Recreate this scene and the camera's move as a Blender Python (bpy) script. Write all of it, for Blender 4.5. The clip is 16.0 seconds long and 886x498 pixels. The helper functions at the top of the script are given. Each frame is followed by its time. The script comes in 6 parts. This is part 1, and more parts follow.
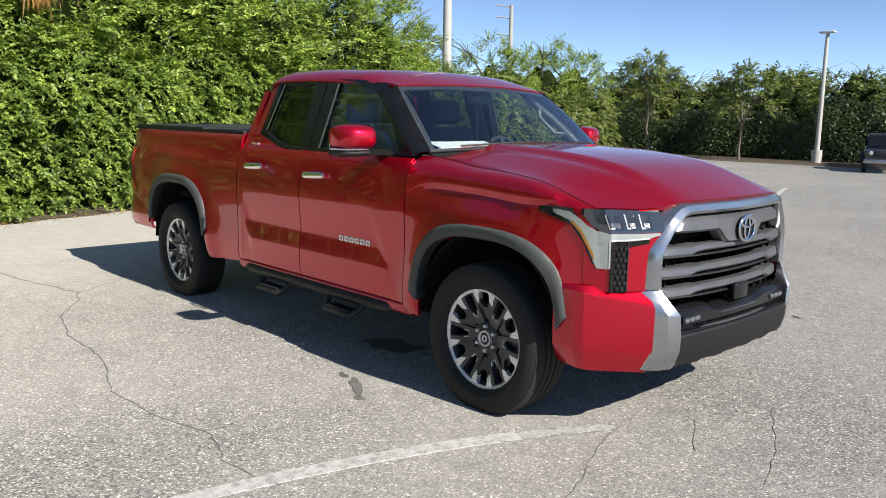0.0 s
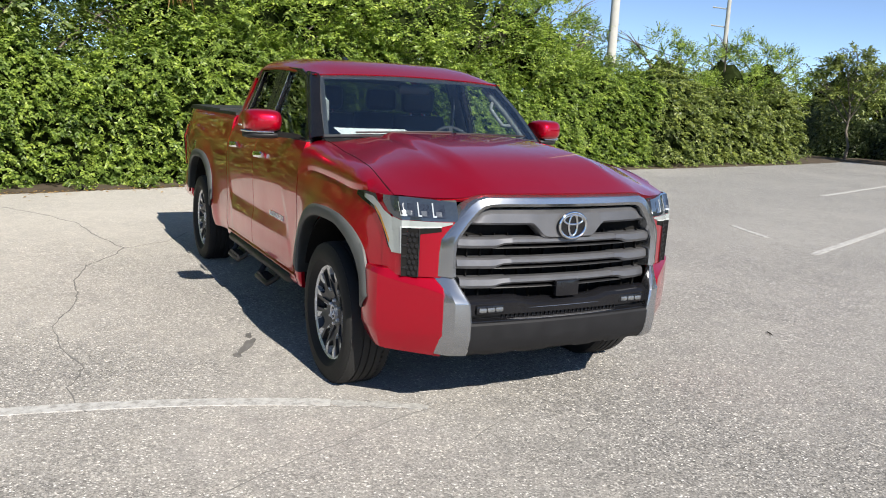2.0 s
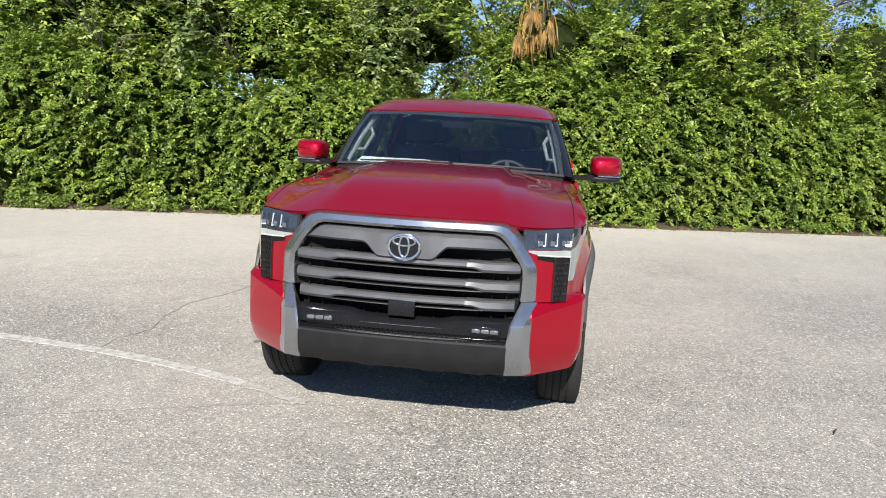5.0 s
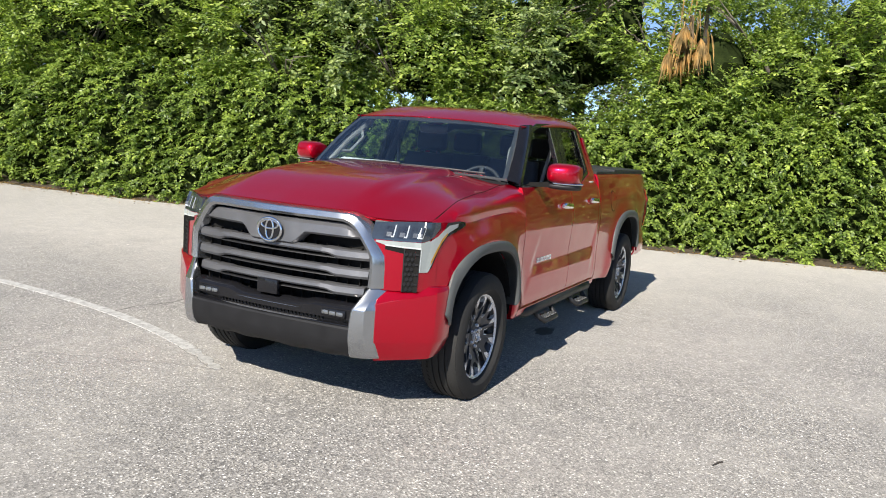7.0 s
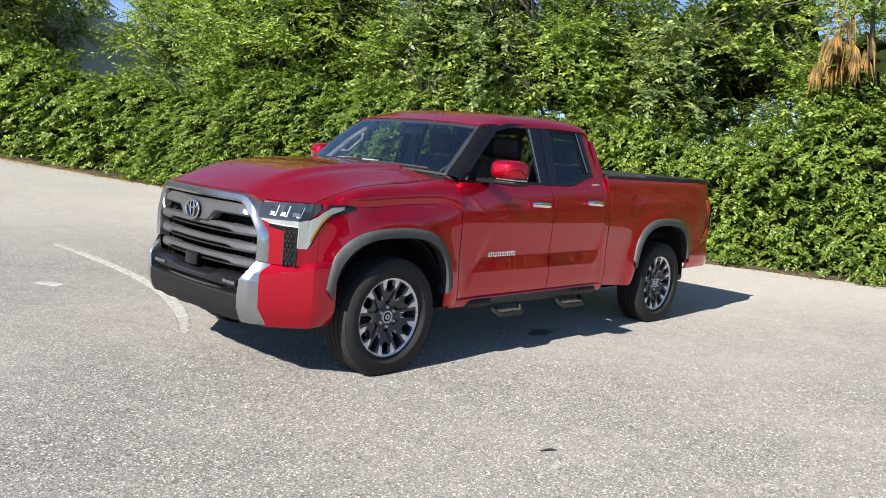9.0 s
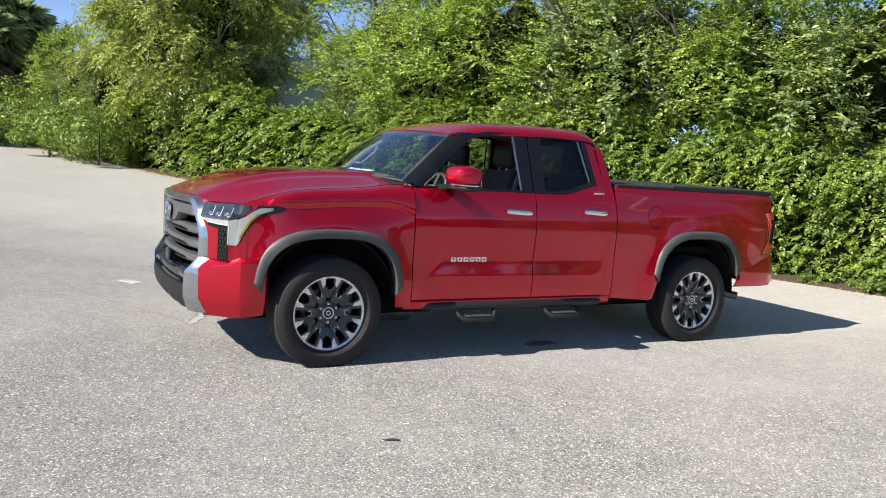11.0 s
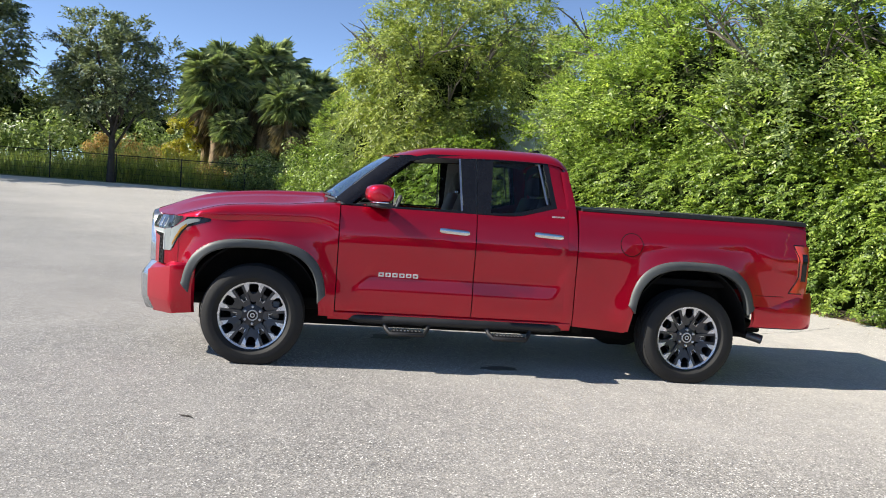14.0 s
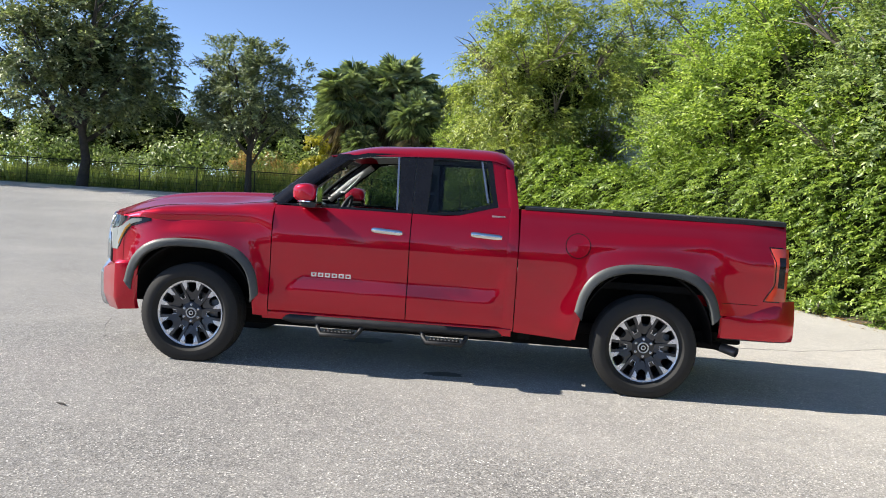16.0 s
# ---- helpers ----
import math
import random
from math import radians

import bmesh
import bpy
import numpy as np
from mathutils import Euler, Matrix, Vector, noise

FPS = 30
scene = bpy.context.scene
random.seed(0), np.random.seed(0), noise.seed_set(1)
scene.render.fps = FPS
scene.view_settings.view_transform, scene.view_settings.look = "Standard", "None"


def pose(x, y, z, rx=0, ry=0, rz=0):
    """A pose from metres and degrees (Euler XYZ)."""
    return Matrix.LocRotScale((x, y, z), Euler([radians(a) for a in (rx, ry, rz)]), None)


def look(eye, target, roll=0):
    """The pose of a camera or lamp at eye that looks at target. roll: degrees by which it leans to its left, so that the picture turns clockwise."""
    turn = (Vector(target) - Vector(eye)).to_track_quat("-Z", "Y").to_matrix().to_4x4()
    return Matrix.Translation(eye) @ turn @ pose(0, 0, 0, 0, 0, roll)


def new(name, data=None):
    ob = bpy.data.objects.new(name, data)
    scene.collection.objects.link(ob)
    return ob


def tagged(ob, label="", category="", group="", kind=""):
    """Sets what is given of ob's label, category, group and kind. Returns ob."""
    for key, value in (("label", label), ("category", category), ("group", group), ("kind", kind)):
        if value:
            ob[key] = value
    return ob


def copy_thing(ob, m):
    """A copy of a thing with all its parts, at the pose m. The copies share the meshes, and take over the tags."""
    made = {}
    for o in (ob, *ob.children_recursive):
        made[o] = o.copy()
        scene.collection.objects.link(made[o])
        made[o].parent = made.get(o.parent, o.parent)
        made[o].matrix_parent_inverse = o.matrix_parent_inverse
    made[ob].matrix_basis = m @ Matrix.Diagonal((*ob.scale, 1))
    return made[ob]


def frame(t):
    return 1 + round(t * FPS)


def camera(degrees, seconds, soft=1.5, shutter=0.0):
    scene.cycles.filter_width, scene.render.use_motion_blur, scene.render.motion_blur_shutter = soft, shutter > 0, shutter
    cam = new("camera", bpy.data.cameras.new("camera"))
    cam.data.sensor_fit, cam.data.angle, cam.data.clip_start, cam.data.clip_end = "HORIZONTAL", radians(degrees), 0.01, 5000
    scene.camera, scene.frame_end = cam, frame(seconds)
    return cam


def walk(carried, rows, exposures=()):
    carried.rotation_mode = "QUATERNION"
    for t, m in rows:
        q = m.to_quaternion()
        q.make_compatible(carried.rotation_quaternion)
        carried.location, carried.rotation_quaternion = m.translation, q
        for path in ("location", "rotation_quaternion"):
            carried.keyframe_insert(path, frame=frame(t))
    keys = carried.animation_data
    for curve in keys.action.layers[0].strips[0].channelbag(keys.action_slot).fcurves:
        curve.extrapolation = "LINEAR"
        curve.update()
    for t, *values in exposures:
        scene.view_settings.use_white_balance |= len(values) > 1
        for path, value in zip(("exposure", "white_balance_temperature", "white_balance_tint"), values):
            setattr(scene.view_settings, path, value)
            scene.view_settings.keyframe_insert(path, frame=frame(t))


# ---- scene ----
cam = camera(57.9, 16.0, soft=1.0)
PATH = [
    (0, (2.927, -3.977, 1.57), (1.48, -2.635, 1.247), 1.0),
    (0.5, (3.327, -3.74, 1.591), (1.835, -2.449, 1.26), 1.6),
    (1, (3.603, -3.353, 1.578), (2.043, -2.15, 1.235), 2.1),
    (1.5, (3.929, -2.939, 1.592), (2.281, -1.862, 1.239), 2.6),
    (2, (4.282, -2.505, 1.631), (2.543, -1.586, 1.268), 2.9),
    (2.5, (4.511, -2.014, 1.637), (2.691, -1.268, 1.277), 3.3),
    (3, (4.788, -1.496, 1.641), (2.899, -0.94, 1.289), 3.4),
    (3.5, (4.938, -0.956, 1.612), (2.999, -0.598, 1.277), 3.5),
    (4, (5.03, -0.389, 1.62), (3.062, -0.235, 1.302), 3.7),
    (4.5, (5.091, 0.176, 1.64), (3.116, 0.118, 1.333), 3.5),
    (5, (5.049, 0.758, 1.648), (3.088, 0.493, 1.354), 3.2),
    (7.5, (4.483, 3.403, 1.611), (2.759, 2.425, 1.345), 5.1),
    (8, (4.256, 3.934, 1.598), (2.611, 2.828, 1.336), 5.2),
    (8.5, (3.981, 4.402, 1.571), (2.427, 3.17, 1.314), 5.1),
    (9, (3.7, 4.864, 1.571), (2.25, 3.51, 1.321), 4.9),
    (9.5, (3.383, 5.314, 1.576), (2.045, 3.849, 1.33), 4.7),
    (10, (2.986, 5.701, 1.6), (1.766, 4.135, 1.357), 4.5),
    (12.5, (0.845, 7.068, 1.496), (0.206, 5.182, 1.313), 3.8),
    (13, (0.355, 7.295, 1.487), (-0.156, 5.369, 1.316), 3.9),
    (13.5, (-0.145, 7.419, 1.474), (-0.531, 5.463, 1.32), 4.0),
    (14, (-0.636, 7.502, 1.48), (-0.9, 5.524, 1.344), 4.2),
    (14.5, (-1.119, 7.564, 1.501), (-1.267, 5.573, 1.379), 4.2),
    (15, (-1.599, 7.519, 1.509), (-1.64, 5.523, 1.394), 4.2),
    (15.5, (-2.077, 7.481, 1.494), (-2.023, 5.485, 1.378), 4.1),
    (16, (-2.484, 7.366, 1.471), (-2.35, 5.375, 1.346), 3.8),
]
walk(cam, [(t, look(eye, target, roll)) for t, eye, target, roll in PATH], [(0, 0.58), (4, 0.63), (9, 0.74), (12.5, 0.88), (16, 0.98)])

# ---- light ----
SUN_EL, SUN_AZ = 36.5, 3.0          # degrees; azimuth from +x towards +y
world = bpy.data.worlds.new("sky")
scene.world = world
world.use_nodes = True
wn = world.node_tree.nodes
sky = wn.new("ShaderNodeTexSky")
sky.sky_type = "NISHITA"
sky.sun_disc = False
sky.sun_elevation = radians(SUN_EL)
sky.sun_rotation = radians(90 - SUN_AZ)
sky.altitude = 3000
sky.air_density, sky.dust_density, sky.ozone_density = 0.6, 0.0, 1.2
wn["Background"].inputs["Strength"].default_value = 0.12
world.node_tree.links.new(sky.outputs[0], wn["Background"].inputs["Color"])
sun_data = bpy.data.lights.new("sun", "SUN")
sun_data.energy, sun_data.angle, sun_data.color = 4.95, radians(0.5), (1.0, 0.945, 0.85)
sun = new("sun", sun_data)
sd = Vector((math.cos(radians(SUN_EL)) * math.cos(radians(SUN_AZ)), math.cos(radians(SUN_EL)) * math.sin(radians(SUN_AZ)), math.sin(radians(SUN_EL))))
sun.matrix_world = look(sd * 60, (0, 0, 0))


# ---- materials ----
def material(name, color=(0.5, 0.5, 0.5), rough=0.5, metal=0.0, **extra):
    m = bpy.data.materials.new(name)
    m.use_nodes = True
    b = m.node_tree.nodes["Principled BSDF"]
    b.inputs["Base Color"].default_value = (*color, 1)
    b.inputs["Roughness"].default_value = rough
    b.inputs["Metallic"].default_value = metal
    for key, value in extra.items():
        b.inputs[key.replace("_", " ")].default_value = value
    return m


def node(m, kind, **sets):
    n = m.node_tree.nodes.new(kind)
    for key, value in sets.items():
        if key in n.inputs:
            n.inputs[key].default_value = value
    return n


def link(m, a, b):
    m.node_tree.links.new(a, b)


def coords(m, scale=1.0):
    tc = m.node_tree.nodes.new("ShaderNodeTexCoord")
    mp = m.node_tree.nodes.new("ShaderNodeMapping")
    mp.inputs["Scale"].default_value = (scale, scale, scale) if not isinstance(scale, tuple) else scale
    link(m, tc.outputs["Object"], mp.inputs["Vector"])
    return mp.outputs["Vector"]


def ramp(m, source, stops):
    r = m.node_tree.nodes.new("ShaderNodeValToRGB")
    el = r.color_ramp.elements
    while len(el) < len(stops):
        el.new(0.5)
    for e, (p, c) in zip(el, stops):
        e.position, e.color = p, (*c, 1)
    link(m, source, r.inputs["Fac"])
    return r.outputs["Color"]


def noise_of(m, scale, detail=3.0, rough=0.55, vec=None):
    n = node(m, "ShaderNodeTexNoise", Scale=scale, Detail=detail, Roughness=rough)
    link(m, vec if vec else coords(m), n.inputs["Vector"])
    return n.outputs["Fac"]


def mixed(m, fac, a, b, mode="MIX"):
    n = m.node_tree.nodes.new("ShaderNodeMix")
    n.data_type, n.blend_type = "RGBA", mode
    for socket, value in ((n.inputs["Factor"], fac), (n.inputs[6], a), (n.inputs[7], b)):
        if isinstance(value, bpy.types.NodeSocket):
            link(m, value, socket)
        elif isinstance(value, tuple):
            socket.default_value = (*value, 1)
        else:
            socket.default_value = value
    return n.outputs[2]


def bump(m, source, strength=0.2, distance=0.01):
    n = node(m, "ShaderNodeBump", Strength=strength, Distance=distance)
    link(m, source, n.inputs["Height"])
    link(m, n.outputs["Normal"], m.node_tree.nodes["Principled BSDF"].inputs["Normal"])
    return n


def base(m, socket, name="Base Color"):
    link(m, socket, m.node_tree.nodes["Principled BSDF"].inputs[name])


def worn(name, lo, hi, rough=(0.4, 0.6), metal=0.0, scale=6.0, grain=120.0, relief=0.1, **extra):
    """A surface that varies between two colours at two scales, with fine relief."""
    m = material(name, lo, rough[0], metal, **extra)
    v = coords(m)
    big, fine = noise_of(m, scale, 4.0, 0.6, v), noise_of(m, grain, 2.0, 0.5, v)
    base(m, mixed(m, 0.35, ramp(m, big, [(0.3, lo), (0.7, hi)]), ramp(m, fine, [(0.3, lo), (0.7, hi)])))
    base(m, ramp(m, big, [(0.3, (rough[0],) * 3), (0.7, (rough[1],) * 3)]), "Roughness")
    if relief:
        bump(m, fine, relief, 0.004)
    return m


def leaf_material(name, dark, mid, light, glow=0.35, rough=0.36, gloss=0.5):
    """Glossy leaves: each leaf has its own tone, and sprays and whole boughs differ too."""
    m = material(name, mid, rough, Specular_IOR_Level=gloss)
    tree = m.node_tree
    geo = tree.nodes.new("ShaderNodeNewGeometry")
    col = ramp(m, geo.outputs["Random Per Island"], [(0.0, dark), (0.55, mid), (1.0, light)])
    v = coords(m)
    bough = noise_of(m, 0.7, 3.0, 0.6, v)
    col = mixed(m, ramp(m, bough, [(0.35, (0, 0, 0)), (0.75, (0.6, 0.6, 0.6))]), col, tuple(0.45 * a + 0.55 * b for a, b in zip(mid, light)))
    sprig = noise_of(m, 3.4, 2.0, 0.5, v)
    col = mixed(m, 1.0, col, ramp(m, sprig, [(0.32, (0.5, 0.56, 0.62)), (0.5, (0.95, 0.95, 0.95)), (0.68, (1.3, 1.22, 1.05))]), "MULTIPLY")
    base(m, col)
    tr = tree.nodes.new("ShaderNodeBsdfTranslucent")
    link(m, mixed(m, 1.0, col, (1.0, 1.08, 0.65), "MULTIPLY"), tr.inputs["Color"])
    mx = tree.nodes.new("ShaderNodeMixShader")
    mx.inputs[0].default_value = glow
    link(m, tree.nodes["Principled BSDF"].outputs[0], mx.inputs[1])
    link(m, tr.outputs[0], mx.inputs[2])
    link(m, mx.outputs[0], tree.nodes["Material Output"].inputs["Surface"])
    return m


# paving: aged asphalt with pale exposed aggregate
PAVING = material("aged_asphalt", (0.3, 0.3, 0.29), 0.9, Diffuse_Roughness=0.35, Sheen_Weight=0.3, Sheen_Roughness=0.35, Sheen_Tint=(1.0, 0.95, 0.86, 1.0))
v = coords(PAVING)
vor = node(PAVING, "ShaderNodeTexVoronoi", Scale=112.0)
link(PAVING, v, vor.inputs["Vector"])
stone = ramp(PAVING, vor.outputs["Color"], [(0.12, (0.085, 0.082, 0.079)), (0.48, (0.275, 0.262, 0.245)), (0.78, (0.385, 0.366, 0.340)), (0.92, (0.88, 0.85, 0.80))])
gap = ramp(PAVING, vor.outputs["Distance"], [(0.35, (1, 1, 1)), (0.75, (0.66, 0.66, 0.66))])
col = mixed(PAVING, 1.0, stone, gap, "MULTIPLY")
vor2 = node(PAVING, "ShaderNodeTexVoronoi", Scale=52.0)
link(PAVING, v, vor2.inputs["Vector"])
big_stone = ramp(PAVING, vor2.outputs["Color"], [(0.08, (0.6, 0.6, 0.6)), (0.16, (1, 1, 1)), (0.84, (1, 1, 1)), (0.92, (1.65, 1.63, 1.6))])
col = mixed(PAVING, 1.0, col, big_stone, "MULTIPLY")
dusty = noise_of(PAVING, 0.35, 5.0, 0.6, v)
col = mixed(PAVING, ramp(PAVING, dusty, [(0.42, (0, 0, 0)), (0.72, (0.6, 0.6, 0.6))]), col, (0.40, 0.379, 0.350))
# paler and warmer towards -x and -y, with a noisy edge
side = PAVING.node_tree.nodes.new("ShaderNodeVectorMath")
side.operation = "DOT_PRODUCT"
side.inputs[1].default_value = (-0.08, -0.06, 0.0)
link(PAVING, v, side.inputs[0])
wave = PAVING.node_tree.nodes.new("ShaderNodeMath")
wave.operation = "MULTIPLY_ADD"
wave.inputs[1].default_value = 0.5
link(PAVING, noise_of(PAVING, 0.45, 4.0, 0.6, v), wave.inputs[0])
link(PAVING, side.outputs["Value"], wave.inputs[2])
col = mixed(PAVING, ramp(PAVING, wave.outputs[0], [(0.42, (0, 0, 0)), (0.85, (0.75, 0.75, 0.75))]), col, mixed(PAVING, 0.55, mixed(PAVING, 1.0, col, (1.35, 1.31, 1.24), "MULTIPLY"), (0.56, 0.525, 0.47)))
mott = noise_of(PAVING, 5.0, 4.0, 0.7, v)
col = mixed(PAVING, 1.0, col, ramp(PAVING, mott, [(0.25, (0.82, 0.82, 0.83)), (0.7, (1.08, 1.07, 1.05))]), "MULTIPLY")
stain = noise_of(PAVING, 1.1, 3.0, 0.55, v)
col = mixed(PAVING, ramp(PAVING, stain, [(0.66, (0, 0, 0)), (0.8, (0.35, 0.35, 0.35))]), col, (0.15, 0.145, 0.135))
base(PAVING, col)
bump(PAVING, vor.outputs["Distance"], 0.5, 0.004)

SOIL = worn("mulch_soil", (0.05, 0.036, 0.022), (0.12, 0.09, 0.06), (0.85, 0.95), scale=3, grain=60, relief=0.4)
FIELD = worn("rough_grass_ground", (0.07, 0.11, 0.025), (0.16, 0.19, 0.05), (0.9, 0.95), scale=0.5, grain=12, relief=0.3)
CRACK = worn("crack_filler", (0.14, 0.135, 0.128), (0.23, 0.222, 0.21), (0.8, 0.95), scale=12, grain=80)
LINE = material("worn_white_line_paint", (0.62, 0.61, 0.58), 0.8)
lv = coords(LINE)
lmix = ramp(LINE, noise_of(LINE, 16.0, 5.0, 0.75, lv), [(0.38, (0.32, 0.307, 0.288)), (0.52, (0.53, 0.52, 0.495)), (0.82, (0.68, 0.67, 0.64))])
base(LINE, lmix)
LINE_WORN = material("nearly_worn_off_line_paint", (0.45, 0.44, 0.42), 0.85)
lwv = coords(LINE_WORN)
base(LINE_WORN, ramp(LINE_WORN, noise_of(LINE_WORN, 22.0, 5.0, 0.8, lwv), [(0.36, (0.29, 0.28, 0.264)), (0.50, (0.43, 0.42, 0.40)), (0.68, (0.60, 0.59, 0.56))]))
bump(LINE, noise_of(LINE, 110.0, 2.0, 0.5, lv), 0.4, 0.004)
STAIN = worn("oil_stain", (0.10, 0.095, 0.09), (0.2, 0.19, 0.18), (0.6, 0.9), scale=9, grain=90, relief=0.4)

LEAF_HEDGE = leaf_material("hedge_leaves", (0.035, 0.075, 0.016), (0.175, 0.27, 0.042), (0.46, 0.57, 0.135), 0.38)
LEAF_BRIGHT = leaf_material("bright_tree_leaves", (0.05, 0.095, 0.02), (0.275, 0.385, 0.07), (0.58, 0.69, 0.19), 0.45)
LEAF_DEEP = leaf_material("grey_green_tree_leaves", (0.05, 0.085, 0.03), (0.21, 0.29, 0.095), (0.50, 0.58, 0.25), 0.36)
LEAF_WILLOW = leaf_material("willow_leaves", (0.09, 0.125, 0.03), (0.30, 0.365, 0.08), (0.58, 0.63, 0.19), 0.42)
LEAF_FAR = leaf_material("olive_tree_leaves", (0.04, 0.065, 0.018), (0.16, 0.21, 0.05), (0.36, 0.41, 0.12), 0.3)
LEAF_OAK = leaf_material("oak_leaves", (0.05, 0.07, 0.03), (0.17, 0.21, 0.10), (0.44, 0.49, 0.27), 0.3, 0.34)
# leaf green darkened to stand for the shade under the far trees
LEAF_SHADED = leaf_material("shaded_shrub_leaves", (0.02, 0.035, 0.012), (0.05, 0.075, 0.026), (0.13, 0.16, 0.06), 0.25)
LEAF_PALM = leaf_material("palm_fronds", (0.07, 0.105, 0.045), (0.23, 0.30, 0.13), (0.52, 0.58, 0.30), 0.32)
LEAF_THATCH = leaf_material("grey_thatch_fronds", (0.10, 0.075, 0.045), (0.21, 0.165, 0.10), (0.36, 0.30, 0.20), 0.25, 0.6, 0.2)
LEAF_DEAD = leaf_material("dead_fronds", (0.20, 0.11, 0.035), (0.46, 0.28, 0.10), (0.60, 0.42, 0.19), 0.3, 0.6, 0.2)
LEAF_GRASS = leaf_material("tall_grass", (0.18, 0.22, 0.06), (0.40, 0.46, 0.13), (0.62, 0.62, 0.26), 0.5, 0.5, 0.3)
LEAF_YELLOW = leaf_material("yellow_shrub_leaves", (0.30, 0.28, 0.02), (0.50, 0.46, 0.03), (0.62, 0.55, 0.08), 0.35)
BARK = worn("bark", (0.09, 0.075, 0.06), (0.22, 0.19, 0.16), (0.8, 0.95), scale=5, grain=45, relief=0.6)
BOOTS = worn("palm_boot_bark", (0.16, 0.11, 0.06), (0.38, 0.28, 0.17), (0.8, 0.95), scale=9, grain=40, relief=0.8)
BARK_DARK = worn("dark_bark", (0.03, 0.026, 0.022), (0.08, 0.07, 0.06), (0.85, 0.95), scale=5, grain=45, relief=0.6)
# near-black green: the shade deep in foliage, put into the colour
INNER_SHADE = worn("foliage_shade_black", (0.006, 0.010, 0.003), (0.03, 0.042, 0.012), (0.9, 0.95), scale=3, grain=30, relief=0.5, Specular_IOR_Level=0.05)


# ---- mesh helpers ----
def mesh_of(name, verts, faces, smooth=40):
    me = bpy.data.meshes.new(name)
    me.from_pydata([tuple(p) for p in verts], [], faces)
    bm = bmesh.new()
    bm.from_mesh(me)
    bmesh.ops.remove_doubles(bm, verts=bm.verts, dist=1e-5)
    bmesh.ops.recalc_face_normals(bm, faces=bm.faces)
    bm.to_mesh(me)
    bm.free()
    if smooth:
        me.shade_smooth()
        me.set_sharp_from_angle(angle=radians(smooth))
    return me


def part(name, data, mat, parent=None, label="", m=None, smooth=40):
    """Links a bmesh or mesh as one object under a thing or a part."""
    if isinstance(data, bmesh.types.BMesh):
        me = bpy.data.meshes.new(name)
        bmesh.ops.recalc_face_normals(data, faces=data.faces)
        data.to_mesh(me)
        data.free()
        if smooth:
            me.shade_smooth()
            me.set_sharp_from_angle(angle=radians(smooth))
        data = me
    ob = new(name, data)
    if mat and not data.materials:
        data.materials.append(mat)
    if m is not None:
        ob.matrix_basis = m
    if parent:
        ob.parent = parent
    if label:
        ob["label"] = label
    return ob


def thing(name, label, category, group="", kind="", at=(0, 0, 0)):
    ob = new(name)
    ob.location = at
    ob.empty_display_size = 0.2
    return tagged(ob, label, category, group, kind)


def shell(rows, off, name="panel", smooth=40, close=False):
    """A sheet through rows of points, given thickness by the offset off."""
    n, k = len(rows), len(rows[0])
    off = Vector(off)
    verts = [Vector(p) for r in rows for p in r] + [Vector(p) + off for r in rows for p in r]
    a = n * k
    faces = []
    last = n if close else n - 1
    for i in range(last):
        j = (i + 1) % n
        for c in range(k - 1):
            q = (i * k + c, j * k + c, j * k + c + 1, i * k + c + 1)
            faces += [q, tuple(a + x for x in reversed(q))]
        faces += [(i * k, a + i * k, a + j * k, j * k), (i * k + k - 1, j * k + k - 1, a + j * k + k - 1, a + i * k + k - 1)]
    if not close:
        for i in (0, n - 1):
            for c in range(k - 1):
                faces.append((i * k + c, i * k + c + 1, a + i * k + c + 1, a + i * k + c))
    return mesh_of(name, verts, faces, smooth)


def loft(rows, name="loft", caps=True, smooth=40):
    """A closed skin through closed loops of equal length."""
    n, k = len(rows), len(rows[0])
    verts = [p for r in rows for p in r]
    faces = [(i * k + c, i * k + (c + 1) % k, (i + 1) * k + (c + 1) % k, (i + 1) * k + c) for i in range(n - 1) for c in range(k)]
    if caps:
        faces += [tuple(range(k)), tuple((n - 1) * k + c for c in range(k))]
    return mesh_of(name, verts, faces, smooth)


def prism(outline, lift, name="prism", smooth=30):
    """A flat outline of 3D points pushed along lift."""
    lift = Vector(lift)
    k = len(outline)
    verts = [Vector(p) for p in outline] + [Vector(p) + lift for p in outline]
    faces = [tuple(range(k)), tuple(range(k, 2 * k))] + [(i, (i + 1) % k, k + (i + 1) % k, k + i) for i in range(k)]
    return mesh_of(name, verts, faces, smooth)


def ring(outer, inner, lift, name="ring", smooth=30):
    """A frame between two outlines with the same number of points."""
    lift = Vector(lift)
    k = len(outer)
    verts = [Vector(p) for p in outer] + [Vector(p) for p in inner]
    verts += [p + lift for p in verts]
    faces = []
    for i in range(k):
        j = (i + 1) % k
        faces += [(i, j, k + j, k + i), (2 * k + i, 2 * k + j, 3 * k + j, 3 * k + i), (i, j, 2 * k + j, 2 * k + i), (k + i, k + j, 3 * k + j, 3 * k + i)]
    return mesh_of(name, verts, faces, smooth)


def box(size, at=(0, 0, 0), bevel=0.0, segments=2, turn=None):
    bm = bmesh.new()
    bmesh.ops.create_cube(bm, size=1.0)
    bmesh.ops.scale(bm, vec=size, verts=bm.verts)
    if bevel:
        bmesh.ops.bevel(bm, geom=bm.edges[:], offset=bevel, segments=segments, affect="EDGES", profile=0.5)
    if turn is not None:
        bmesh.ops.transform(bm, matrix=turn, verts=bm.verts)
    bmesh.ops.translate(bm, vec=at, verts=bm.verts)
    return bm


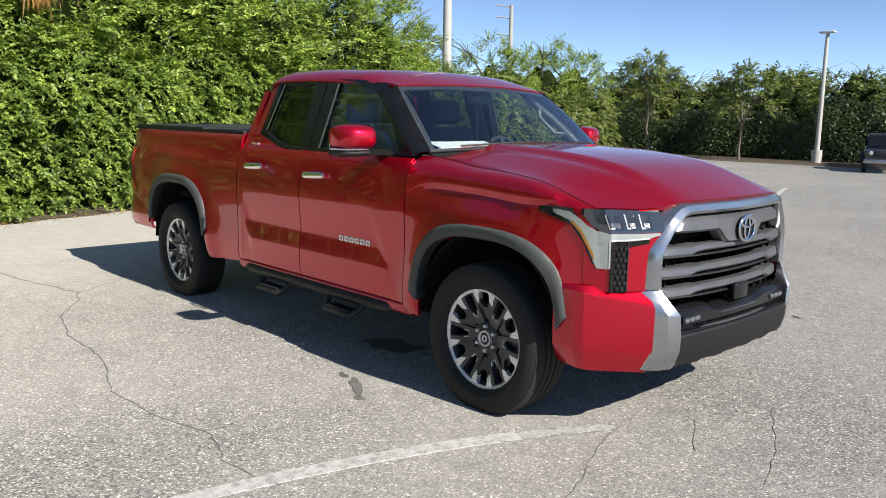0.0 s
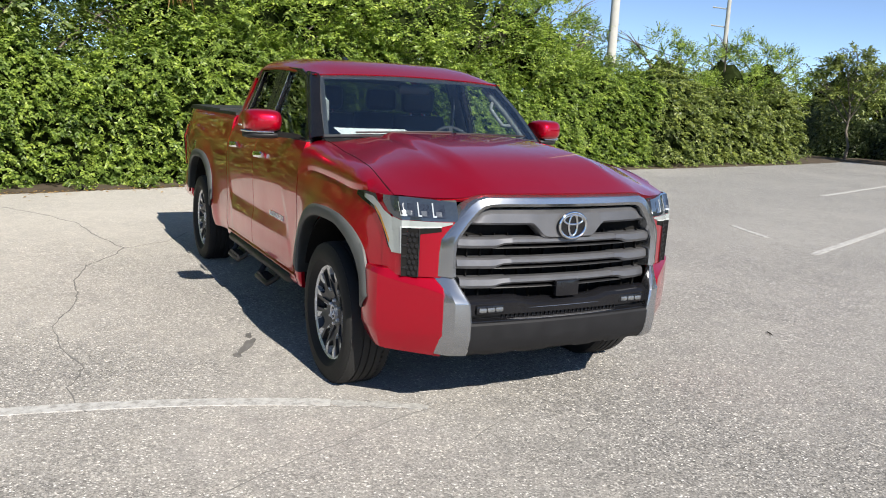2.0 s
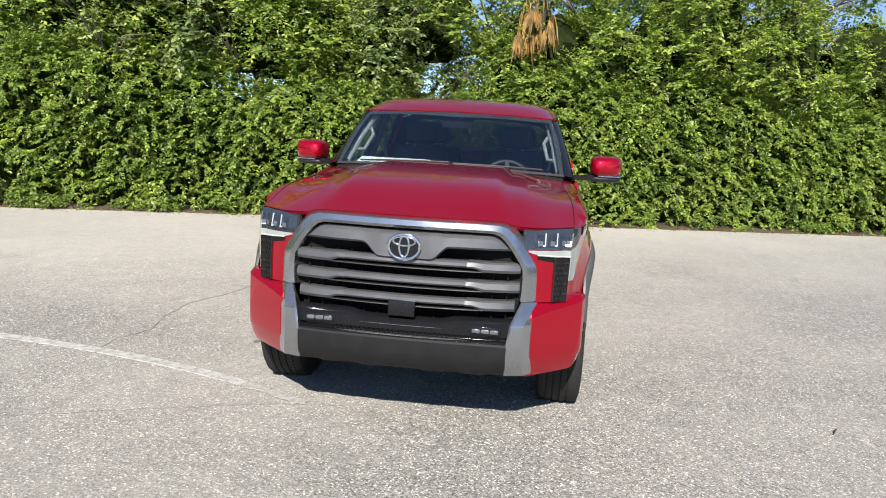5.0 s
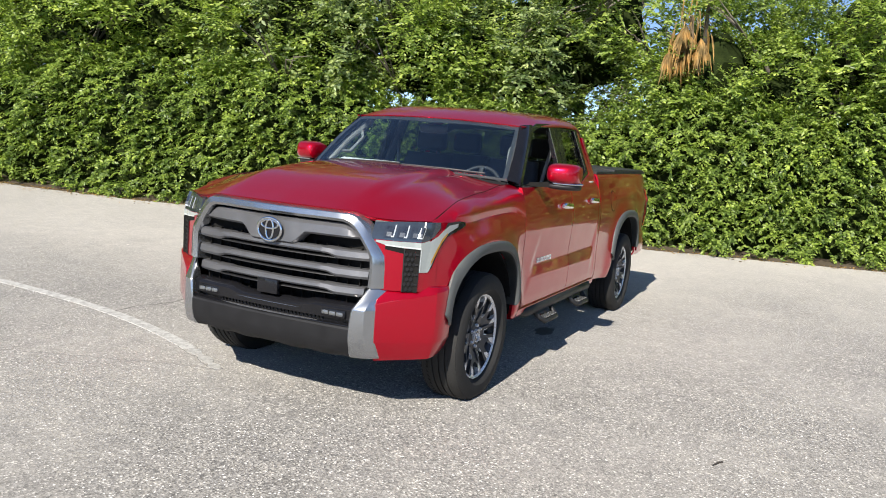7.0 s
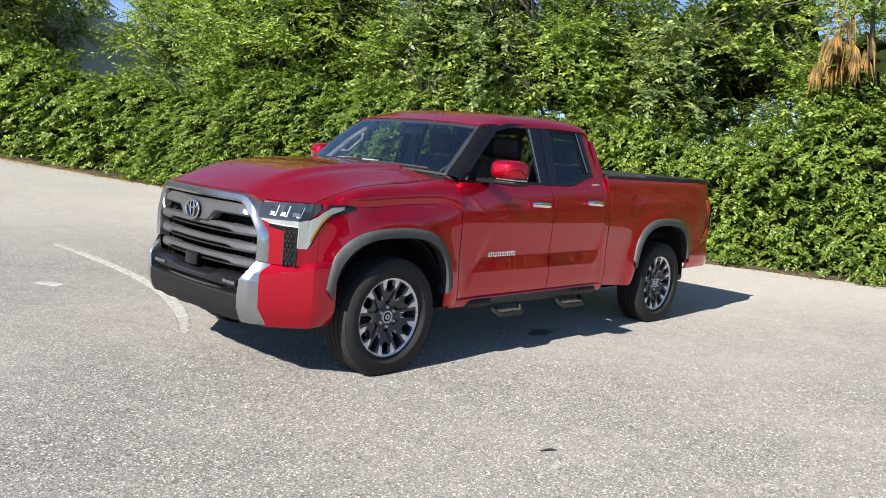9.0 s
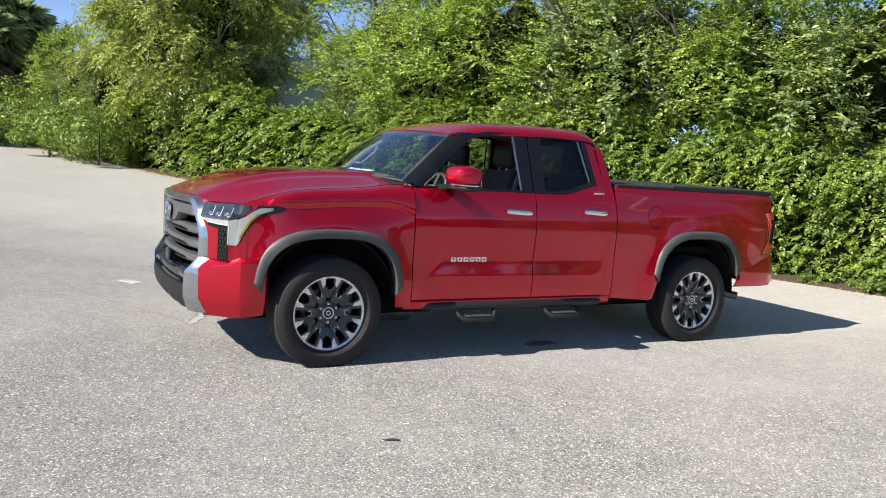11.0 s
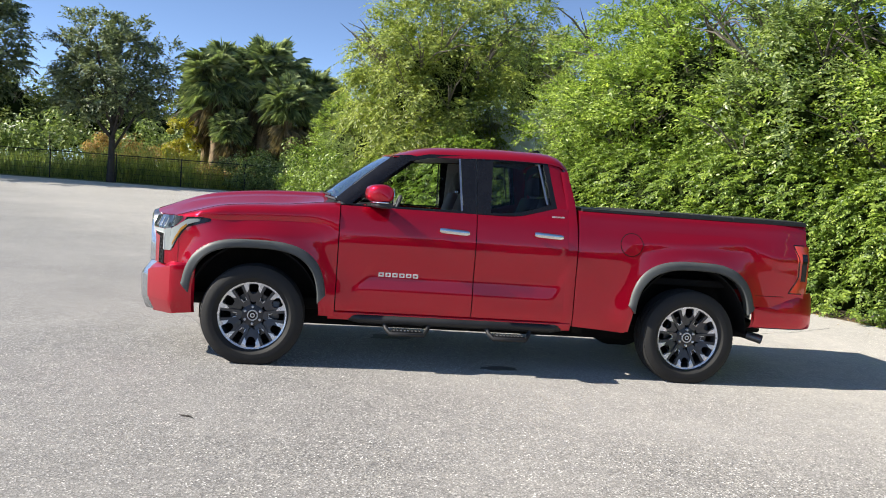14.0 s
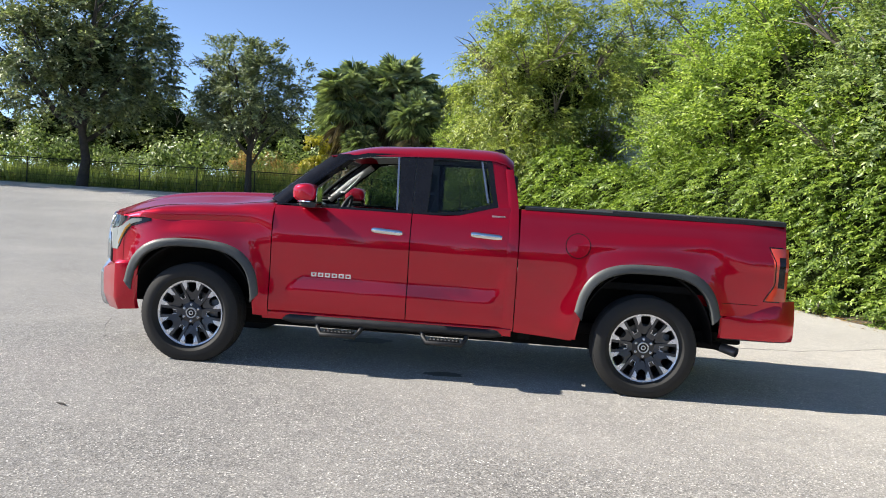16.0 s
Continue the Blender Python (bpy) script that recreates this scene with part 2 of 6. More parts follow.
def tube(path, radius, sides=10, name="tube", caps=True):
    """A round bar along a path; radius is one number or one for each point."""
    pts = [Vector(p) for p in path]
    rows = []
    for i, p in enumerate(pts):
        d = (pts[min(i + 1, len(pts) - 1)] - pts[max(i - 1, 0)]).normalized()
        a = d.cross(Vector((0, 0, 1)) if abs(d.z) < 0.9 else Vector((1, 0, 0))).normalized()
        b = d.cross(a)
        r = radius[i] if isinstance(radius, (list, tuple)) else radius
        rows.append([p + r * (math.cos(2 * math.pi * s / sides) * a + math.sin(2 * math.pi * s / sides) * b) for s in range(sides)])
    return loft(rows, name, caps, 60)


def lathe(profile, steps=64, name="lathe", smooth=40, closed=False):
    """Turns (radius, y) points round the y axis."""
    k = len(profile)
    verts, faces = [], []
    for i in range(steps):
        a = 2 * math.pi * i / steps
        verts += [(r * math.cos(a), y, r * math.sin(a)) for r, y in profile]
    for i in range(steps):
        j = (i + 1) % steps
        for c in range(k if closed else k - 1):
            d = (c + 1) % k
            faces.append((i * k + c, j * k + c, j * k + d, i * k + d))
    return mesh_of(name, verts, faces, smooth)


def curve(points):
    """Linear look-up through (position, value) pairs."""
    xs, ys = [p[0] for p in points], [p[1] for p in points]
    if xs[0] > xs[-1]:
        xs, ys = xs[::-1], ys[::-1]
    return lambda x: float(np.interp(x, xs, ys))


def easy(points):
    """Smooth look-up through (position, value) pairs."""
    pts = sorted(points)
    xs, ys = np.array([p[0] for p in pts], float), np.array([p[1] for p in pts], float)
    d = np.diff(ys) / np.diff(xs)
    s = np.r_[d[0], np.where(d[:-1] * d[1:] > 0, 2 * d[:-1] * d[1:] / np.where(d[:-1] + d[1:] == 0, 1, d[:-1] + d[1:]), 0), d[-1]]

    def f(x):
        x = min(max(x, xs[0]), xs[-1])
        i = min(int(np.searchsorted(xs, x, "right")) - 1, len(xs) - 2)
        h = xs[i + 1] - xs[i]
        t = (x - xs[i]) / h
        return float((2 * t**3 - 3 * t**2 + 1) * ys[i] + (t**3 - 2 * t**2 + t) * h * s[i] + (3 * t**2 - 2 * t**3) * ys[i + 1] + (t**3 - t**2) * h * s[i + 1])
    return f


def step(a, b, x):
    t = min(max((x - a) / (b - a), 0), 1)
    return t * t * (3 - 2 * t)


def spread(a, b, n):
    return [a + (b - a) * i / (n - 1) for i in range(n)]


# ---- ground, paving and its marks ----
def rise(x, y):
    """The lot climbs gently towards the fence."""
    t = max(0.0, -y - 8.0)
    return min(0.045 * t * t / (t + 2.5), 0.97)


HEDGE = [(-18.6, 30.0), (-16.0, 22.0), (-14.2, 15.0), (-12.8, 8.0), (-10.0, 0.0), (-8.6, -4.7), (-6.6, -10.0), (-4.6, -15.5), (-2.0, -23.0), (0.6, -31.0)]
hedge_x = curve([(y, x) for x, y in HEDGE])
LOT_S, LOT_N = -30.5, 27.5

rows = []
for y in sorted(set(spread(-31, 30, 62) + spread(-4, 8, 25))):
    yy = min(max(y, LOT_S), LOT_N)
    x0 = hedge_x(yy) + 0.25 + 0.10 * noise.noise((yy * 0.9, 3.1, 0))
    rows.append([(x0 + (58 - x0) * (u ** 1.6), yy, rise(0, yy)) for u in spread(0, 1, 34)])
keep = []
for r in rows:
    if not keep or r[0][1] > keep[-1][0][1] + 1e-6:
        keep.append(r)
paving = part("pavement", shell(keep, (0, 0, -0.12), "pavement", 30), PAVING)
tagged(paving, "grey asphalt parking lot with pale gravel aggregate, paler towards hedge and fence", "parking lot", kind="structure")

gx = [-1500, -400, -120, -60, -40, -30, -24, -18, -12, -6, 0, 6, 12, 20, 30, 45, 60, 120, 400, 1500]
gy = [-1500, -400, -120, -70, -50, -40, -34, -31, -27, -23, -19, -15, -12, -9, -6, 0, 6, 12, 18, 24, 30, 40, 60, 120, 400, 1500]
ground = part("ground", mesh_of("ground", [(x, y, rise(x, y) - 0.035) for x in gx for y in gy],
    [(i * len(gy) + j, (i + 1) * len(gy) + j, (i + 1) * len(gy) + j + 1, i * len(gy) + j + 1) for i in range(len(gx) - 1) for j in range(len(gy) - 1)]), FIELD)
tagged(ground, "rough grassy ground around the parking lot", "ground", kind="structure")
soil_rows = [[(hedge_x(y) + o, y, rise(0, y) + h) for o, h in ((0.42 + 0.12 * noise.noise((y * 1.7, 0, 0)), 0.004), (0.2, 0.03), (-0.6, 0.05), (-2.2, 0.03))] for y in spread(-30, 29, 160)]
far_rows = [[(x, LOT_N - 0.1 + 0.12 * noise.noise((x * 0.8, 5, 0)), 0.004), (x, 28.0, 0.03), (x, 30.0, 0.05), (x, 32.5, 0.03)] for x in spread(-19, 40, 80)]
tagged(part("planting_strip", shell(far_rows, (0, 0, -0.06), "planting_strip"), SOIL), "brown leaf-strewn soil strip under the far trees", "soil", kind="structure")
soil = part("planting_strip", shell(soil_rows, (0, 0, -0.06), "planting_strip"), SOIL)
tagged(soil, "brown mulch and soil strip under the hedge", "soil", kind="structure")


def ribbon(points, width, z=0.004, jitter=0.0, seed=0, name="ribbon"):
    """A thin painted or cracked strip along a line on the paving."""
    rng = random.Random(seed)
    pts = [Vector((x, y, 0)) for x, y in points]
    fine = []
    for a, b in zip(pts, pts[1:]):
        n = max(2, int((b - a).length / (0.06 if jitter else 0.2)))
        fine += [a.lerp(b, i / n) for i in range(n)]
    fine.append(pts[-1])
    rows = []
    drift = 0.0
    for i, p in enumerate(fine):
        d = (fine[min(i + 1, len(fine) - 1)] - fine[max(i - 1, 0)]).normalized()
        s = Vector((-d.y, d.x, 0))
        drift = 0.8 * drift + rng.uniform(-jitter, jitter)
        w = width * (rng.uniform(0.35, 1.3) if jitter else rng.uniform(0.96, 1.03)) / 2
        q = p + s * drift
        zz = rise(p.x, p.y) + z
        rows.append([(q.x + s.x * w, q.y + s.y * w, zz), (q.x - s.x * w, q.y - s.y * w, zz)])
    return shell(rows, (0, 0, -0.012), name, 30)


def marking(name, pts, width, mat, label, z=0.004, jitter=0.0, seed=0):
    return tagged(part(name, ribbon(pts, width, z, jitter, seed, name), mat), label, name.replace("_", " "), kind="structure")


for i, (pts, w) in enumerate([([(0.395, -1.09), (0.33, -1.24), (0.26, -1.42), (0.19, -1.63), (0.11, -1.90), (0.04, -2.19), (-0.02, -2.5), (-0.07, -2.85), (-0.11, -3.25), (-0.14, -3.7), (-0.16, -4.2), (-0.168, -4.55)], 0.10), ([(0.74, -2.7), (0.87, -2.93)], 0.12),
                              ([(-2.2, 6.1), (-5.6, 14.9), (-5.9, 15.8)], 0.10), ([(-7.4, 13.0), (-9.1, 17.8)], 0.10), ([(-4.3, 6.95), (-3.3, 6.55)], 0.09),
                              ([(-1.4, 22.0), (1.9, 26.2)], 0.10), ([(4.2, 17.5), (9.0, 25.0)], 0.10)]):
    marking("parking_line", pts, w, LINE, "worn white painted parking stall line", seed=i)
marking("parking_line", [(0.64, -0.62), (0.57, -0.75), (0.48, -0.92), (0.395, -1.09)], 0.085, LINE_WORN, "nearly worn off end of a white stall line", 0.003, 0.004, 31)
marking("parking_line", [(-0.168, -4.55), (-0.172, -4.85), (-0.17, -5.25)], 0.09, LINE_WORN, "nearly worn off end of a white stall line", 0.003, 0.004, 32)
CR = [[(-7.6, -2.9), (-6.7, -2.3), (-5.9, -1.95), (-5.2, -1.85), (-4.3, -1.64), (-4.05, -1.72), (-3.5, -2.05), (-2.93, -2.16), (-2.3, -2.2), (-1.55, -2.37), (-0.95, -2.31), (-0.6, -2.25), (-0.3, -2.36), (0.1, -2.3)],
      [(0.64, -0.59), (0.78, -0.96), (0.97, -1.42), (1.29, -2.09), (1.5, -2.8)], [(0.86, -0.20), (0.93, -0.32), (1.10, -0.56)],
      [(-4.3, -1.64), (-4.6, -1.2), (-5.1, -0.9)], [(1.046, 0.328), (1.2, 0.02), (1.343, -0.276), (1.486, -0.666)],
      [(0.67, -0.60), (0.59, -0.78), (0.50, -0.95), (0.42, -1.13), (0.33, -1.29)], [(0.61, -0.60), (0.53, -0.75), (0.44, -0.91)], [(0.61, -0.60), (0.67, -0.66)]]
for i, pts in enumerate(CR):
    marking("pavement_crack", pts, 0.008 if i == 0 else 0.004, CRACK, "dark wandering crack in the asphalt", 0.0025, 0.014, i + 5)


def blot(x, y, rx, ry, turn, seed, z=0.003):
    rng = random.Random(seed)
    pts = []
    for i in range(28):
        a = 2 * math.pi * i / 28
        k = 0.75 + 0.35 * noise.noise((math.cos(a) * 1.7 + seed, math.sin(a) * 1.7, 0.3)) + rng.uniform(-0.06, 0.06)
        px, py = rx * k * math.cos(a), ry * k * math.sin(a)
        pts.append((x + px * math.cos(turn) - py * math.sin(turn), y + px * math.sin(turn) + py * math.cos(turn), rise(x, y) + z))
    return prism(pts, (0, 0, -0.008), "stain")


for i, (x, y, rx, ry, a) in enumerate([(-0.72, -1.27, 0.22, 0.045, -0.5), (-0.95, -1.2, 0.09, 0.03, -0.2), (-0.55, -1.37, 0.05, 0.03, 0.2), (-1.25, -0.55, 0.3, 0.18, 0.2), (-2.1, 0.72, 0.25, 0.12, 0.1)]):
    tagged(part("oil_stain", blot(x, y, rx, ry, a, i + 2), STAIN), "dark oil stain on the asphalt", "stain", kind="structure")
twig = part("twig", tube([(0.17, 2.53, 0.008), (0.2, 2.51, 0.010), (0.23, 2.5, 0.009), (0.26, 2.485, 0.007)], [0.003, 0.006, 0.005, 0.002], 6), BARK_DARK)
tagged(twig, "small dry brown twig lying on the asphalt", "twig")


# ---- pickup truck: front axle over the origin, nose towards +x ----
RED = material("metallic_red_paint", (0.48, 0.004, 0.014), 0.3, 0.65, Specular_IOR_Level=0.1, Coat_Weight=1.0, Coat_Roughness=0.022, Coat_IOR=1.56)
rv = coords(RED)
flake = noise_of(RED, 900.0, 1.0, 0.5, rv)
dust = noise_of(RED, 2.2, 4.0, 0.6, rv)
base(RED, mixed(RED, ramp(RED, dust, [(0.45, (0, 0, 0)), (0.8, (0.06, 0.06, 0.06))]), ramp(RED, flake, [(0.3, (0.46, 0.001, 0.017)), (0.7, (0.55, 0.002, 0.025))]), (0.42, 0.018, 0.02)))
base(RED, ramp(RED, dust, [(0.35, (0.28, 0.28, 0.28)), (0.8, (0.4, 0.4, 0.4))]), "Roughness")
FLARE = worn("grey_arch_plastic", (0.062, 0.067, 0.066), (0.09, 0.096, 0.095), (0.42, 0.55), scale=8, grain=400, relief=0.06)
BLACK = worn("black_plastic", (0.012, 0.012, 0.013), (0.025, 0.025, 0.026), (0.45, 0.6), scale=8, grain=300, relief=0.06)
DARKGREY = worn("charcoal_plastic", (0.010, 0.010, 0.011), (0.017, 0.017, 0.019), (0.5, 0.65), scale=8, grain=500, relief=0.12, Specular_IOR_Level=0.3)
GLOSS = worn("gloss_black", (0.008, 0.008, 0.01), (0.014, 0.014, 0.016), (0.08, 0.16), scale=5, grain=60, relief=0.0, Specular_IOR_Level=0.42)
SILVER = worn("satin_silver", (0.42, 0.435, 0.455), (0.50, 0.515, 0.535), (0.17, 0.24), metal=0.9, scale=4, grain=200, relief=0.0)
CHROME = worn("chrome", (0.78, 0.79, 0.80), (0.86, 0.86, 0.87), (0.04, 0.10), metal=1.0, scale=5, grain=80, relief=0.0)
GUN = worn("gunmetal_grille", (0.13, 0.13, 0.138), (0.18, 0.18, 0.188), (0.30, 0.40), metal=0.5, scale=6, grain=300, relief=0.03)
RUBBER = worn("tyre_rubber", (0.011, 0.011, 0.011), (0.027, 0.0262, 0.025), (0.7, 0.85), scale=9, grain=150, relief=0.15)
MACHINED = worn("machined_alloy", (0.80, 0.81, 0.82), (0.90, 0.90, 0.91), (0.22, 0.32), metal=0.45, scale=12, grain=400, relief=0.02)
WHEELDARK = worn("dark_wheel_paint", (0.035, 0.036, 0.04), (0.06, 0.061, 0.065), (0.25, 0.38), metal=0.3, scale=9, grain=200, relief=0.0)
LAMPDARK = worn("smoked_lamp_cover", (0.022, 0.028, 0.038), (0.04, 0.05, 0.064), (0.03, 0.08), scale=9, grain=60, relief=0.0, Coat_Weight=1.0, Coat_IOR=1.6)
SPOKE = worn("grey_spoke_paint", (0.06, 0.062, 0.066), (0.09, 0.092, 0.097), (0.28, 0.4), metal=0.25, scale=9, grain=200, relief=0.0)
IRON = worn("brake_iron", (0.10, 0.098, 0.095), (0.2, 0.195, 0.19), (0.35, 0.5), metal=0.8, scale=14, grain=120, relief=0.05)
UNDER = worn("underbody_black", (0.008, 0.008, 0.008), (0.02, 0.019, 0.018), (0.8, 0.95), scale=5, grain=60, relief=0.2, Specular_IOR_Level=0.1)
LAMPWHITE = worn("lamp_housing_grey", (0.30, 0.335, 0.325), (0.38, 0.41, 0.40), (0.12, 0.2), scale=6, grain=90, relief=0.0, Coat_Weight=1.0)
PAPERLIGHT = worn("white_light_strip", (0.56, 0.59, 0.58), (0.64, 0.67, 0.66), (0.15, 0.25), scale=6, grain=90, relief=0.0, Coat_Weight=1.0)
AMBER = material("amber_lens", (0.42, 0.19, 0.012), 0.12, 0.0, Coat_Weight=1.0)
LENS = material("lamp_lens", (0.55, 0.58, 0.60), 0.12, 0.2, Coat_Weight=1.0)
LENS_DULL = worn("fog_lamp_lens", (0.12, 0.125, 0.13), (0.28, 0.29, 0.30), (0.1, 0.25), metal=0.5, scale=60, grain=200, relief=0.1, Coat_Weight=1.0)
PROJECTOR = worn("projector_glass", (0.018, 0.022, 0.032), (0.06, 0.07, 0.09), (0.05, 0.12), metal=0.3, scale=20, grain=90, relief=0.0, Coat_Weight=1.0)
TAIL = material("tail_lens_red", (0.62, 0.06, 0.03), 0.08, 0.0, Coat_Weight=1.0)
GLASS = material("tinted_glass", (0.74, 0.84, 0.82), 0.0, 0.0, Transmission_Weight=1.0, IOR=1.05, Coat_Weight=1.0, Coat_IOR=1.5, Coat_Roughness=0.0)
SCREEN = material("windscreen_glass", (0.64, 0.75, 0.78), 0.0, 0.0, Transmission_Weight=1.0, IOR=1.05, Coat_Weight=1.0, Coat_IOR=2.0, Coat_Roughness=0.0)
GLASS_DARK = material("privacy_glass", (0.42, 0.47, 0.47), 0.0, 0.0, Transmission_Weight=1.0, IOR=1.05, Coat_Weight=1.0, Coat_IOR=1.38, Coat_Roughness=0.0)
GLASS_REAR = material("dark_rear_glass", (0.12, 0.14, 0.14), 0.0, 0.0, Transmission_Weight=1.0, IOR=1.05, Coat_Weight=1.0, Coat_IOR=1.5, Coat_Roughness=0.0)
SEAT = worn("dark_seat_leather", (0.014, 0.016, 0.020), (0.030, 0.033, 0.038), (0.5, 0.7), scale=10, grain=200, relief=0.15)
TRIM_LIGHT = worn("pale_grey_trim", (0.20, 0.205, 0.205), (0.27, 0.275, 0.27), (0.7, 0.85), scale=5, grain=200, relief=0.05)
DASH = worn("dark_dash", (0.022, 0.024, 0.028), (0.04, 0.042, 0.047), (0.55, 0.7), scale=8, grain=250, relief=0.1)
PAPER = worn("white_paper", (0.70, 0.72, 0.72), (0.78, 0.80, 0.80), (0.8, 0.9), scale=8, grain=100, relief=0.02)
STRAP = worn("tonneau_vinyl", (0.02, 0.021, 0.022), (0.04, 0.041, 0.043), (0.4, 0.55), scale=4, grain=260, relief=0.2)

truck = thing("pickup_truck", "shiny metallic red four-door pickup truck with silver grille frame", "pickup truck")

WHEEL_F, WHEEL_R = 0.0, -3.70
side_z = easy([(0.36, 0.90), (0.41, 0.935), (0.47, 0.958), (0.55, 0.968), (0.75, 0.966), (0.9, 0.970), (1.02, 0.973), (1.1, 0.970), (1.18, 0.958), (1.26, 0.940), (1.32, 0.918), (1.36, 0.896), (1.45, 0.87)])
ledge = curve([(0.40, 0.0), (0.56, 0.003), (0.655, 0.007), (0.775, -0.009), (0.82, -0.0085), (1.02, 0.0), (1.5, 0.0)])
FLARE_TOP = {WHEEL_F: 1.012, WHEEL_R: 1.058}


def arch_z(x, xc, half, top):
    u = abs((x - xc) / half)
    return 0.45 + (top - 0.45) * max(0.0, 1 - u ** 3.0) ** (1 / 3.0)


def side_y(x, z):
    """Half the body's width at a place on its side."""
    y = side_z(z)
    ahead, behind = -0.78 - 0.55 * (z - 0.64), -2.50 - 0.3 * (z - 0.64)
    y += ledge(z) * step(ahead, ahead - 0.05, x) * step(behind, behind + 0.05, x)
    for xc in (WHEEL_F, WHEEL_R):
        r = math.hypot((x - xc) / 0.575, (z - 0.42) / (FLARE_TOP[xc] - 0.42))
        y += 0.030 * math.exp(-((r - 1.0) / 0.20) ** 2) * (1.0 if r > 1 else 1.0)
    if x > 0.25:
        y -= 0.088 * ((x - 0.25) / 0.43) ** 2
    if x < -4.35:
        y -= 0.03 * ((-4.35 - x) / 0.4) ** 2
    if -0.72 < x < 0.5:
        y -= 0.018 * step(1.04, crease(x), z) * step(-0.72, -0.38, x) * step(0.40, 0.12, x)
    # raised shoulder line of the bed
    if x < -2.66:
        y += 0.012 * step(-2.95, -3.3, x) * math.exp(-((z - curve([(-3.2, 1.185), (-4.15, 1.235), (-4.45, 1.13)])(x)) / 0.042) ** 2)
    return y


roof_edge = curve([(-2.585, 1.735), (-2.545, 1.762), (-2.485, 1.796), (-2.39, 1.818), (-2.2, 1.824)])


def glass_y(z):
    return 0.893 - 0.155 * ((z - 1.335) / 0.475) - 0.012 * ((z - 1.335) / 0.475) ** 2


def side_panel(name, xs, lo, hi, s, parent, mat=RED, rows=16, label="", top=None, inset=0.02):
    """A side skin between two heights; top gives extra (y, z) points that round it inwards."""
    cols = []
    for x in xs:
        z0, z1 = lo(x), hi(x)
        col = [(x, s * side_y(x, z), z) for z in (z0 + (z1 - z0) * i / (rows - 1) for i in range(rows))]
        if top:
            col += [(x, s * y, z) for y, z in top(x)]
        cols.append(col)
    return part(name, shell(cols, (0, -s * inset, 0), name, 32), mat, parent, label)


# hood
hood_zc = easy([(-0.62, 1.402), (-0.45, 1.400), (-0.1, 1.388), (0.2, 1.364), (0.5, 1.318), (0.72, 1.262), (0.85, 1.216), (0.93, 1.186)])
hood_front = easy([(0.0, 0.908), (0.35, 0.886), (0.50, 0.858), (0.56, 0.846), (0.62, 0.826), (0.72, 0.776), (0.80, 0.712), (0.87, 0.645)])
hood_lip = easy([(0.0, 1.192), (0.40, 1.191), (0.50, 1.187), (0.56, 1.172), (0.62, 1.164), (0.75, 1.160), (0.9, 1.162)])


def hood_edge(x):
    return 0.80 + 0.075 * step(-0.6, 0.65, x)


def hood_z(x, y):
    v = abs(y) / hood_edge(x)
    return hood_zc(x) - 0.008 + 0.030 * (1 - step(0.51, 0.575, v)) * step(0.86, 0.40, x) - 0.052 * step(0.62, 1.0, v) * (0.35 + 0.65 * step(-0.62, -0.15, x)) - 0.008 * step(0.64, 0.74, v) * step(0.9, 0.2, x) - 0.02 * v * v - 0.045 * step(0.25, 0.68, x) * step(0.55, 1.0, v)


cols = []
for v in spread(-1, 1, 49):
    back = -0.485 - 0.10 * v * v
    yf = v * 0.872
    front = hood_front(abs(yf))
    col = []
    for u in spread(0, 1, 30):
        x = back + (front - back) * u
        y = v * (hood_edge(x) if x < 0.62 else hood_edge(0.62))
        z = hood_z(x, y)
        z += (hood_lip(abs(yf)) - hood_z(front, v * hood_edge(min(front, 0.62)))) * step(0.68, 1.0, u)
        col.append((x, y, z))
    col.append((front - 0.012, col[-1][1] * 0.995, col[-1][2] - 0.012))
    cols.append(col)
part("hood", shell(cols, (-0.01, 0, -0.012), "hood", 28), RED, truck)

for sgn in (1, -1):
    part("hood_seam", tube([(x, sgn * (hood_edge(x) + 0.003), hood_z(x, hood_edge(x)) + 0.0005) for x in spread(-0.56, 0.60, 24)], 0.0024, 6), UNDER, truck, "dark gap beside the hood")
# fenders
XF = sorted(set([-0.648, -0.64, -0.62, -0.60, -0.578] + spread(-0.574, 0.574, 47) + [0.578, 0.62, 0.655]))


def fender_low(x):
    if abs(x) < 0.575:
        half = 0.575 if x > 0 else 0.520
        return max(arch_z(x, 0.0, half, FLARE_TOP[0.0] - 0.012), 0.77 if x > 0.50 else 0.45) if abs(x) < half else 0.425
    return 0.425 if x < 0 else 0.77


# character line along the fender
crease = easy([(-0.72, 1.07), (-0.64, 1.12), (-0.42, 1.172), (-0.05, 1.164), (0.26, 1.146), (0.45, 1.150), (0.655, 1.155)])


def fender_top(x):
    ye = hood_edge(min(x, 0.62)) + 0.006
    ze = hood_z(x, ye - 0.006)
    z0 = crease(x)
    y0 = side_y(x, z0)
    w = step(-0.70, -0.36, x) * step(0.60, 0.25, x)
    out = [(y0 - 0.003 * w, z0 + 0.003)]
    if ze - z0 > 0.07:
        out.append((y0 + 0.001 * w, z0 + 0.03))
        y0, z0 = y0 + 0.002 * w, z0 + 0.05
        out.append((y0, z0))
    else:
        out += [(y0 - 0.003 * w, z0 + 0.004), (y0 - 0.003 * w, z0 + 0.005)]
    cy, cz = y0 - 0.005, ze - 0.012
    for t in (0.1, 0.25, 0.45, 0.62, 0.78, 0.9, 1.0):
        bx = (1 - t) ** 2 * y0 + 2 * t * (1 - t) * cy + t * t * ye
        bz = (1 - t) ** 2 * z0 + 2 * t * (1 - t) * cz + t * t * ze
        out.append((bx, bz))
    return out


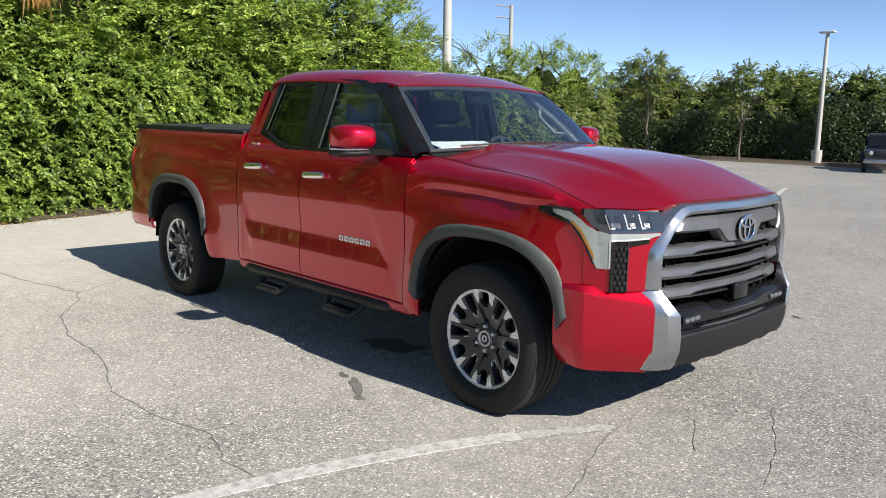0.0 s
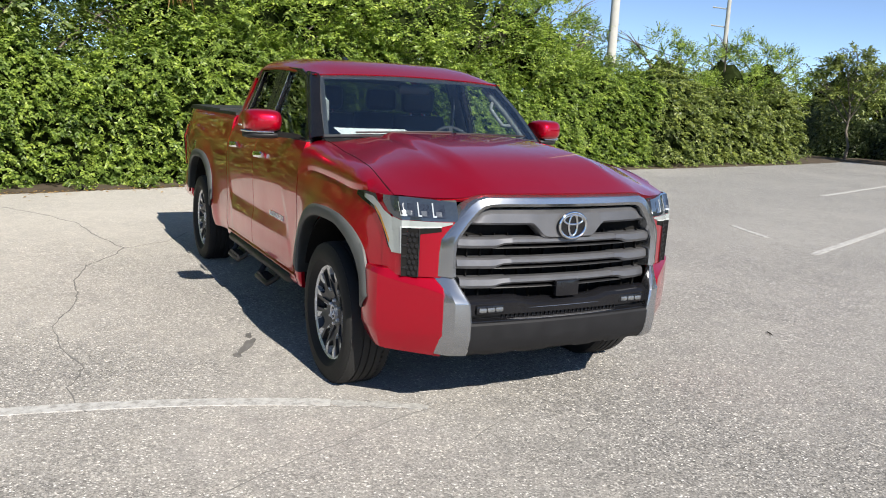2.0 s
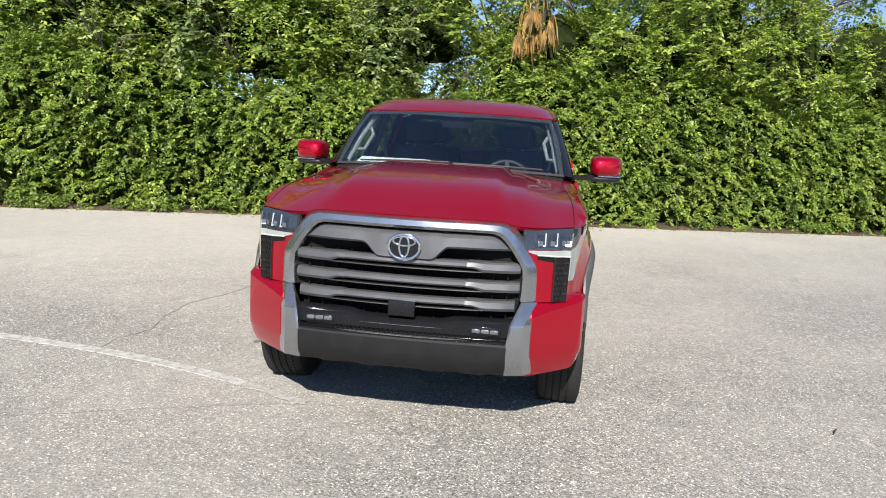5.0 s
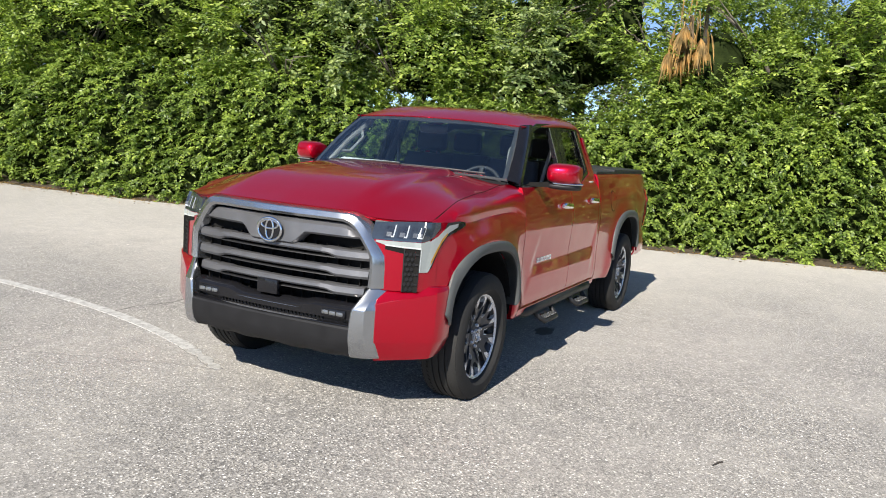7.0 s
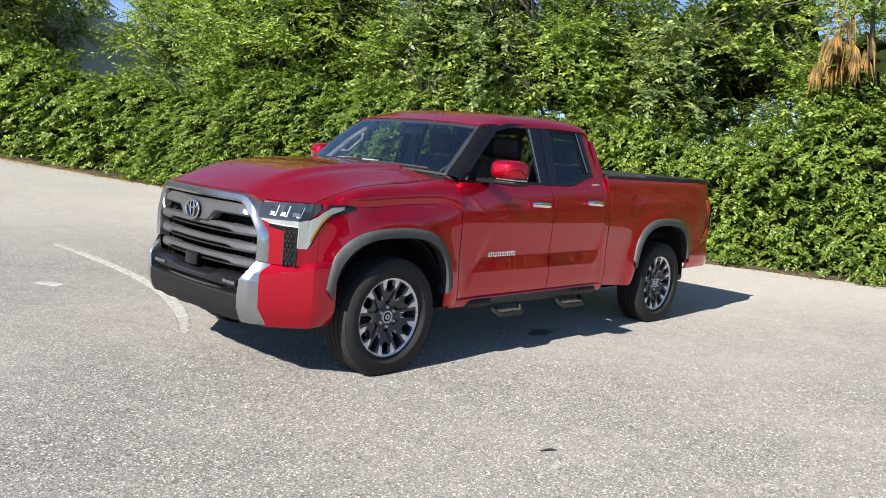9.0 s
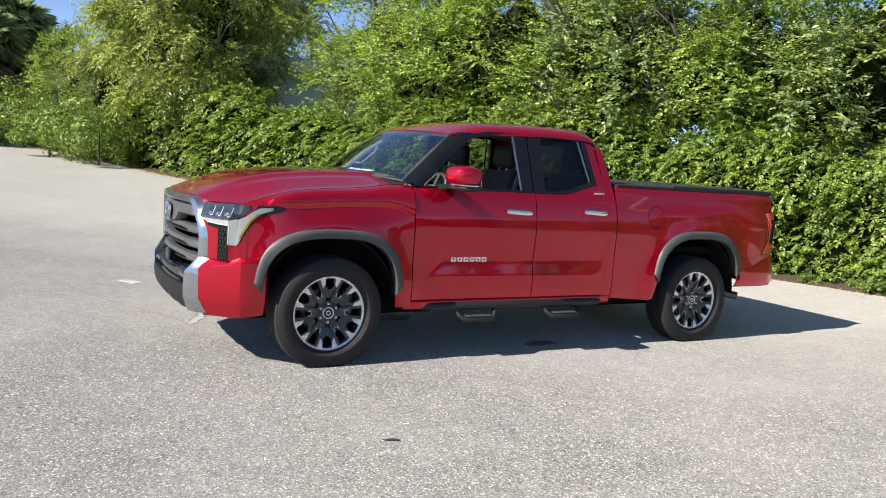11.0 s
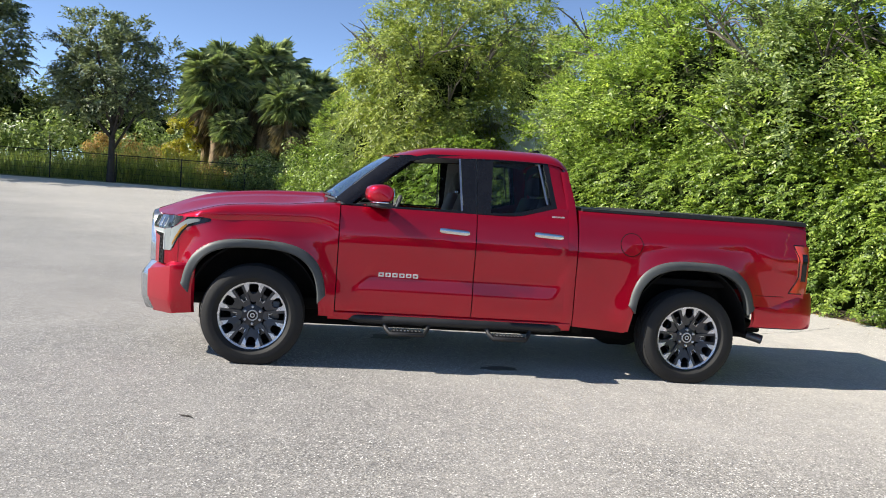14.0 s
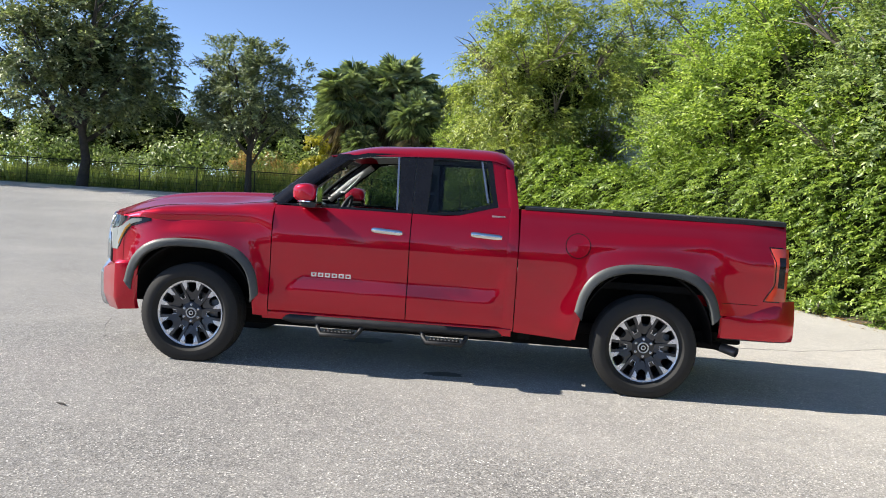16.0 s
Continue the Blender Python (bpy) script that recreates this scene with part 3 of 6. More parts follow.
# lower door shapes
DOOR_F, DOOR_M, DOOR_B = -0.652, -1.782, -2.57
belt = 1.333


def cab_low(x):
    return 0.475


def rear_top(x):
    return curve([(-1.5, belt), (-2.05, belt), (-2.17, 1.345), (-2.47, 1.428), (-2.7, 1.428)])(x)


F_OUT = [(-0.662, 1.345), (-0.93, 1.562), (-1.18, 1.765), (-1.36, 1.808), (-1.766, 1.824), (-1.776, 1.336), (-1.4, 1.334), (-1.0, 1.334)]
F_IN = [(-0.72, 1.352), (-0.965, 1.555), (-1.205, 1.737), (-1.365, 1.774), (-1.640, 1.788), (-1.668, 1.354), (-1.4, 1.352), (-1.1, 1.351)]
R_OUT = [(-1.788, 1.336), (-1.778, 1.824), (-2.1, 1.831), (-2.392, 1.825), (-2.472, 1.430), (-2.30, 1.383), (-2.17, 1.347), (-1.95, 1.336)]
R_IN = [(-1.90, 1.354), (-1.915, 1.788), (-2.1, 1.795), (-2.352, 1.793), (-2.425, 1.458), (-2.29, 1.412), (-2.16, 1.374), (-2.0, 1.356)]


def on_side(pts, s, out=0.0):
    return [(x, s * (glass_y(z) + out), z) for x, z in pts]


def handle(x, z, s, parent):
    y = side_y(x, z)
    cup = [(x + 0.135 * math.cos(a), s * (y + 0.001), z - 0.004 + 0.034 * math.sin(a)) for a in spread(0, 2 * math.pi, 21)[:-1]]
    part("handle_recess", prism(cup, (0, s * 0.003, 0), "handle_recess"), RED, parent)
    rows = []
    for i, u in enumerate(spread(-1, 1, 13)):
        w = 0.015 + 0.007 * (1 - u ** 12)
        d = 0.032 - 0.012 * abs(u) ** 4
        zz = z + 0.006 * u
        rows.append([(x + 0.125 * u, s * (y + d + 0.010 * math.cos(a)), zz + w * math.sin(a)) for a in spread(0, 2 * math.pi, 13)[:-1]])
    part("door_handle", loft(rows, "door_handle"), CHROME, parent, "chrome pull handle")


def letter_bars(x0, x1, z0, z1, n, s, parent):
    """A model badge drawn as plain raised bars."""
    w = (x1 - x0) / n
    for i in range(n):
        a, b = x0 + w * (i + 0.1), x0 + w * (i + 0.86)
        y = side_y((a + b) / 2, (z0 + z1) / 2)
        pts = [(a, s * y, z0), (b, s * y, z0), (b, s * y, z1), (a, s * y, z1)]
        k = 0.27
        inn = [(a + (b - a) * k, s * y, z0 + (z1 - z0) * k), (b - (b - a) * k, s * y, z0 + (z1 - z0) * k), (b - (b - a) * k, s * y, z1 - (z1 - z0) * k), (a + (b - a) * k, s * y, z1 - (z1 - z0) * k)]
        part("badge_bar", ring(pts, inn, (0, s * 0.006, 0), "badge_bar"), MACHINED, parent)


def mirror_housing(s, parent):
    """A door mirror: red cap, black foot and lower shell, glass facing back."""
    arm_y = 0.90
    foot = [[(-0.86, 0.885, 1.340), (-0.86, 0.885, 1.368), (-1.0, 0.885, 1.368), (-1.0, 0.885, 1.340)],
            [(-0.90, 0.97, 1.342), (-0.90, 0.97, 1.375), (-1.03, 0.97, 1.375), (-1.03, 0.97, 1.342)],
            [(-0.90, 1.06, 1.345), (-0.90, 1.06, 1.395), (-1.04, 1.06, 1.395), (-1.04, 1.06, 1.345)]]
    foot = [[(x, s * y, z) for x, y, z in r] for r in foot]
    arm = part("mirror_arm", loft(foot, "mirror_arm"), UNDER, parent, "black mirror arm")

    def blob(z0, z1, bulge, grow):
        rows = []
        for i, u in enumerate(spread(0, 1, 15)):
            y = 1.005 + 0.220 * u
            k = (1 - abs(2 * u - 1) ** 3.2) ** 0.45 if 0 < u < 1 else 0.25
            k = max(k, 0.12)
            zc, hz = (z0 + z1) / 2, (z1 - z0) / 2
            xb = -1.055
            xf = xb + 1.12 * bulge * (0.60 + 0.40 * k) - 0.05 * u
            loop = []
            for a in spread(0, 2 * math.pi, 21)[:-1]:
                ca, sa = math.cos(a), math.sin(a)
                px = (xb + xf) / 2 + (xf - xb) / 2 * math.copysign(abs(ca) ** 0.72, ca)
                pz = zc + hz * (0.62 + 0.38 * k) * math.copysign(abs(sa) ** 0.72, sa) * (grow if ca > 0.2 else 1.0)
                loop.append((px, s * y, pz))
            rows.append(loop)
        return rows
    part("mirror_cap", loft(blob(1.372, 1.524, 0.21, 0.95), "mirror_cap", True, 50), RED, parent, "glossy red mirror cap")
    part("mirror_shell", loft([[(x * 1.0 - 0.004, y, z) for x, y, z in r] for r in blob(1.330, 1.386, 0.165, 0.9)], "mirror_shell", True, 50), BLACK, parent, "black lower mirror shell")
    part("mirror_indicator", tube([(-0.885, s * 1.06, 1.378), (-0.90, s * 1.15, 1.378), (-0.935, s * 1.215, 1.379), (-1.02, s * 1.238, 1.38)], 0.007, 8), CHROME, parent, "thin bright indicator strip")
    pane = [(-1.0585, s * (1.115 + 0.10 * math.copysign(abs(math.cos(a)) ** 0.5, math.cos(a))), 1.425 + 0.072 * math.copysign(abs(math.sin(a)) ** 0.5, math.sin(a))) for a in spread(0, 2 * math.pi, 25)[:-1]]
    part("mirror_glass", prism(pane, (-0.004, 0, 0), "mirror_glass"), CHROME, parent, "mirror glass")


def flare(xc, s):
    """Grey arch moulding round a wheel opening."""
    top = FLARE_TOP[xc]
    rows = []
    lim_f, lim_b = (0.63, 0.60) if xc == WHEEL_F else (0.655, 0.70)
    sec = [(1.0, 0.004), (0.985, 0.016), (0.95, 0.024), (0.90, 0.022), (0.885, 0.012), (0.885, -0.05)]
    n = 44
    for i in range(n + 1):
        a = math.pi * i / n
        c, sn = math.cos(a), math.sin(a)
        loop = []
        for k, d in sec:
            half, tp = 0.575 * k, 0.45 + (top - 0.45) * (1 - (1 - k) * 1.05)
            px = xc + half * math.copysign(abs(c) ** (2 / 3.0), c)
            pz = 0.45 + (tp - 0.45) * sn ** (2 / 3.0)
            lim = lim_f if c > 0 else lim_b
            pz = max(pz, lim - 0.075 * (1 - k) / 0.115)
            loop.append((px, s * (max(side_y(px, pz), 0.968) + d), pz))
        rows.append(loop)
    part("wheel_arch_moulding", shell(rows, (0, -s * 0.012, 0), "wheel_arch_moulding", 35), FLARE, truck, "matt grey plastic wheel arch moulding")


def liner(xc, s):
    rows = []
    for i in range(25):
        a = math.pi * i / 24
        px = xc + 0.53 * math.cos(a)
        pz = 0.42 + (FLARE_TOP[xc] - 0.47) * math.sin(a) if i not in (0, 24) else 0.45
        rows.append([(px, s * 0.955, pz), (px, s * 0.60, pz + 0.01), (px, s * 0.56, pz - 0.05), (px, s * 0.5, 0.45)])
    part("wheel_liner", shell(rows, (0, 0, 0.015), "wheel_liner", 40), UNDER, truck, "dark wheel housing")


for s in (1, -1):
    side_panel("front_fender", XF, fender_low, crease, s, truck, rows=16, top=fender_top)
    fd = side_panel("front_door", spread(DOOR_M + 0.004, DOOR_F - 0.004, 44), cab_low, lambda x: belt, s, truck, rows=52)
    rd = side_panel("rear_door", spread(DOOR_B + 0.004, DOOR_M - 0.004, 32), cab_low, rear_top, s, truck, rows=52)
    part("window_frame", ring(on_side(F_OUT, s, 0.004), on_side(F_IN, s, 0.004), (0, -s * 0.04, 0), "window_frame"), GLOSS, fd, "black window frame")
    part("window_frame", ring(on_side(R_OUT, s, 0.004), on_side(R_IN, s, 0.004), (0, -s * 0.04, 0), "window_frame"), GLOSS, rd, "black window frame")
    part("door_glass", prism(on_side(R_IN, s, -0.018), (0, -s * 0.004, 0), "door_glass"), GLASS_DARK, rd, "dark tinted glass")
    if s < 0:
        part("door_glass", prism(on_side(F_IN, s, -0.018), (0, -s * 0.004, 0), "door_glass"), GLASS, fd, "lightly tinted glass")
    # silver strips drawn where the black window trim catches the light
    for pts, dr in (((F_IN[4], F_IN[5]), fd), ((R_IN[3], R_IN[4]), rd)):
        (xa, za), (xb, zb) = pts
        d = 0.006 if dr is fd else 0.03
        bar = [(xa + d, s * (glass_y(za) + 0.004), za), (xa + d + 0.016, s * (glass_y(za) + 0.004), za), (xb + d + 0.016, s * (glass_y(zb) + 0.004), zb), (xb + d, s * (glass_y(zb) + 0.004), zb)]
        part("lit_trim_edge", prism(bar, (0, s * 0.003, 0), "lit_trim_edge"), SILVER, dr, "silver strip standing for the lit edge of the black window trim")
    # rear pillar skin of the rear door
    cols = []
    for zq in spread(0, 1, 14):
        z = 1.428 + 0.404 * zq
        xf = curve([(1.428, -2.474), (1.83, -2.394)])(z)
        cols.append([(x, s * (side_y(x, z) * (1 - step(1.40, 1.46, z)) + (glass_y(z) + 0.006) * step(1.40, 1.46, z)), 1.428 + (roof_edge(x) - 1.428) * zq) for x in spread(xf, DOOR_B + 0.004 + 0.045 * step(1.42, 1.80, z), 6)])
    part("rear_pillar", shell(cols, (0, -s * 0.02, 0), "rear_pillar"), RED, rd)
    handle(-1.595, 1.178, s, fd)
    handle(-2.395, 1.196, s, rd)
    letter_bars(-1.325, -0.985, 0.772, 0.806, 6, s, fd)
    letter_bars(-2.535, -2.425, 1.350, 1.362, 7, s, rd)
    mirror_housing(s, fd)
    # cab corner behind the doors
    cols = []
    for z in spread(0.445, 1.745, 30):
        k = step(1.40, 1.46, z)
        y = side_y(-2.58, min(z, 1.46)) * (1 - k) + (glass_y(z) + 0.006) * k
        lean = 0.04 * step(1.1, 1.9, z) + 0.045 * step(1.42, 1.80, z)
        cols.append([(DOOR_B - 0.004 + 0.045 * step(1.42, 1.80, z), s * y, z), (-2.60 + lean * 0.75, s * y, z), (-2.636 + lean * 0.9, s * (y + 0.0005), z), (-2.652 + lean, s * (y - 0.001), z), (-2.654 + lean, s * (y - 0.10), z)])
    part("cab_corner", shell(cols, (0.02, -s * 0.004, 0), "cab_corner"), RED, truck)
    # sill under the doors
    rows = [[(x, s * 0.90, 0.395), (x, s * 0.945, 0.40), (x, s * 0.962, 0.425), (x, s * 0.963, 0.458), (x, s * 0.945, 0.478), (x, s * 0.90, 0.48)] for x in spread(-2.64, -0.60, 8)]
    part("sill", loft(rows, "sill"), RED, truck)
    # front pillar
    rows = []
    for t in spread(0, 1, 9):
        xo, zo = -0.680 - 0.53 * t, 1.352 + 0.438 * t
        yo = glass_y(zo) + 0.002
        xi, yi, zi = -0.600 - 0.465 * t, 0.822 - 0.117 * t, 1.372 + 0.398 * t
        rows.append([(xo - 0.05, s * (glass_y(zo) - 0.002), zo - 0.006), (xo, s * yo, zo), ((xo + xi) / 2 + 0.004, s * ((yo + yi) / 2 + 0.012), (zo + zi) / 2 + 0.006), (xi + 0.006, s * yi, zi + 0.006), (xi - 0.03, s * (yi - 0.03), zi), (xo - 0.06, s * (yo - 0.06), zo - 0.03)])
    part("front_pillar", loft(rows, "front_pillar"), GLOSS, truck, "black front roof pillar")
    # dark strips added behind the door gaps so no light shows through
    for xg, zt in ((-0.652, 1.31), (DOOR_M, belt - 0.01), (DOOR_B, 1.42)):
        part("door_gap_backing", shell([[(xg + 0.02, s * (side_y(xg, z) - 0.016), z), (xg - 0.02, s * (side_y(xg, z) - 0.016), z)] for z in spread(0.46, zt, 14)], (0, -s * 0.006, 0), "door_gap_backing"), UNDER, truck, "black strip added behind the door gap to keep it dark")
    flare(WHEEL_F, s)
    flare(WHEEL_R, s)
    liner(WHEEL_F, s)
    liner(WHEEL_R, s)

    # bed side
    XB = sorted(set([-2.664, -2.668, -2.676] + spread(-2.660, -3.12, 12) + spread(-3.127, -4.273, 47) + spread(-4.28, -4.745, 12)))

    def bed_low(x):
        if abs(x - WHEEL_R) < 0.575:
            half = 0.575 if x < WHEEL_R else 0.525
            if abs(x - WHEEL_R) < half:
                return max(arch_z(x, WHEEL_R, half, FLARE_TOP[WHEEL_R] - 0.012), 0.45)
            return 0.42
        return curve([(-5, 0.72), (-4.28, 0.70), (-4.277, 0.70), (-4.0, 0.45), (-3.1, 0.41), (-2.6, 0.445)])(x)

    side_panel("bed_side", XB, bed_low, lambda x: 1.30, s, truck, rows=18,
               top=lambda x: [(side_y(x, 1.34) + 0.012, 1.35), (side_y(x, 1.36) + 0.014, 1.385), (side_y(x, 1.38) + 0.010, 1.408), (side_y(x, 1.40) - 0.004, 1.424 + 0.008 * step(-4, -4.7, x)), (0.84, 1.428), (0.80, 1.42), (0.80, 1.0)])
    part("bed_rail_cap", loft([[(x, s * 0.885, 1.425), (x, s * 0.885, 1.446), (x, s * 0.80, 1.448), (x, s * 0.80, 1.425)] for x in spread(-2.69, -4.74, 6)], "bed_rail_cap"), BLACK, truck, "black bed rail cap")
    # fuel door on the driver's side
    if s > 0:
        fc = (-3.125, 1.168)
        for r0, r1, d, mt, nm in ((0.100, 0.0935, 0.0015, UNDER, "fuel_door_gap"), (0.0935, 0.002, 0.0025, RED, "fuel_door")):
            out = [(fc[0] + r0 * math.cos(a), side_y(fc[0] + r0 * math.cos(a), fc[1] + r0 * math.sin(a)) + d, fc[1] + r0 * math.sin(a)) for a in spread(0, 2 * math.pi, 41)[:-1]]
            inn = [(fc[0] + r1 * math.cos(a), side_y(fc[0] + r1 * math.cos(a), fc[1] + r1 * math.sin(a)) + d, fc[1] + r1 * math.sin(a)) for a in spread(0, 2 * math.pi, 41)[:-1]]
            part(nm, ring(out, inn, (0, -0.006, 0), nm), mt, truck)
    # tail lamp
    zt = spread(0.838, 1.252, 20)
    lamp_x = curve([(0.838, -4.60), (0.86, -4.612), (0.92, -4.650), (0.96, -4.672), (1.0, -4.678), (1.15, -4.670), (1.20, -4.645), (1.252, -4.622)])
    part("lamp_gasket", shell([[(lamp_x(z) + 0.012, s * (side_y(-4.6, z) + 0.003), z), (-4.72, s * (side_y(-4.72, z) + 0.004), z)] for z in spread(0.828, 1.262, 20)], (0, -s * 0.006, 0), "lamp_gasket"), GLOSS, truck, "black lamp gasket")
    lam = part("tail_lamp", shell([[(lamp_x(z), s * (side_y(-4.65, z) + 0.008), z), (-4.735, s * (side_y(-4.735, z) + 0.016), z), (-4.765, s * (side_y(-4.75, z) + 0.002), z), (-4.785, s * (side_y(-4.75, z) - 0.05), z), (-4.787, s * (side_y(-4.75, z) - 0.16), z)] for z in zt], (0.03, -s * 0.012, 0), "tail_lamp"), TAIL, truck, "red tail lamp lens")
    part("lamp_bezel", shell([[(-4.690, s * (side_y(-4.69, z) + 0.016), z), (-4.738, s * (side_y(-4.738, z) + 0.0195), z)] for z in spread(0.945, 1.185, 6)], (0, -s * 0.006, 0), "lamp_bezel"), GLOSS, lam, "black lamp bezel")
    part("panel_seam", tube([(x, s * (side_y(x, 0.80) - 0.0015), 0.80) for x in spread(-4.27, -4.55, 8)], 0.003, 6), UNDER, truck)
    # painted rear bumper corner
    rows = []
    for z, d in ((0.505, 0.06), (0.52, 0.02), (0.56, 0.0), (0.68, 0.0), (0.80, 0.008), (0.838, 0.03), (0.84, 0.10)):
        low = step(0.74, 0.70, z)
        x0 = -4.285 if z < 0.705 else -4.56
        d += 0.014 if z > 0.705 else 0.0
        rows.append([(x0, s * (0.968 - d), z), (-4.50 if z < 0.705 else -4.62, s * (0.972 - d), z), (-4.70, s * (0.968 - d), z), (-4.80, s * (0.945 - d), z), (-4.865, s * (0.89 - d), z), (-4.885 + d, s * 0.80, z), (-4.89 + d, s * 0.45, z), (-4.89 + d, 0, z)])
    part("rear_bumper", shell(rows, (0.015, -s * 0.015, 0), "rear_bumper", 35), RED, truck)

# roof
roof_z = easy([(0.0, 1.920), (0.35, 1.915), (0.55, 1.903), (0.645, 1.882), (0.70, 1.855), (0.728, 1.83), (0.738, 1.815)])
vs = [0, 0.12, 0.24, 0.35, 0.45, 0.53, 0.59, 0.64, 0.67, 0.695, 0.713, 0.728, 0.738]
ys = [-q for q in reversed(vs[1:])] + vs
roof_run = easy([(-0.9, 1.862), (-1.25, 1.880), (-1.57, 1.897), (-2.05, 1.915), (-2.38, 1.913), (-2.485, 1.896), (-2.545, 1.865), (-2.585, 1.83)])
cols = []
for u in spread(0, 1, 30):
    col = []
    for y in ys:
        v = abs(y) / 0.738
        xf, xb = -0.995 - 0.065 * v * v, -2.572
        x = xf + (xb - xf) * (u ** 1.35)
        z = roof_z(abs(y))
        back = max(0.0, xf - x)
        w = max(0.0, 1 - back / 0.45) ** 2
        z = w * (1.791 - 0.022 * v * v) + (1 - w) * (z + roof_run(x) - 1.915)
        col.append((x, y, z))
    cols.append(col)
part("roof", shell(cols, (-0.004, 0, -0.007), "roof", 40), RED, truck)
part("roof_antenna", loft([[(-2.36 - 0.14 * u, w * 0.03 * (1 - 0.7 * u * 0), 1.915 + h) for w, h in ((-1, 0), (-0.5, 0.045 * k), (0.5, 0.045 * k), (1, 0))] for u, k in ((0, 0.1), (0.4, 0.7), (0.8, 1.0), (1, 0.5))], "roof_antenna"), GLOSS, truck, "black shark-fin antenna")

# windscreen
def screen_pt(t, v, d=0.0):
    xb, zb, yb = -0.455 - 0.150 * v * v, 1.405 - 0.027 * v * v, 0.822 * v
    xt, zt2, yt = -1.005 - 0.06 * v * v, 1.790 - 0.022 * v * v, 0.705 * v
    return (xb + (xt - xb) * t + d * 0.45, yb + (yt - yb) * t, zb + (zt2 - zb) * t + 0.022 * math.sin(math.pi * t) + d)


part("windscreen", shell([[screen_pt(t, v) for v in spread(-0.99, 0.99, 25)] for t in spread(0.02, 0.985, 14)], (-0.002, 0, -0.004), "windscreen"), SCREEN, truck, "clear tinted windscreen").visible_shadow = False
ws_out = [(0.0, -1.0), (0.0, -0.5), (0.0, 0.0), (0.0, 0.5), (0.0, 1.0), (0.33, 1.0), (0.66, 1.0), (1.0, 1.0), (1.0, 0.5), (1.0, 0.0), (1.0, -0.5), (1.0, -1.0), (0.66, -1.0), (0.33, -1.0)]
ws_in = [(0.03, -0.955), (0.03, -0.5), (0.03, 0.0), (0.03, 0.5), (0.03, 0.955), (0.33, 0.955), (0.66, 0.955), (0.925, 0.95), (0.925, 0.5), (0.90, 0.0), (0.925, -0.5), (0.925, -0.95), (0.66, -0.955), (0.33, -0.955)]


def dense(loop, n=4):
    out = []
    for (a, b), (c, d) in zip(loop, loop[1:] + loop[:1]):
        out += [(a + (c - a) * i / n, b + (d - b) * i / n) for i in range(n)]
    return out


part("windscreen_border", ring([screen_pt(t, v, -0.007) for t, v in dense(ws_out)], [screen_pt(t, v, -0.007) for t, v in dense(ws_in)], (-0.002, 0, -0.004), "windscreen_border"), DASH, truck, "black windscreen border")
part("cowl", shell([[(-0.455 - 0.115 * v * v + dx, 0.81 * v, 1.382 - 0.035 * v * v + dz) for v in spread(-1, 1, 21)] for dx, dz in ((0.03, -0.005), (0.0, 0.0), (-0.05, 0.012))], (0, 0, -0.012), "cowl"), BLACK, truck, "black cowl panel")
for k, (y0, y1) in enumerate(((-0.62, 0.02), (0.05, 0.66))):
    pts = []
    for u in spread(0, 1, 8):
        p = Vector(screen_pt(0.012 + 0.015 * u, (y0 + (y1 - y0) * u) / 0.815, 0.012))
        pts.append(p)
    part("wiper", tube(pts, 0.007, 6), BLACK, truck, "black windscreen wiper")

# cab back and bed
bk = [[(-2.60 - 0.03 * (1.9 - z), y, z) for y in spread(-0.80, 0.80, 9)] for z in (0.5, 0.9, 1.3, 1.42)]
part("cab_back", shell(bk, (0.02, 0, 0), "cab_back"), RED, truck)
rw_o = [(-2.615 + 0.11 * (z - 1.42), y, z) for y, z in ((-0.84, 1.42), (0, 1.42), (0.84, 1.42), (0.715, 1.735), (0.60, 1.795), (0.35, 1.822), (0, 1.828), (-0.35, 1.822), (-0.60, 1.795), (-0.715, 1.735))]
rw_i = [(-2.612 + 0.11 * (z - 1.42), y, z) for y, z in ((-0.72, 1.45), (0, 1.45), (0.72, 1.45), (0.64, 1.69), (0.55, 1.735), (0.33, 1.755), (0, 1.76), (-0.33, 1.755), (-0.55, 1.735), (-0.64, 1.69))]
part("rear_window_frame", ring(rw_o, rw_i, (0.025, 0, 0), "rear_window_frame"), RED, truck)
part("rear_window_trim", ring([(x + 0.034, y, z) for x, y, z in rw_o], [(x + 0.034, y * 0.985, z) for x, y, z in rw_i], (0.006, 0, 0), "rear_window_trim"), DASH, truck, "dark trim inside the rear window")
part("rear_window", prism([(x + 0.004, y, z) for x, y, z in rw_i], (0.004, 0, 0), "rear_window"), GLASS_REAR, truck, "dark tinted rear window")
for i, (xa, xb) in enumerate(((-2.70, -3.37), (-3.385, -4.05), (-4.065, -4.74))):
    rows = []
    for x in spread(xa, xb, 5):
        rows.append([(x, y, 1.448 + (0.014 if i else 0.0) + 0.010 * (1 - (y / 0.86) ** 4) + 0.003 * noise.noise((x * 3, y * 3, 1.0))) for y in spread(-0.875, 0.875, 13)])
    part("tonneau_panel", shell(rows, (0, 0, -0.02), "tonneau_panel"), STRAP, truck, "black folding bed cover panel")
part("tailgate", box((0.05, 1.56, 0.62), (-4.755, 0, 1.12), 0.015), RED, truck)
part("bed_floor", box((2.05, 1.6, 0.06), (-3.72, 0, 0.86), 0.01), UNDER, truck)

# front corner panels that carry the lamps, in plan from the grille frame round to the fender
PLAN = [(0.865, 0.62), (0.825, 0.70), (0.785, 0.77), (0.735, 0.835), (0.675, 0.886), (0.565, 0.927), (0.41, 0.952), (0.25, 0.964)]
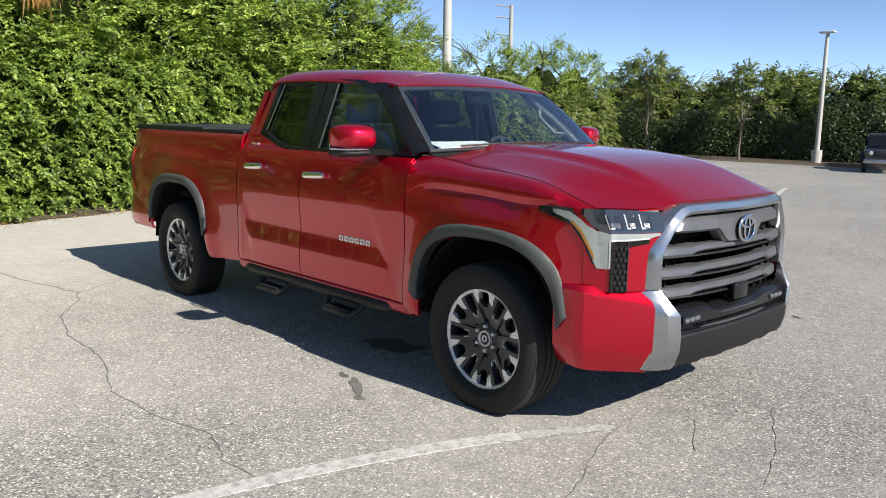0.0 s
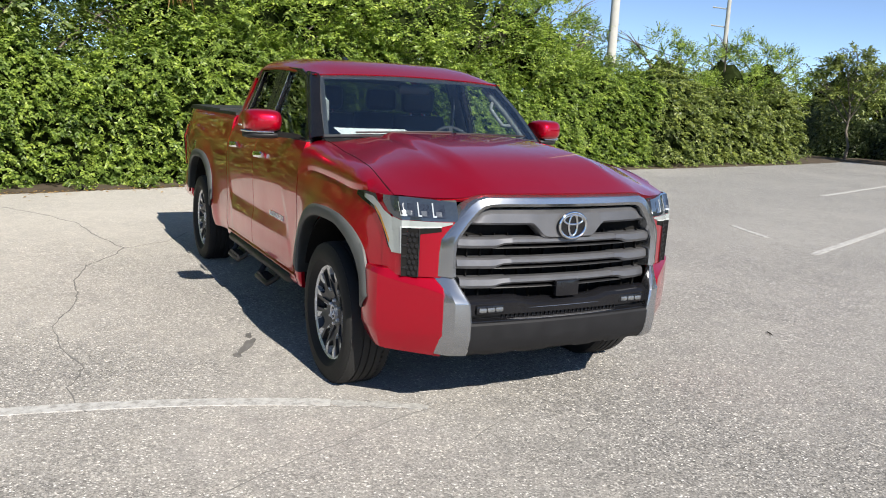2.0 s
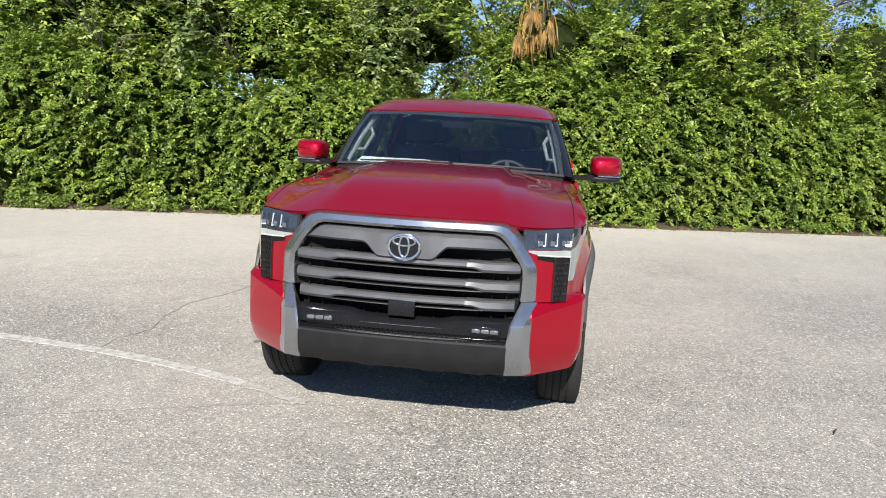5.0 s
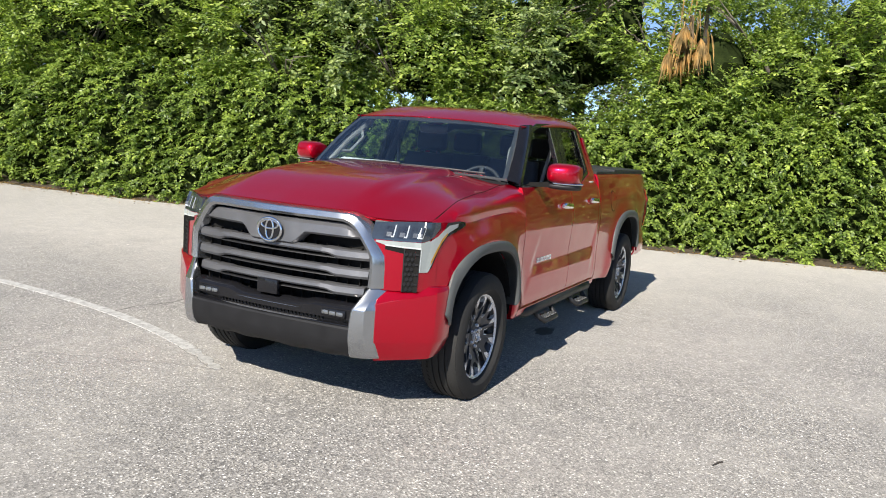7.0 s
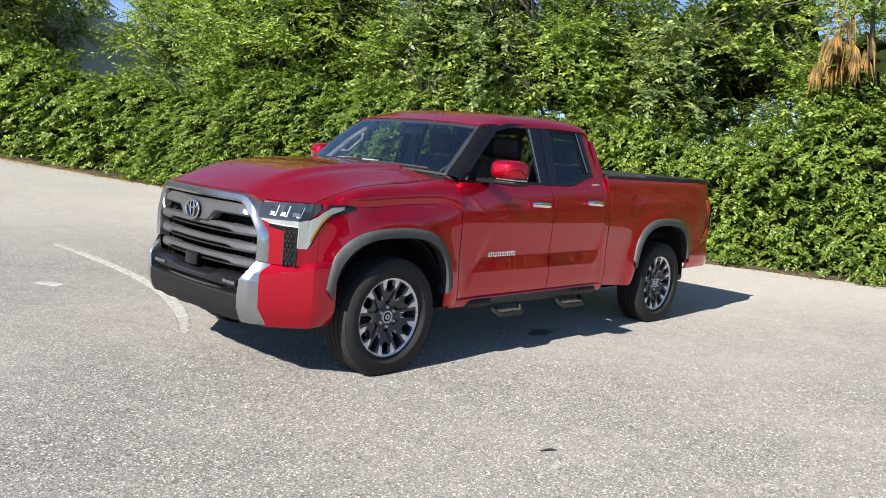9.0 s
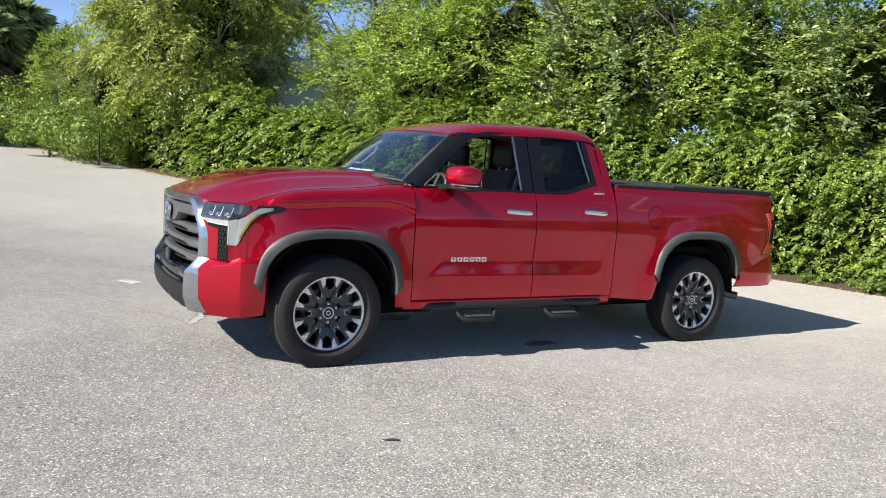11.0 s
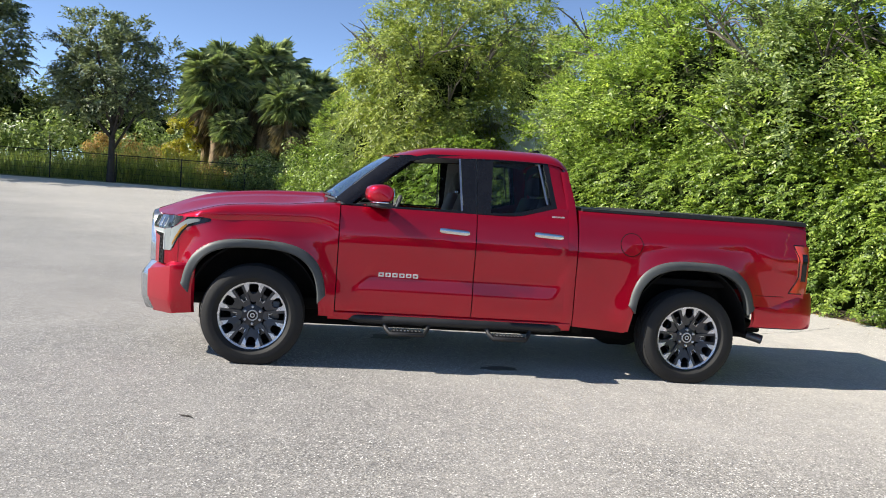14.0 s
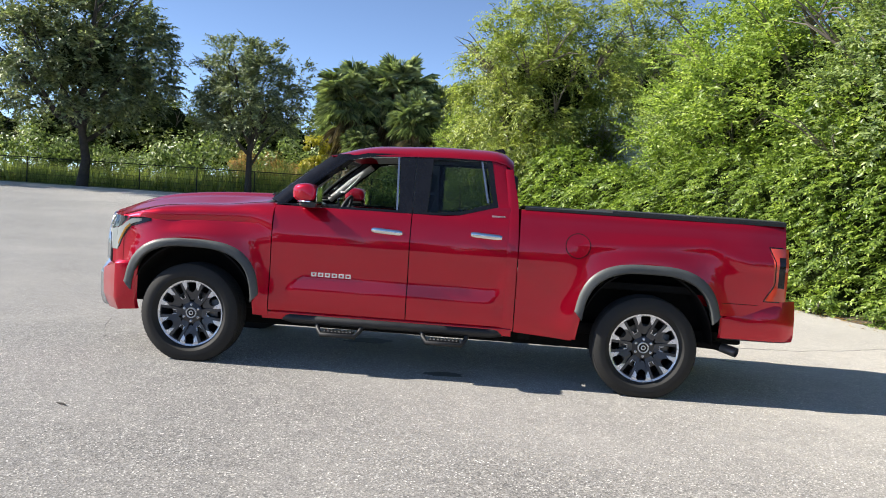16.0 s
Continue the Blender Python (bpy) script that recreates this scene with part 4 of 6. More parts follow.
plan_x, plan_y = easy([(i, p[0]) for i, p in enumerate(PLAN)]), easy([(i, p[1]) for i, p in enumerate(PLAN)])


def lamp_piece(name, cols, s, mat, parent, proud=0.0, label="", thick=0.02, rows=5):
    """A patch on the front corner: cols are (position round the corner, lower z, upper z)."""
    pos = [c[0] for c in cols]
    lo, hi = curve([(c[0], c[1]) for c in cols]), curve([(c[0], c[2]) for c in cols])
    data = []
    for q in sorted(set(spread(pos[0], pos[-1], 25) + pos)):
        nx, ny = plan_y(q + 0.05) - plan_y(q - 0.05), plan_x(q - 0.05) - plan_x(q + 0.05)
        d = math.hypot(nx, ny) or 1
        nx, ny = abs(nx / d), abs(ny / d)
        col = []
        for z in spread(lo(q), hi(q), rows):
            x, y = plan_x(q) + nx * proud - (0.02 * max(0, z - 1.0) + 0.38 * max(0, z - 1.064)) * step(4.6, 3.2, q), plan_y(q) + ny * proud
            if q > 3.0:
                y = max(y, side_y(x, z) + proud)
            col.append((x, s * y, z))
        data.append(col)
    return part(name, shell(data, (-thick, -s * thick * 0.4, 0), name, 40), mat, parent, label)


for s in (1, -1):
    lamp_piece("corner_panel", [(0.2, 0.765, 1.06), (3.8, 0.765, 1.06), (4.6, 0.765, 1.05)], s, RED, truck, 0.0015)
    lamp_piece("corner_backing", [(0.0, 1.0, 1.15), (4.4, 1.0, 1.15)], s, BLACK, truck, -0.012)
    head = lamp_piece("headlamp", [(0.0, 1.050, 1.142), (1.5, 1.046, 1.152), (3.2, 1.046, 1.158), (3.9, 1.056, 1.158), (4.3, 1.078, 1.158), (4.65, 1.125, 1.158)], s, LAMPDARK, truck, 0.004, "black headlamp with bright lamp units")
    lamp_piece("light_guide", [(0.30, 1.036, 1.046), (1.1, 1.016, 1.044), (2.3, 1.008, 1.044), (3.2, 1.006, 1.044), (4.0, 0.99, 1.056)], s, LAMPWHITE, head, 0.008, "white daytime running light bar")
    lamp_piece("light_guide", [(3.08, 0.876, 1.02), (4.0, 0.876, 1.050), (4.2, 0.91, 1.062), (4.5, 0.985, 1.078), (4.8, 1.050, 1.108), (5.2, 1.098, 1.140), (5.75, 1.128, 1.147)], s, LAMPWHITE, head, 0.007, "white daytime running light bar")
    lamp_piece("marker_lens", [(4.16, 0.918, 0.938), (4.45, 0.975, 1.0), (4.75, 1.040, 1.062), (5.1, 1.086, 1.10)], s, AMBER, head, 0.009, "amber side marker lens")
    lamp_piece("lamp_tip", [(3.85, 0.878, 0.895), (4.25, 0.90, 0.935), (4.65, 1.0, 1.06), (5.1, 1.072, 1.155), (5.8, 1.108, 1.16), (6.25, 1.132, 1.152)], s, GLOSS, head, 0.004, "black lamp edge")
    for q in (1.0, 1.9, 2.8):
        unit_ = lamp_piece("lamp_unit", [(q - 0.30, 1.064, 1.126), (q + 0.30, 1.064, 1.128)], s, PROJECTOR, head, 0.0055, "clear projector lamp unit", 0.012, 3)
        lamp_piece("lamp_reflector", [(q - 0.12, 1.070, 1.094), (q + 0.22, 1.070, 1.094)], s, LENS_DULL, unit_, 0.0066, "", 0.01, 3)
        lamp_piece("lamp_lens", [(q + 0.34, 1.066, 1.134), (q + 0.42, 1.066, 1.135)], s, LENS, head, 0.0075, "bright lamp lens", 0.01, 3)
        lamp_piece("lamp_lens", [(q + 0.20, 1.066, 1.074), (q + 0.34, 1.066, 1.074)], s, LENS, head, 0.0075, "bright lamp lens", 0.01, 2)
    lamp_piece("light_strip", [(0.9, 1.018, 1.024), (3.22, 1.007, 1.014)], s, PAPERLIGHT, head, 0.0095, "white light strip", 0.006, 3)
    lamp_piece("light_strip", [(3.10, 0.880, 1.014), (3.22, 0.880, 1.014)], s, PAPERLIGHT, head, 0.0095, "white light strip", 0.006, 4)
    vent = lamp_piece("corner_vent", [(0.9, 0.996, 1.016), (2.18, 0.978, 1.008), (2.2, 0.762, 1.006), (3.08, 0.762, 1.006)], s, UNDER, truck, 0.003, "black honeycomb air vent")
    for row in range(8):
        z = 0.778 + 0.028 * row
        for q in ((2.36, 2.64, 2.92) if row % 2 else (2.50, 2.78)):
            lamp_piece("vent_cell", [(q - 0.105, z, z + 0.002), (q - 0.055, z - 0.008, z + 0.010), (q + 0.055, z - 0.008, z + 0.010), (q + 0.105, z, z + 0.002)], s, DARKGREY, vent, 0.009, "", 0.008, 2)
    for q in (2.22, 3.05):
        lamp_piece("vent_edge", [(q - 0.03, 0.764, 1.004), (q + 0.03, 0.764, 1.004)], s, BLACK, vent, 0.009, "", 0.008, 2)

    # red bumper corner
    rows = []
    bx = [(0.485, 0.968), (0.56, 0.973), (0.625, 0.970), (0.660, 0.955), (0.685, 0.928), (0.745, 0.858), (0.83, 0.758), (0.884, 0.692)]
    brk = easy([(0.0, 0.772), (0.35, 0.764), (0.55, 0.752), (1.0, 0.688)])
    for k in range(9):
        row = []
        for i, (x, y) in enumerate(bx):
            u = i / (len(bx) - 1)
            zb = brk(u)
            z = (0.790, zb + 0.010, zb + 0.002, zb - 0.006, 0.60, 0.485, 0.475, 0.425, 0.388)[k]
            d = (0.006 + 0.062 * u, 0.006 + 0.004 * u, 0.001, 0.0, 0.0, 0.004, 0.008, 0.028, 0.050)[k]
            zz = z - 0.035 * u * step(0.52, 0.40, z)
            row.append((x - d * (0.15 + 0.9 * u) if i else x, s * (y - d * (1 - 0.6 * u)), zz))
        rows.append(row)
    part("bumper_corner", shell(rows, (-0.02, -s * 0.02, 0), "bumper_corner", 24), RED, truck)
    # silver lower bracket
    def face_x(y, z):
        return 0.972 - 0.094 * y * y
    rows = []
    for z, yo, yi, px in ((0.772, 0.722, 0.628, -0.070), (0.77, 0.722, 0.626, -0.066), (0.712, 0.708, 0.603, -0.024), (0.655, 0.696, 0.578, 0.016), (0.648, 0.695, 0.575, 0.018), (0.54, 0.692, 0.562, 0.018), (0.47, 0.694, 0.560, 0.014), (0.463, 0.695, 0.560, 0.012), (0.40, 0.702, 0.560, -0.008), (0.372, 0.70, 0.562, -0.026)):
        mid = yo - 0.045
        rows.append([(0.80, s * (yo + 0.004), z), (0.858 + px, s * yo, z), (face_x(mid, z) - 0.018 + px, s * mid, z), (face_x(yi, z) + px, s * (yi + 0.01), z), (face_x(yi, z) - 0.006 + px, s * yi, z), (face_x(yi, z) - 0.06, s * yi, z)])
    part("bumper_bracket", shell(rows, (-0.012, 0, 0), "bumper_bracket", 24), SILVER, truck, "satin silver bumper bracket")
    # fog lamp
    fog = part("fog_lamp", box((0.03, 0.165, 0.046), (0.930, s * 0.450, 0.610), 0.008), GLOSS, truck, "fog lamp in the black fascia")
    for k in (-1, 0, 1):
        part("fog_lens", box((0.012, 0.046, 0.024), (0.946, s * 0.450 + k * 0.048, 0.610), 0.008), LENS_DULL, fog, "clear fog lamp lens")

# grille frame
def frame_x(y):
    return 0.955 - 0.20 * y * y


half_o = [(0.0, 1.190), (0.2, 1.190), (0.40, 1.190), (0.50, 1.188), (0.545, 1.176), (0.58, 1.150), (0.64, 1.080), (0.69, 1.005), (0.712, 0.965), (0.718, 0.90), (0.720, 0.83), (0.722, 0.775)]
half_i = [(0.0, 1.128), (0.2, 1.128), (0.38, 1.128), (0.455, 1.126), (0.49, 1.116), (0.52, 1.092), (0.565, 1.035), (0.605, 0.975), (0.622, 0.940), (0.626, 0.88), (0.624, 0.82), (0.620, 0.772)]
rows = []
for sgn, seq in ((-1, range(11, 0, -1)), (1, range(0, 12))):
    for i in seq:
        (yo, zo), (yi, zi) = half_o[i], half_i[i]
        m1, m2 = 0.3, 0.75
        ln = 0.03 * step(1.03, 1.19, zo)
        dp = 0.052 * step(0.5, 0.7, yo)
        rows.append([(frame_x(yo) - 0.075 - ln, sgn * (yo - 0.004), zo - 0.022), (frame_x(yo) - 0.022 - ln - dp, sgn * yo, zo - 0.006), (frame_x(yo) - 0.004, sgn * (yo + (yi - yo) * m1), zo + (zi - zo) * m1), (frame_x(yi) + 0.002, sgn * (yo + (yi - yo) * m2), zo + (zi - zo) * m2), (frame_x(yi) - 0.010, sgn * yi, zi), (frame_x(yi) - 0.065, sgn * yi * 0.985, zi - 0.008)])
part("grille_frame", shell(rows, (-0.012, 0, 0), "grille_frame", 40), SILVER, truck, "satin silver grille frame")
grille = part("grille", prism([(0.80, y, z) for y, z in half_i] + [(0.80, 0.57, 0.62), (0.80, -0.57, 0.62)] + [(0.80, -y, z) for y, z in reversed(half_i[1:])], (-0.02, 0, 0), "grille"), UNDER, truck, "black grille with gunmetal bars")


def bar_across(name, y0, y1, z0, z1, depth, mat, proud=0.0, label="", n=9):
    """A bar that follows the bow of the grille."""
    rows = []
    for y in spread(y0, y1, n):
        x = frame_x(y) - 0.018 + proud
        h = z1 - z0
        rows.append([(x - depth, y, z0), (x - 0.010, y, z0 + 0.1 * h), (x, y, z0 + 0.35 * h), (x - 0.002, y, z0 + 0.72 * h), (x - 0.016, y, z1), (x - depth, y, z1)])
    return part(name, loft(rows, name, True, 30), mat, grille, label)


# wide upper bar, dipping under the emblem
rows = []
for y in spread(-0.556, 0.556, 61):
    a = abs(y)
    low = 1.033 - 0.073 * step(0.235, 0.135, a)
    top = curve([(0.0, 1.114), (0.45, 1.114), (0.49, 1.104), (0.52, 1.082), (0.556, 1.042)])(a)
    x = frame_x(y) - 0.012 - 0.012 * step(0.44, 0.556, a)
    rows.append([(x - 0.07, y, low), (x - 0.012, y, low + 0.002), (x + 0.002 + 0.008 * step(0.2, 0.12, a), y, low + 0.014), (x - 0.004 + 0.006 * step(0.2, 0.12, a), y, max(top - 0.022, low + 0.016)), (x - 0.03, y, max(top, low + 0.02)), (x - 0.08, y, top)])
part("upper_bar", loft(rows, "upper_bar", True, 35), GUN, grille, "gunmetal upper grille bar")
for zc in (0.942, 0.838, 0.736):
    wide = 0.612 if zc > 0.75 else 0.592
    inner = 0.33
    for s in (1, -1):
        rows = []
        for y in spread(inner, wide, 14):
            k = step(inner + 0.03, inner + 0.10, y)
            x = frame_x(y) - 0.016 - 0.010 * step(wide - 0.06, wide, y)
            lo, hi = zc - 0.009 - 0.020 * k, zc + 0.030 - 0.002 * k
            h = hi - lo
            rows.append([(x - 0.08, s * y, lo), (x - 0.008, s * y, lo + 0.05 * h), (x + 0.002, s * y, lo + 0.32 * h), (x - 0.004, s * y, lo + 0.85 * h), (x - 0.018, s * y, hi), (x - 0.08, s * y, hi)])
        part("bar_end", loft(rows, "bar_end", True, 30), GUN, grille)
    bar_across("grille_bar", -inner - 0.004, inner + 0.004, zc - 0.009, zc + 0.030, 0.06, GUN, 0.002, "", 13)
    bar_across("grille_bar", -inner - 0.10, inner + 0.10, zc - 0.032, zc - 0.022, 0.06, BLACK, -0.010, "", 13)
for k in range(-7, 8):
    if abs(k) > 0:
        part("grille_fin", box((0.02, 0.006, 0.36), (0.825, k * 0.078, 0.80), 0.0), UNDER, grille)
part("radar_cover", box((0.03, 0.145, 0.085), (0.948, 0, 0.700), 0.006), GLOSS, grille, "square black radar cover")

bar_across("fascia_trim", -0.335, 0.335, 0.606, 0.612, 0.02, SILVER, 0.0245, "thin bright trim line", 13)
bar_across("fascia_trim", -0.545, 0.545, 0.5475, 0.5535, 0.02, GUN, 0.0245, "thin grey trim line", 13)

# emblem: plain rings


def oval(cx, cz, ry, rz, tube_r, x, n=40):
    rows = []
    for i in range(n):
        a = 2 * math.pi * i / n
        c = Vector((x, cx + ry * math.cos(a), cz + rz * math.sin(a)))
        o = Vector((0, math.cos(a) / ry, math.sin(a) / rz)).normalized()
        rows.append([c + tube_r * (math.cos(b) * o + math.sin(b) * Vector((0.7, 0, 0))) for b in spread(0, 2 * math.pi, 9)[:-1]])
    k = 8
    verts = [p for r in rows for p in r]
    faces = [(i * k + c, i * k + (c + 1) % k, ((i + 1) % n) * k + (c + 1) % k, ((i + 1) % n) * k + c) for i in range(n) for c in range(k)]
    return mesh_of("oval", verts, faces, 60)


emblem = part("emblem", prism([(0.956, 0.084 * math.cos(a), 1.033 + 0.067 * math.sin(a)) for a in spread(0, 2 * math.pi, 41)[:-1]], (0.008, 0, 0), "emblem"), GLOSS, truck, "chrome oval emblem")
part("emblem_ring", oval(0, 1.033, 0.083, 0.066, 0.008, 0.968), CHROME, emblem, "chrome ring")
part("emblem_ring", oval(0, 1.035, 0.026, 0.056, 0.006, 0.968), CHROME, emblem, "chrome ring")
part("emblem_ring", oval(0, 1.062, 0.059, 0.024, 0.006, 0.968), CHROME, emblem, "chrome ring")

# black fascia and lower valance
rows = []
for z, d, w in ((0.668, -0.055, 0.585), (0.655, -0.02, 0.583), (0.640, -0.004, 0.578), (0.580, -0.010, 0.566), (0.574, -0.04, 0.566), (0.556, -0.04, 0.566), (0.550, -0.006, 0.566), (0.535, -0.002, 0.566)):
    rows.append([(0.962 - 0.094 * y * y + d, y, z - (0.02 * step(0.30, 0.2, abs(y)) if z > 0.63 else 0)) for y in spread(-w, w, 31)])
part("bumper_fascia", shell(rows, (-0.03, 0, 0), "bumper_fascia", 28), GLOSS, truck, "gloss black bumper fascia")
for k in range(-14, 15):
    part("intake_rib", box((0.02, 0.005, 0.02), (0.918 - 0.09 * (k * 0.026) ** 2, k * 0.026, 0.565), 0.0), DARKGREY, truck)
rows = []
for z, d, w in ((0.548, -0.02, 0.566), (0.546, 0.014, 0.566), (0.536, 0.022, 0.566), (0.47, 0.018, 0.566), (0.41, 0.002, 0.564), (0.375, -0.03, 0.558), (0.358, -0.075, 0.55)):
    rows.append([(0.966 - 0.094 * y * y + d, y, z - (0.006 if z < 0.4 and int(abs(y) * 9) % 2 else 0)) for y in spread(-w, w, 41)])
part("bumper_valance", shell(rows, (-0.03, 0, 0), "bumper_valance", 28), DARKGREY, truck, "matt charcoal lower bumper valance")

# hidden body behind the nose and under the floor
part("engine_bay", box((1.15, 1.0, 0.62), (0.17, 0, 0.80), 0.03), UNDER, truck)
part("underbody", box((5.2, 1.25, 0.10), (-1.95, 0, 0.47), 0.02), UNDER, truck)
for s in (1, -1):
    part("frame_rail", box((4.5, 0.09, 0.20), (-1.75, s * 0.42, 0.37), 0.01), UNDER, truck)
    part("cab_floor_side", box((1.95, 0.30, 0.06), (-1.65, s * 0.77, 0.45), 0.01), UNDER, truck)
part("rear_axle", tube([(WHEEL_R, -0.80, 0.41), (WHEEL_R, -0.15, 0.41), (WHEEL_R, 0.0, 0.41), (WHEEL_R, 0.15, 0.41), (WHEEL_R, 0.80, 0.41)], [0.05, 0.055, 0.15, 0.055, 0.05], 14), UNDER, truck)
part("front_axle", tube([(0, -0.8, 0.40), (0, 0.8, 0.40)], 0.05, 10), UNDER, truck)
part("spare_wheel", lathe([(0.05, -0.1), (0.36, -0.1), (0.38, -0.04), (0.38, 0.04), (0.36, 0.1), (0.05, 0.1)], 32, closed=True), RUBBER, truck, "", pose(-4.35, 0, 0.52, 90, 0, 0))
part("exhaust_pipe", tube([(-3.6, 0.62, 0.42), (-4.15, 0.66, 0.42), (-4.32, 0.72, 0.42), (-4.44, 0.81, 0.395)], 0.033, 14), UNDER, truck)
part("exhaust_tip", tube([(-4.36, 0.745, 0.414), (-4.43, 0.80, 0.398), (-4.46, 0.825, 0.39)], [0.038, 0.040, 0.040], 18, caps=False), GUN, truck, "dark steel exhaust tip")
for s in (1, -1):
    part("tow_hook_mount", box((0.10, 0.05, 0.07), (-2.75, s * 0.80, 0.40), 0.01), UNDER, truck)
    # tube steps under the doors
    rail = part("side_step", tube([(-0.72, s * 0.84, 0.46), (-0.78, s * 0.92, 0.425), (-0.86, s * 0.95, 0.415), (-2.48, s * 0.95, 0.415), (-2.56, s * 0.92, 0.425), (-2.62, s * 0.84, 0.46)], 0.038, 12), BLACK, truck, "black tube side step")
    for x0 in (-1.11, -1.97):
        x1 = x0 - 0.28
        part("step_hoop", tube([(x0 + 0.05, s * 0.95, 0.40), (x0 + 0.03, s * 0.985, 0.35), (x0, s * 1.03, 0.315), (x1, s * 1.03, 0.315), (x1 - 0.03, s * 0.985, 0.35), (x1 - 0.05, s * 0.95, 0.40)], 0.019, 10), BLACK, rail, "black drop step hoop")
        part("step_pad", box((0.25, 0.075, 0.014), ((x0 + x1) / 2, s * 1.0, 0.338), 0.005), DARKGREY, rail, "ribbed step pad")
        for k in range(8):
            part("step_rib", box((0.012, 0.078, 0.006), (x0 - 0.035 - k * 0.03, s * 1.0, 0.347), 0.0), SILVER if s > 0 else DARKGREY, rail)


# wheels: axis along y, outer face at +y
WIDER = 1.04


def make_wheel(at, turn):
    hub = part("wheel", lathe([(0.262, -0.12), (0.268, -0.10), (0.25, -0.05), (0.245, 0.055), (0.262, 0.085), (0.271, 0.094), (0.271, 0.100), (0.262, 0.099), (0.252, 0.088), (0.238, 0.05), (0.238, -0.09), (0.25, -0.125)], 64, "barrel", 35, True), WHEELDARK, truck, "alloy wheel with machined spokes and black tyre", pose(*at, 0, 0, turn))
    hub.scale = (WIDER, 1.0, WIDER)
    prof = [(0.262, -0.115), (0.29, -0.128), (0.34, -0.136), (0.385, -0.128), (0.404, -0.115), (0.411, -0.10)]
    for y in (-0.075, -0.035, 0.008, 0.05):
        prof += [(0.413, y - 0.016), (0.413, y - 0.004), (0.405, y - 0.002), (0.405, y + 0.006), (0.413, y + 0.008)]
    prof += [(0.411, 0.10), (0.404, 0.115), (0.388, 0.127), (0.368, 0.131), (0.362, 0.134), (0.34, 0.136), (0.31, 0.134), (0.285, 0.124), (0.270, 0.108), (0.262, 0.10), (0.262, 0.0)]
    tyre = lathe([(r / WIDER if r > 0.3 else r, y) for r, y in prof], 72, "tyre", 28)
    for q in tyre.vertices:
        q.co.z = max(q.co.z, -0.3925 / WIDER)
    part("tyre", tyre, RUBBER, hub, "worn black rubber tyre")
    lug_v, lug_f = [], []
    for i in range(72):
        a = 2 * math.pi * (i + 0.5) / 72
        for y0, y1, sk in ((0.066, 0.119, 0.012), (-0.119, -0.066, -0.012)):
            n0 = len(lug_v)
            for r in (0.405, 0.4145):
                for da, y in ((-0.027, y0), (0.027, y0), (0.027 + sk, y1), (-0.027 + sk, y1)):
                    rr = r - (0.010 if abs(y) > 0.11 else 0)
                    lug_v.append((rr / WIDER * math.cos(a + da), y, max(rr / WIDER * math.sin(a + da), -0.393 / WIDER)))
            lug_f += [tuple(n0 + q for q in f) for f in ((0, 1, 2, 3), (4, 5, 6, 7), (0, 1, 5, 4), (1, 2, 6, 5), (2, 3, 7, 6), (3, 0, 4, 7))]
    part("tread", mesh_of("tread", lug_v, lug_f, 0), RUBBER, hub)["kind"] = "stuff"
    part("rim_lip", lathe([(0.249, 0.090), (0.260, 0.100), (0.268, 0.1015), (0.2705, 0.096), (0.262, 0.09)], 64, "rim_lip", 35, True), MACHINED, hub, "bright machined rim lip")
    part("brake_disc", lathe([(0.09, -0.02), (0.175, -0.02), (0.175, 0.008), (0.10, 0.008), (0.09, 0.03), (0.05, 0.03)], 40, "brake_disc"), IRON, hub, "steel brake disc")
    part("brake_caliper", box((0.10, 0.08, 0.20), (-0.155, -0.01, 0.02), 0.02), IRON, hub, "grey brake caliper")
    part("wheel_back", lathe([(0.03, -0.06), (0.24, -0.06), (0.24, -0.07), (0.03, -0.07)], 40, "wheel_back", 35, True), UNDER, hub)
    part("hub_face", lathe([(0.004, 0.066), (0.075, 0.066), (0.086, 0.060), (0.09, 0.04), (0.09, 0.0), (0.02, 0.0)], 48, "hub_face"), WHEELDARK, hub)
    part("centre_cap", lathe([(0.003, 0.080), (0.030, 0.079), (0.034, 0.074), (0.036, 0.06)], 32, "centre_cap"), GLOSS, hub, "black centre cap")
    part("cap_ring", lathe([(0.032, 0.076), (0.036, 0.083), (0.041, 0.083), (0.043, 0.062)], 32, "cap_ring"), MACHINED, hub, "bright ring round the centre cap")
    part("cap_mark", lathe([(0.010, 0.079), (0.012, 0.0835), (0.017, 0.0835), (0.019, 0.079)], 20, "cap_mark"), MACHINED, hub)

    for k in range(6):
        a = math.radians(60 * k)
        ca, sa = math.cos(a), math.sin(a)

        def put(r, t, y):
            return (r * ca - t * sa, y, r * sa + t * ca)
        # forked dark spoke with an open slot
        o = [put(0.085, -0.030, 0.064), put(0.13, -0.040, 0.080), (put(0.255, -0.050, 0.090)), put(0.262, 0, 0.090), put(0.255, 0.050, 0.090), put(0.13, 0.040, 0.080), put(0.085, 0.030, 0.064), put(0.08, 0, 0.062)]
        i = [put(0.128, -0.017, 0.072), put(0.145, -0.021, 0.079), put(0.242, -0.0285, 0.088), put(0.244, 0, 0.088), put(0.242, 0.0285, 0.088), put(0.145, 0.021, 0.079), put(0.128, 0.017, 0.072), put(0.122, 0, 0.070)]
        rim_out = [put(0.124, -0.0195, 0.0735), put(0.144, -0.0235, 0.0805), put(0.2445, -0.0310, 0.0895), put(0.2465, 0, 0.0895), put(0.2445, 0.0310, 0.0895), put(0.144, 0.0235, 0.0805), put(0.124, 0.0195, 0.0735), put(0.118, 0, 0.0715)]
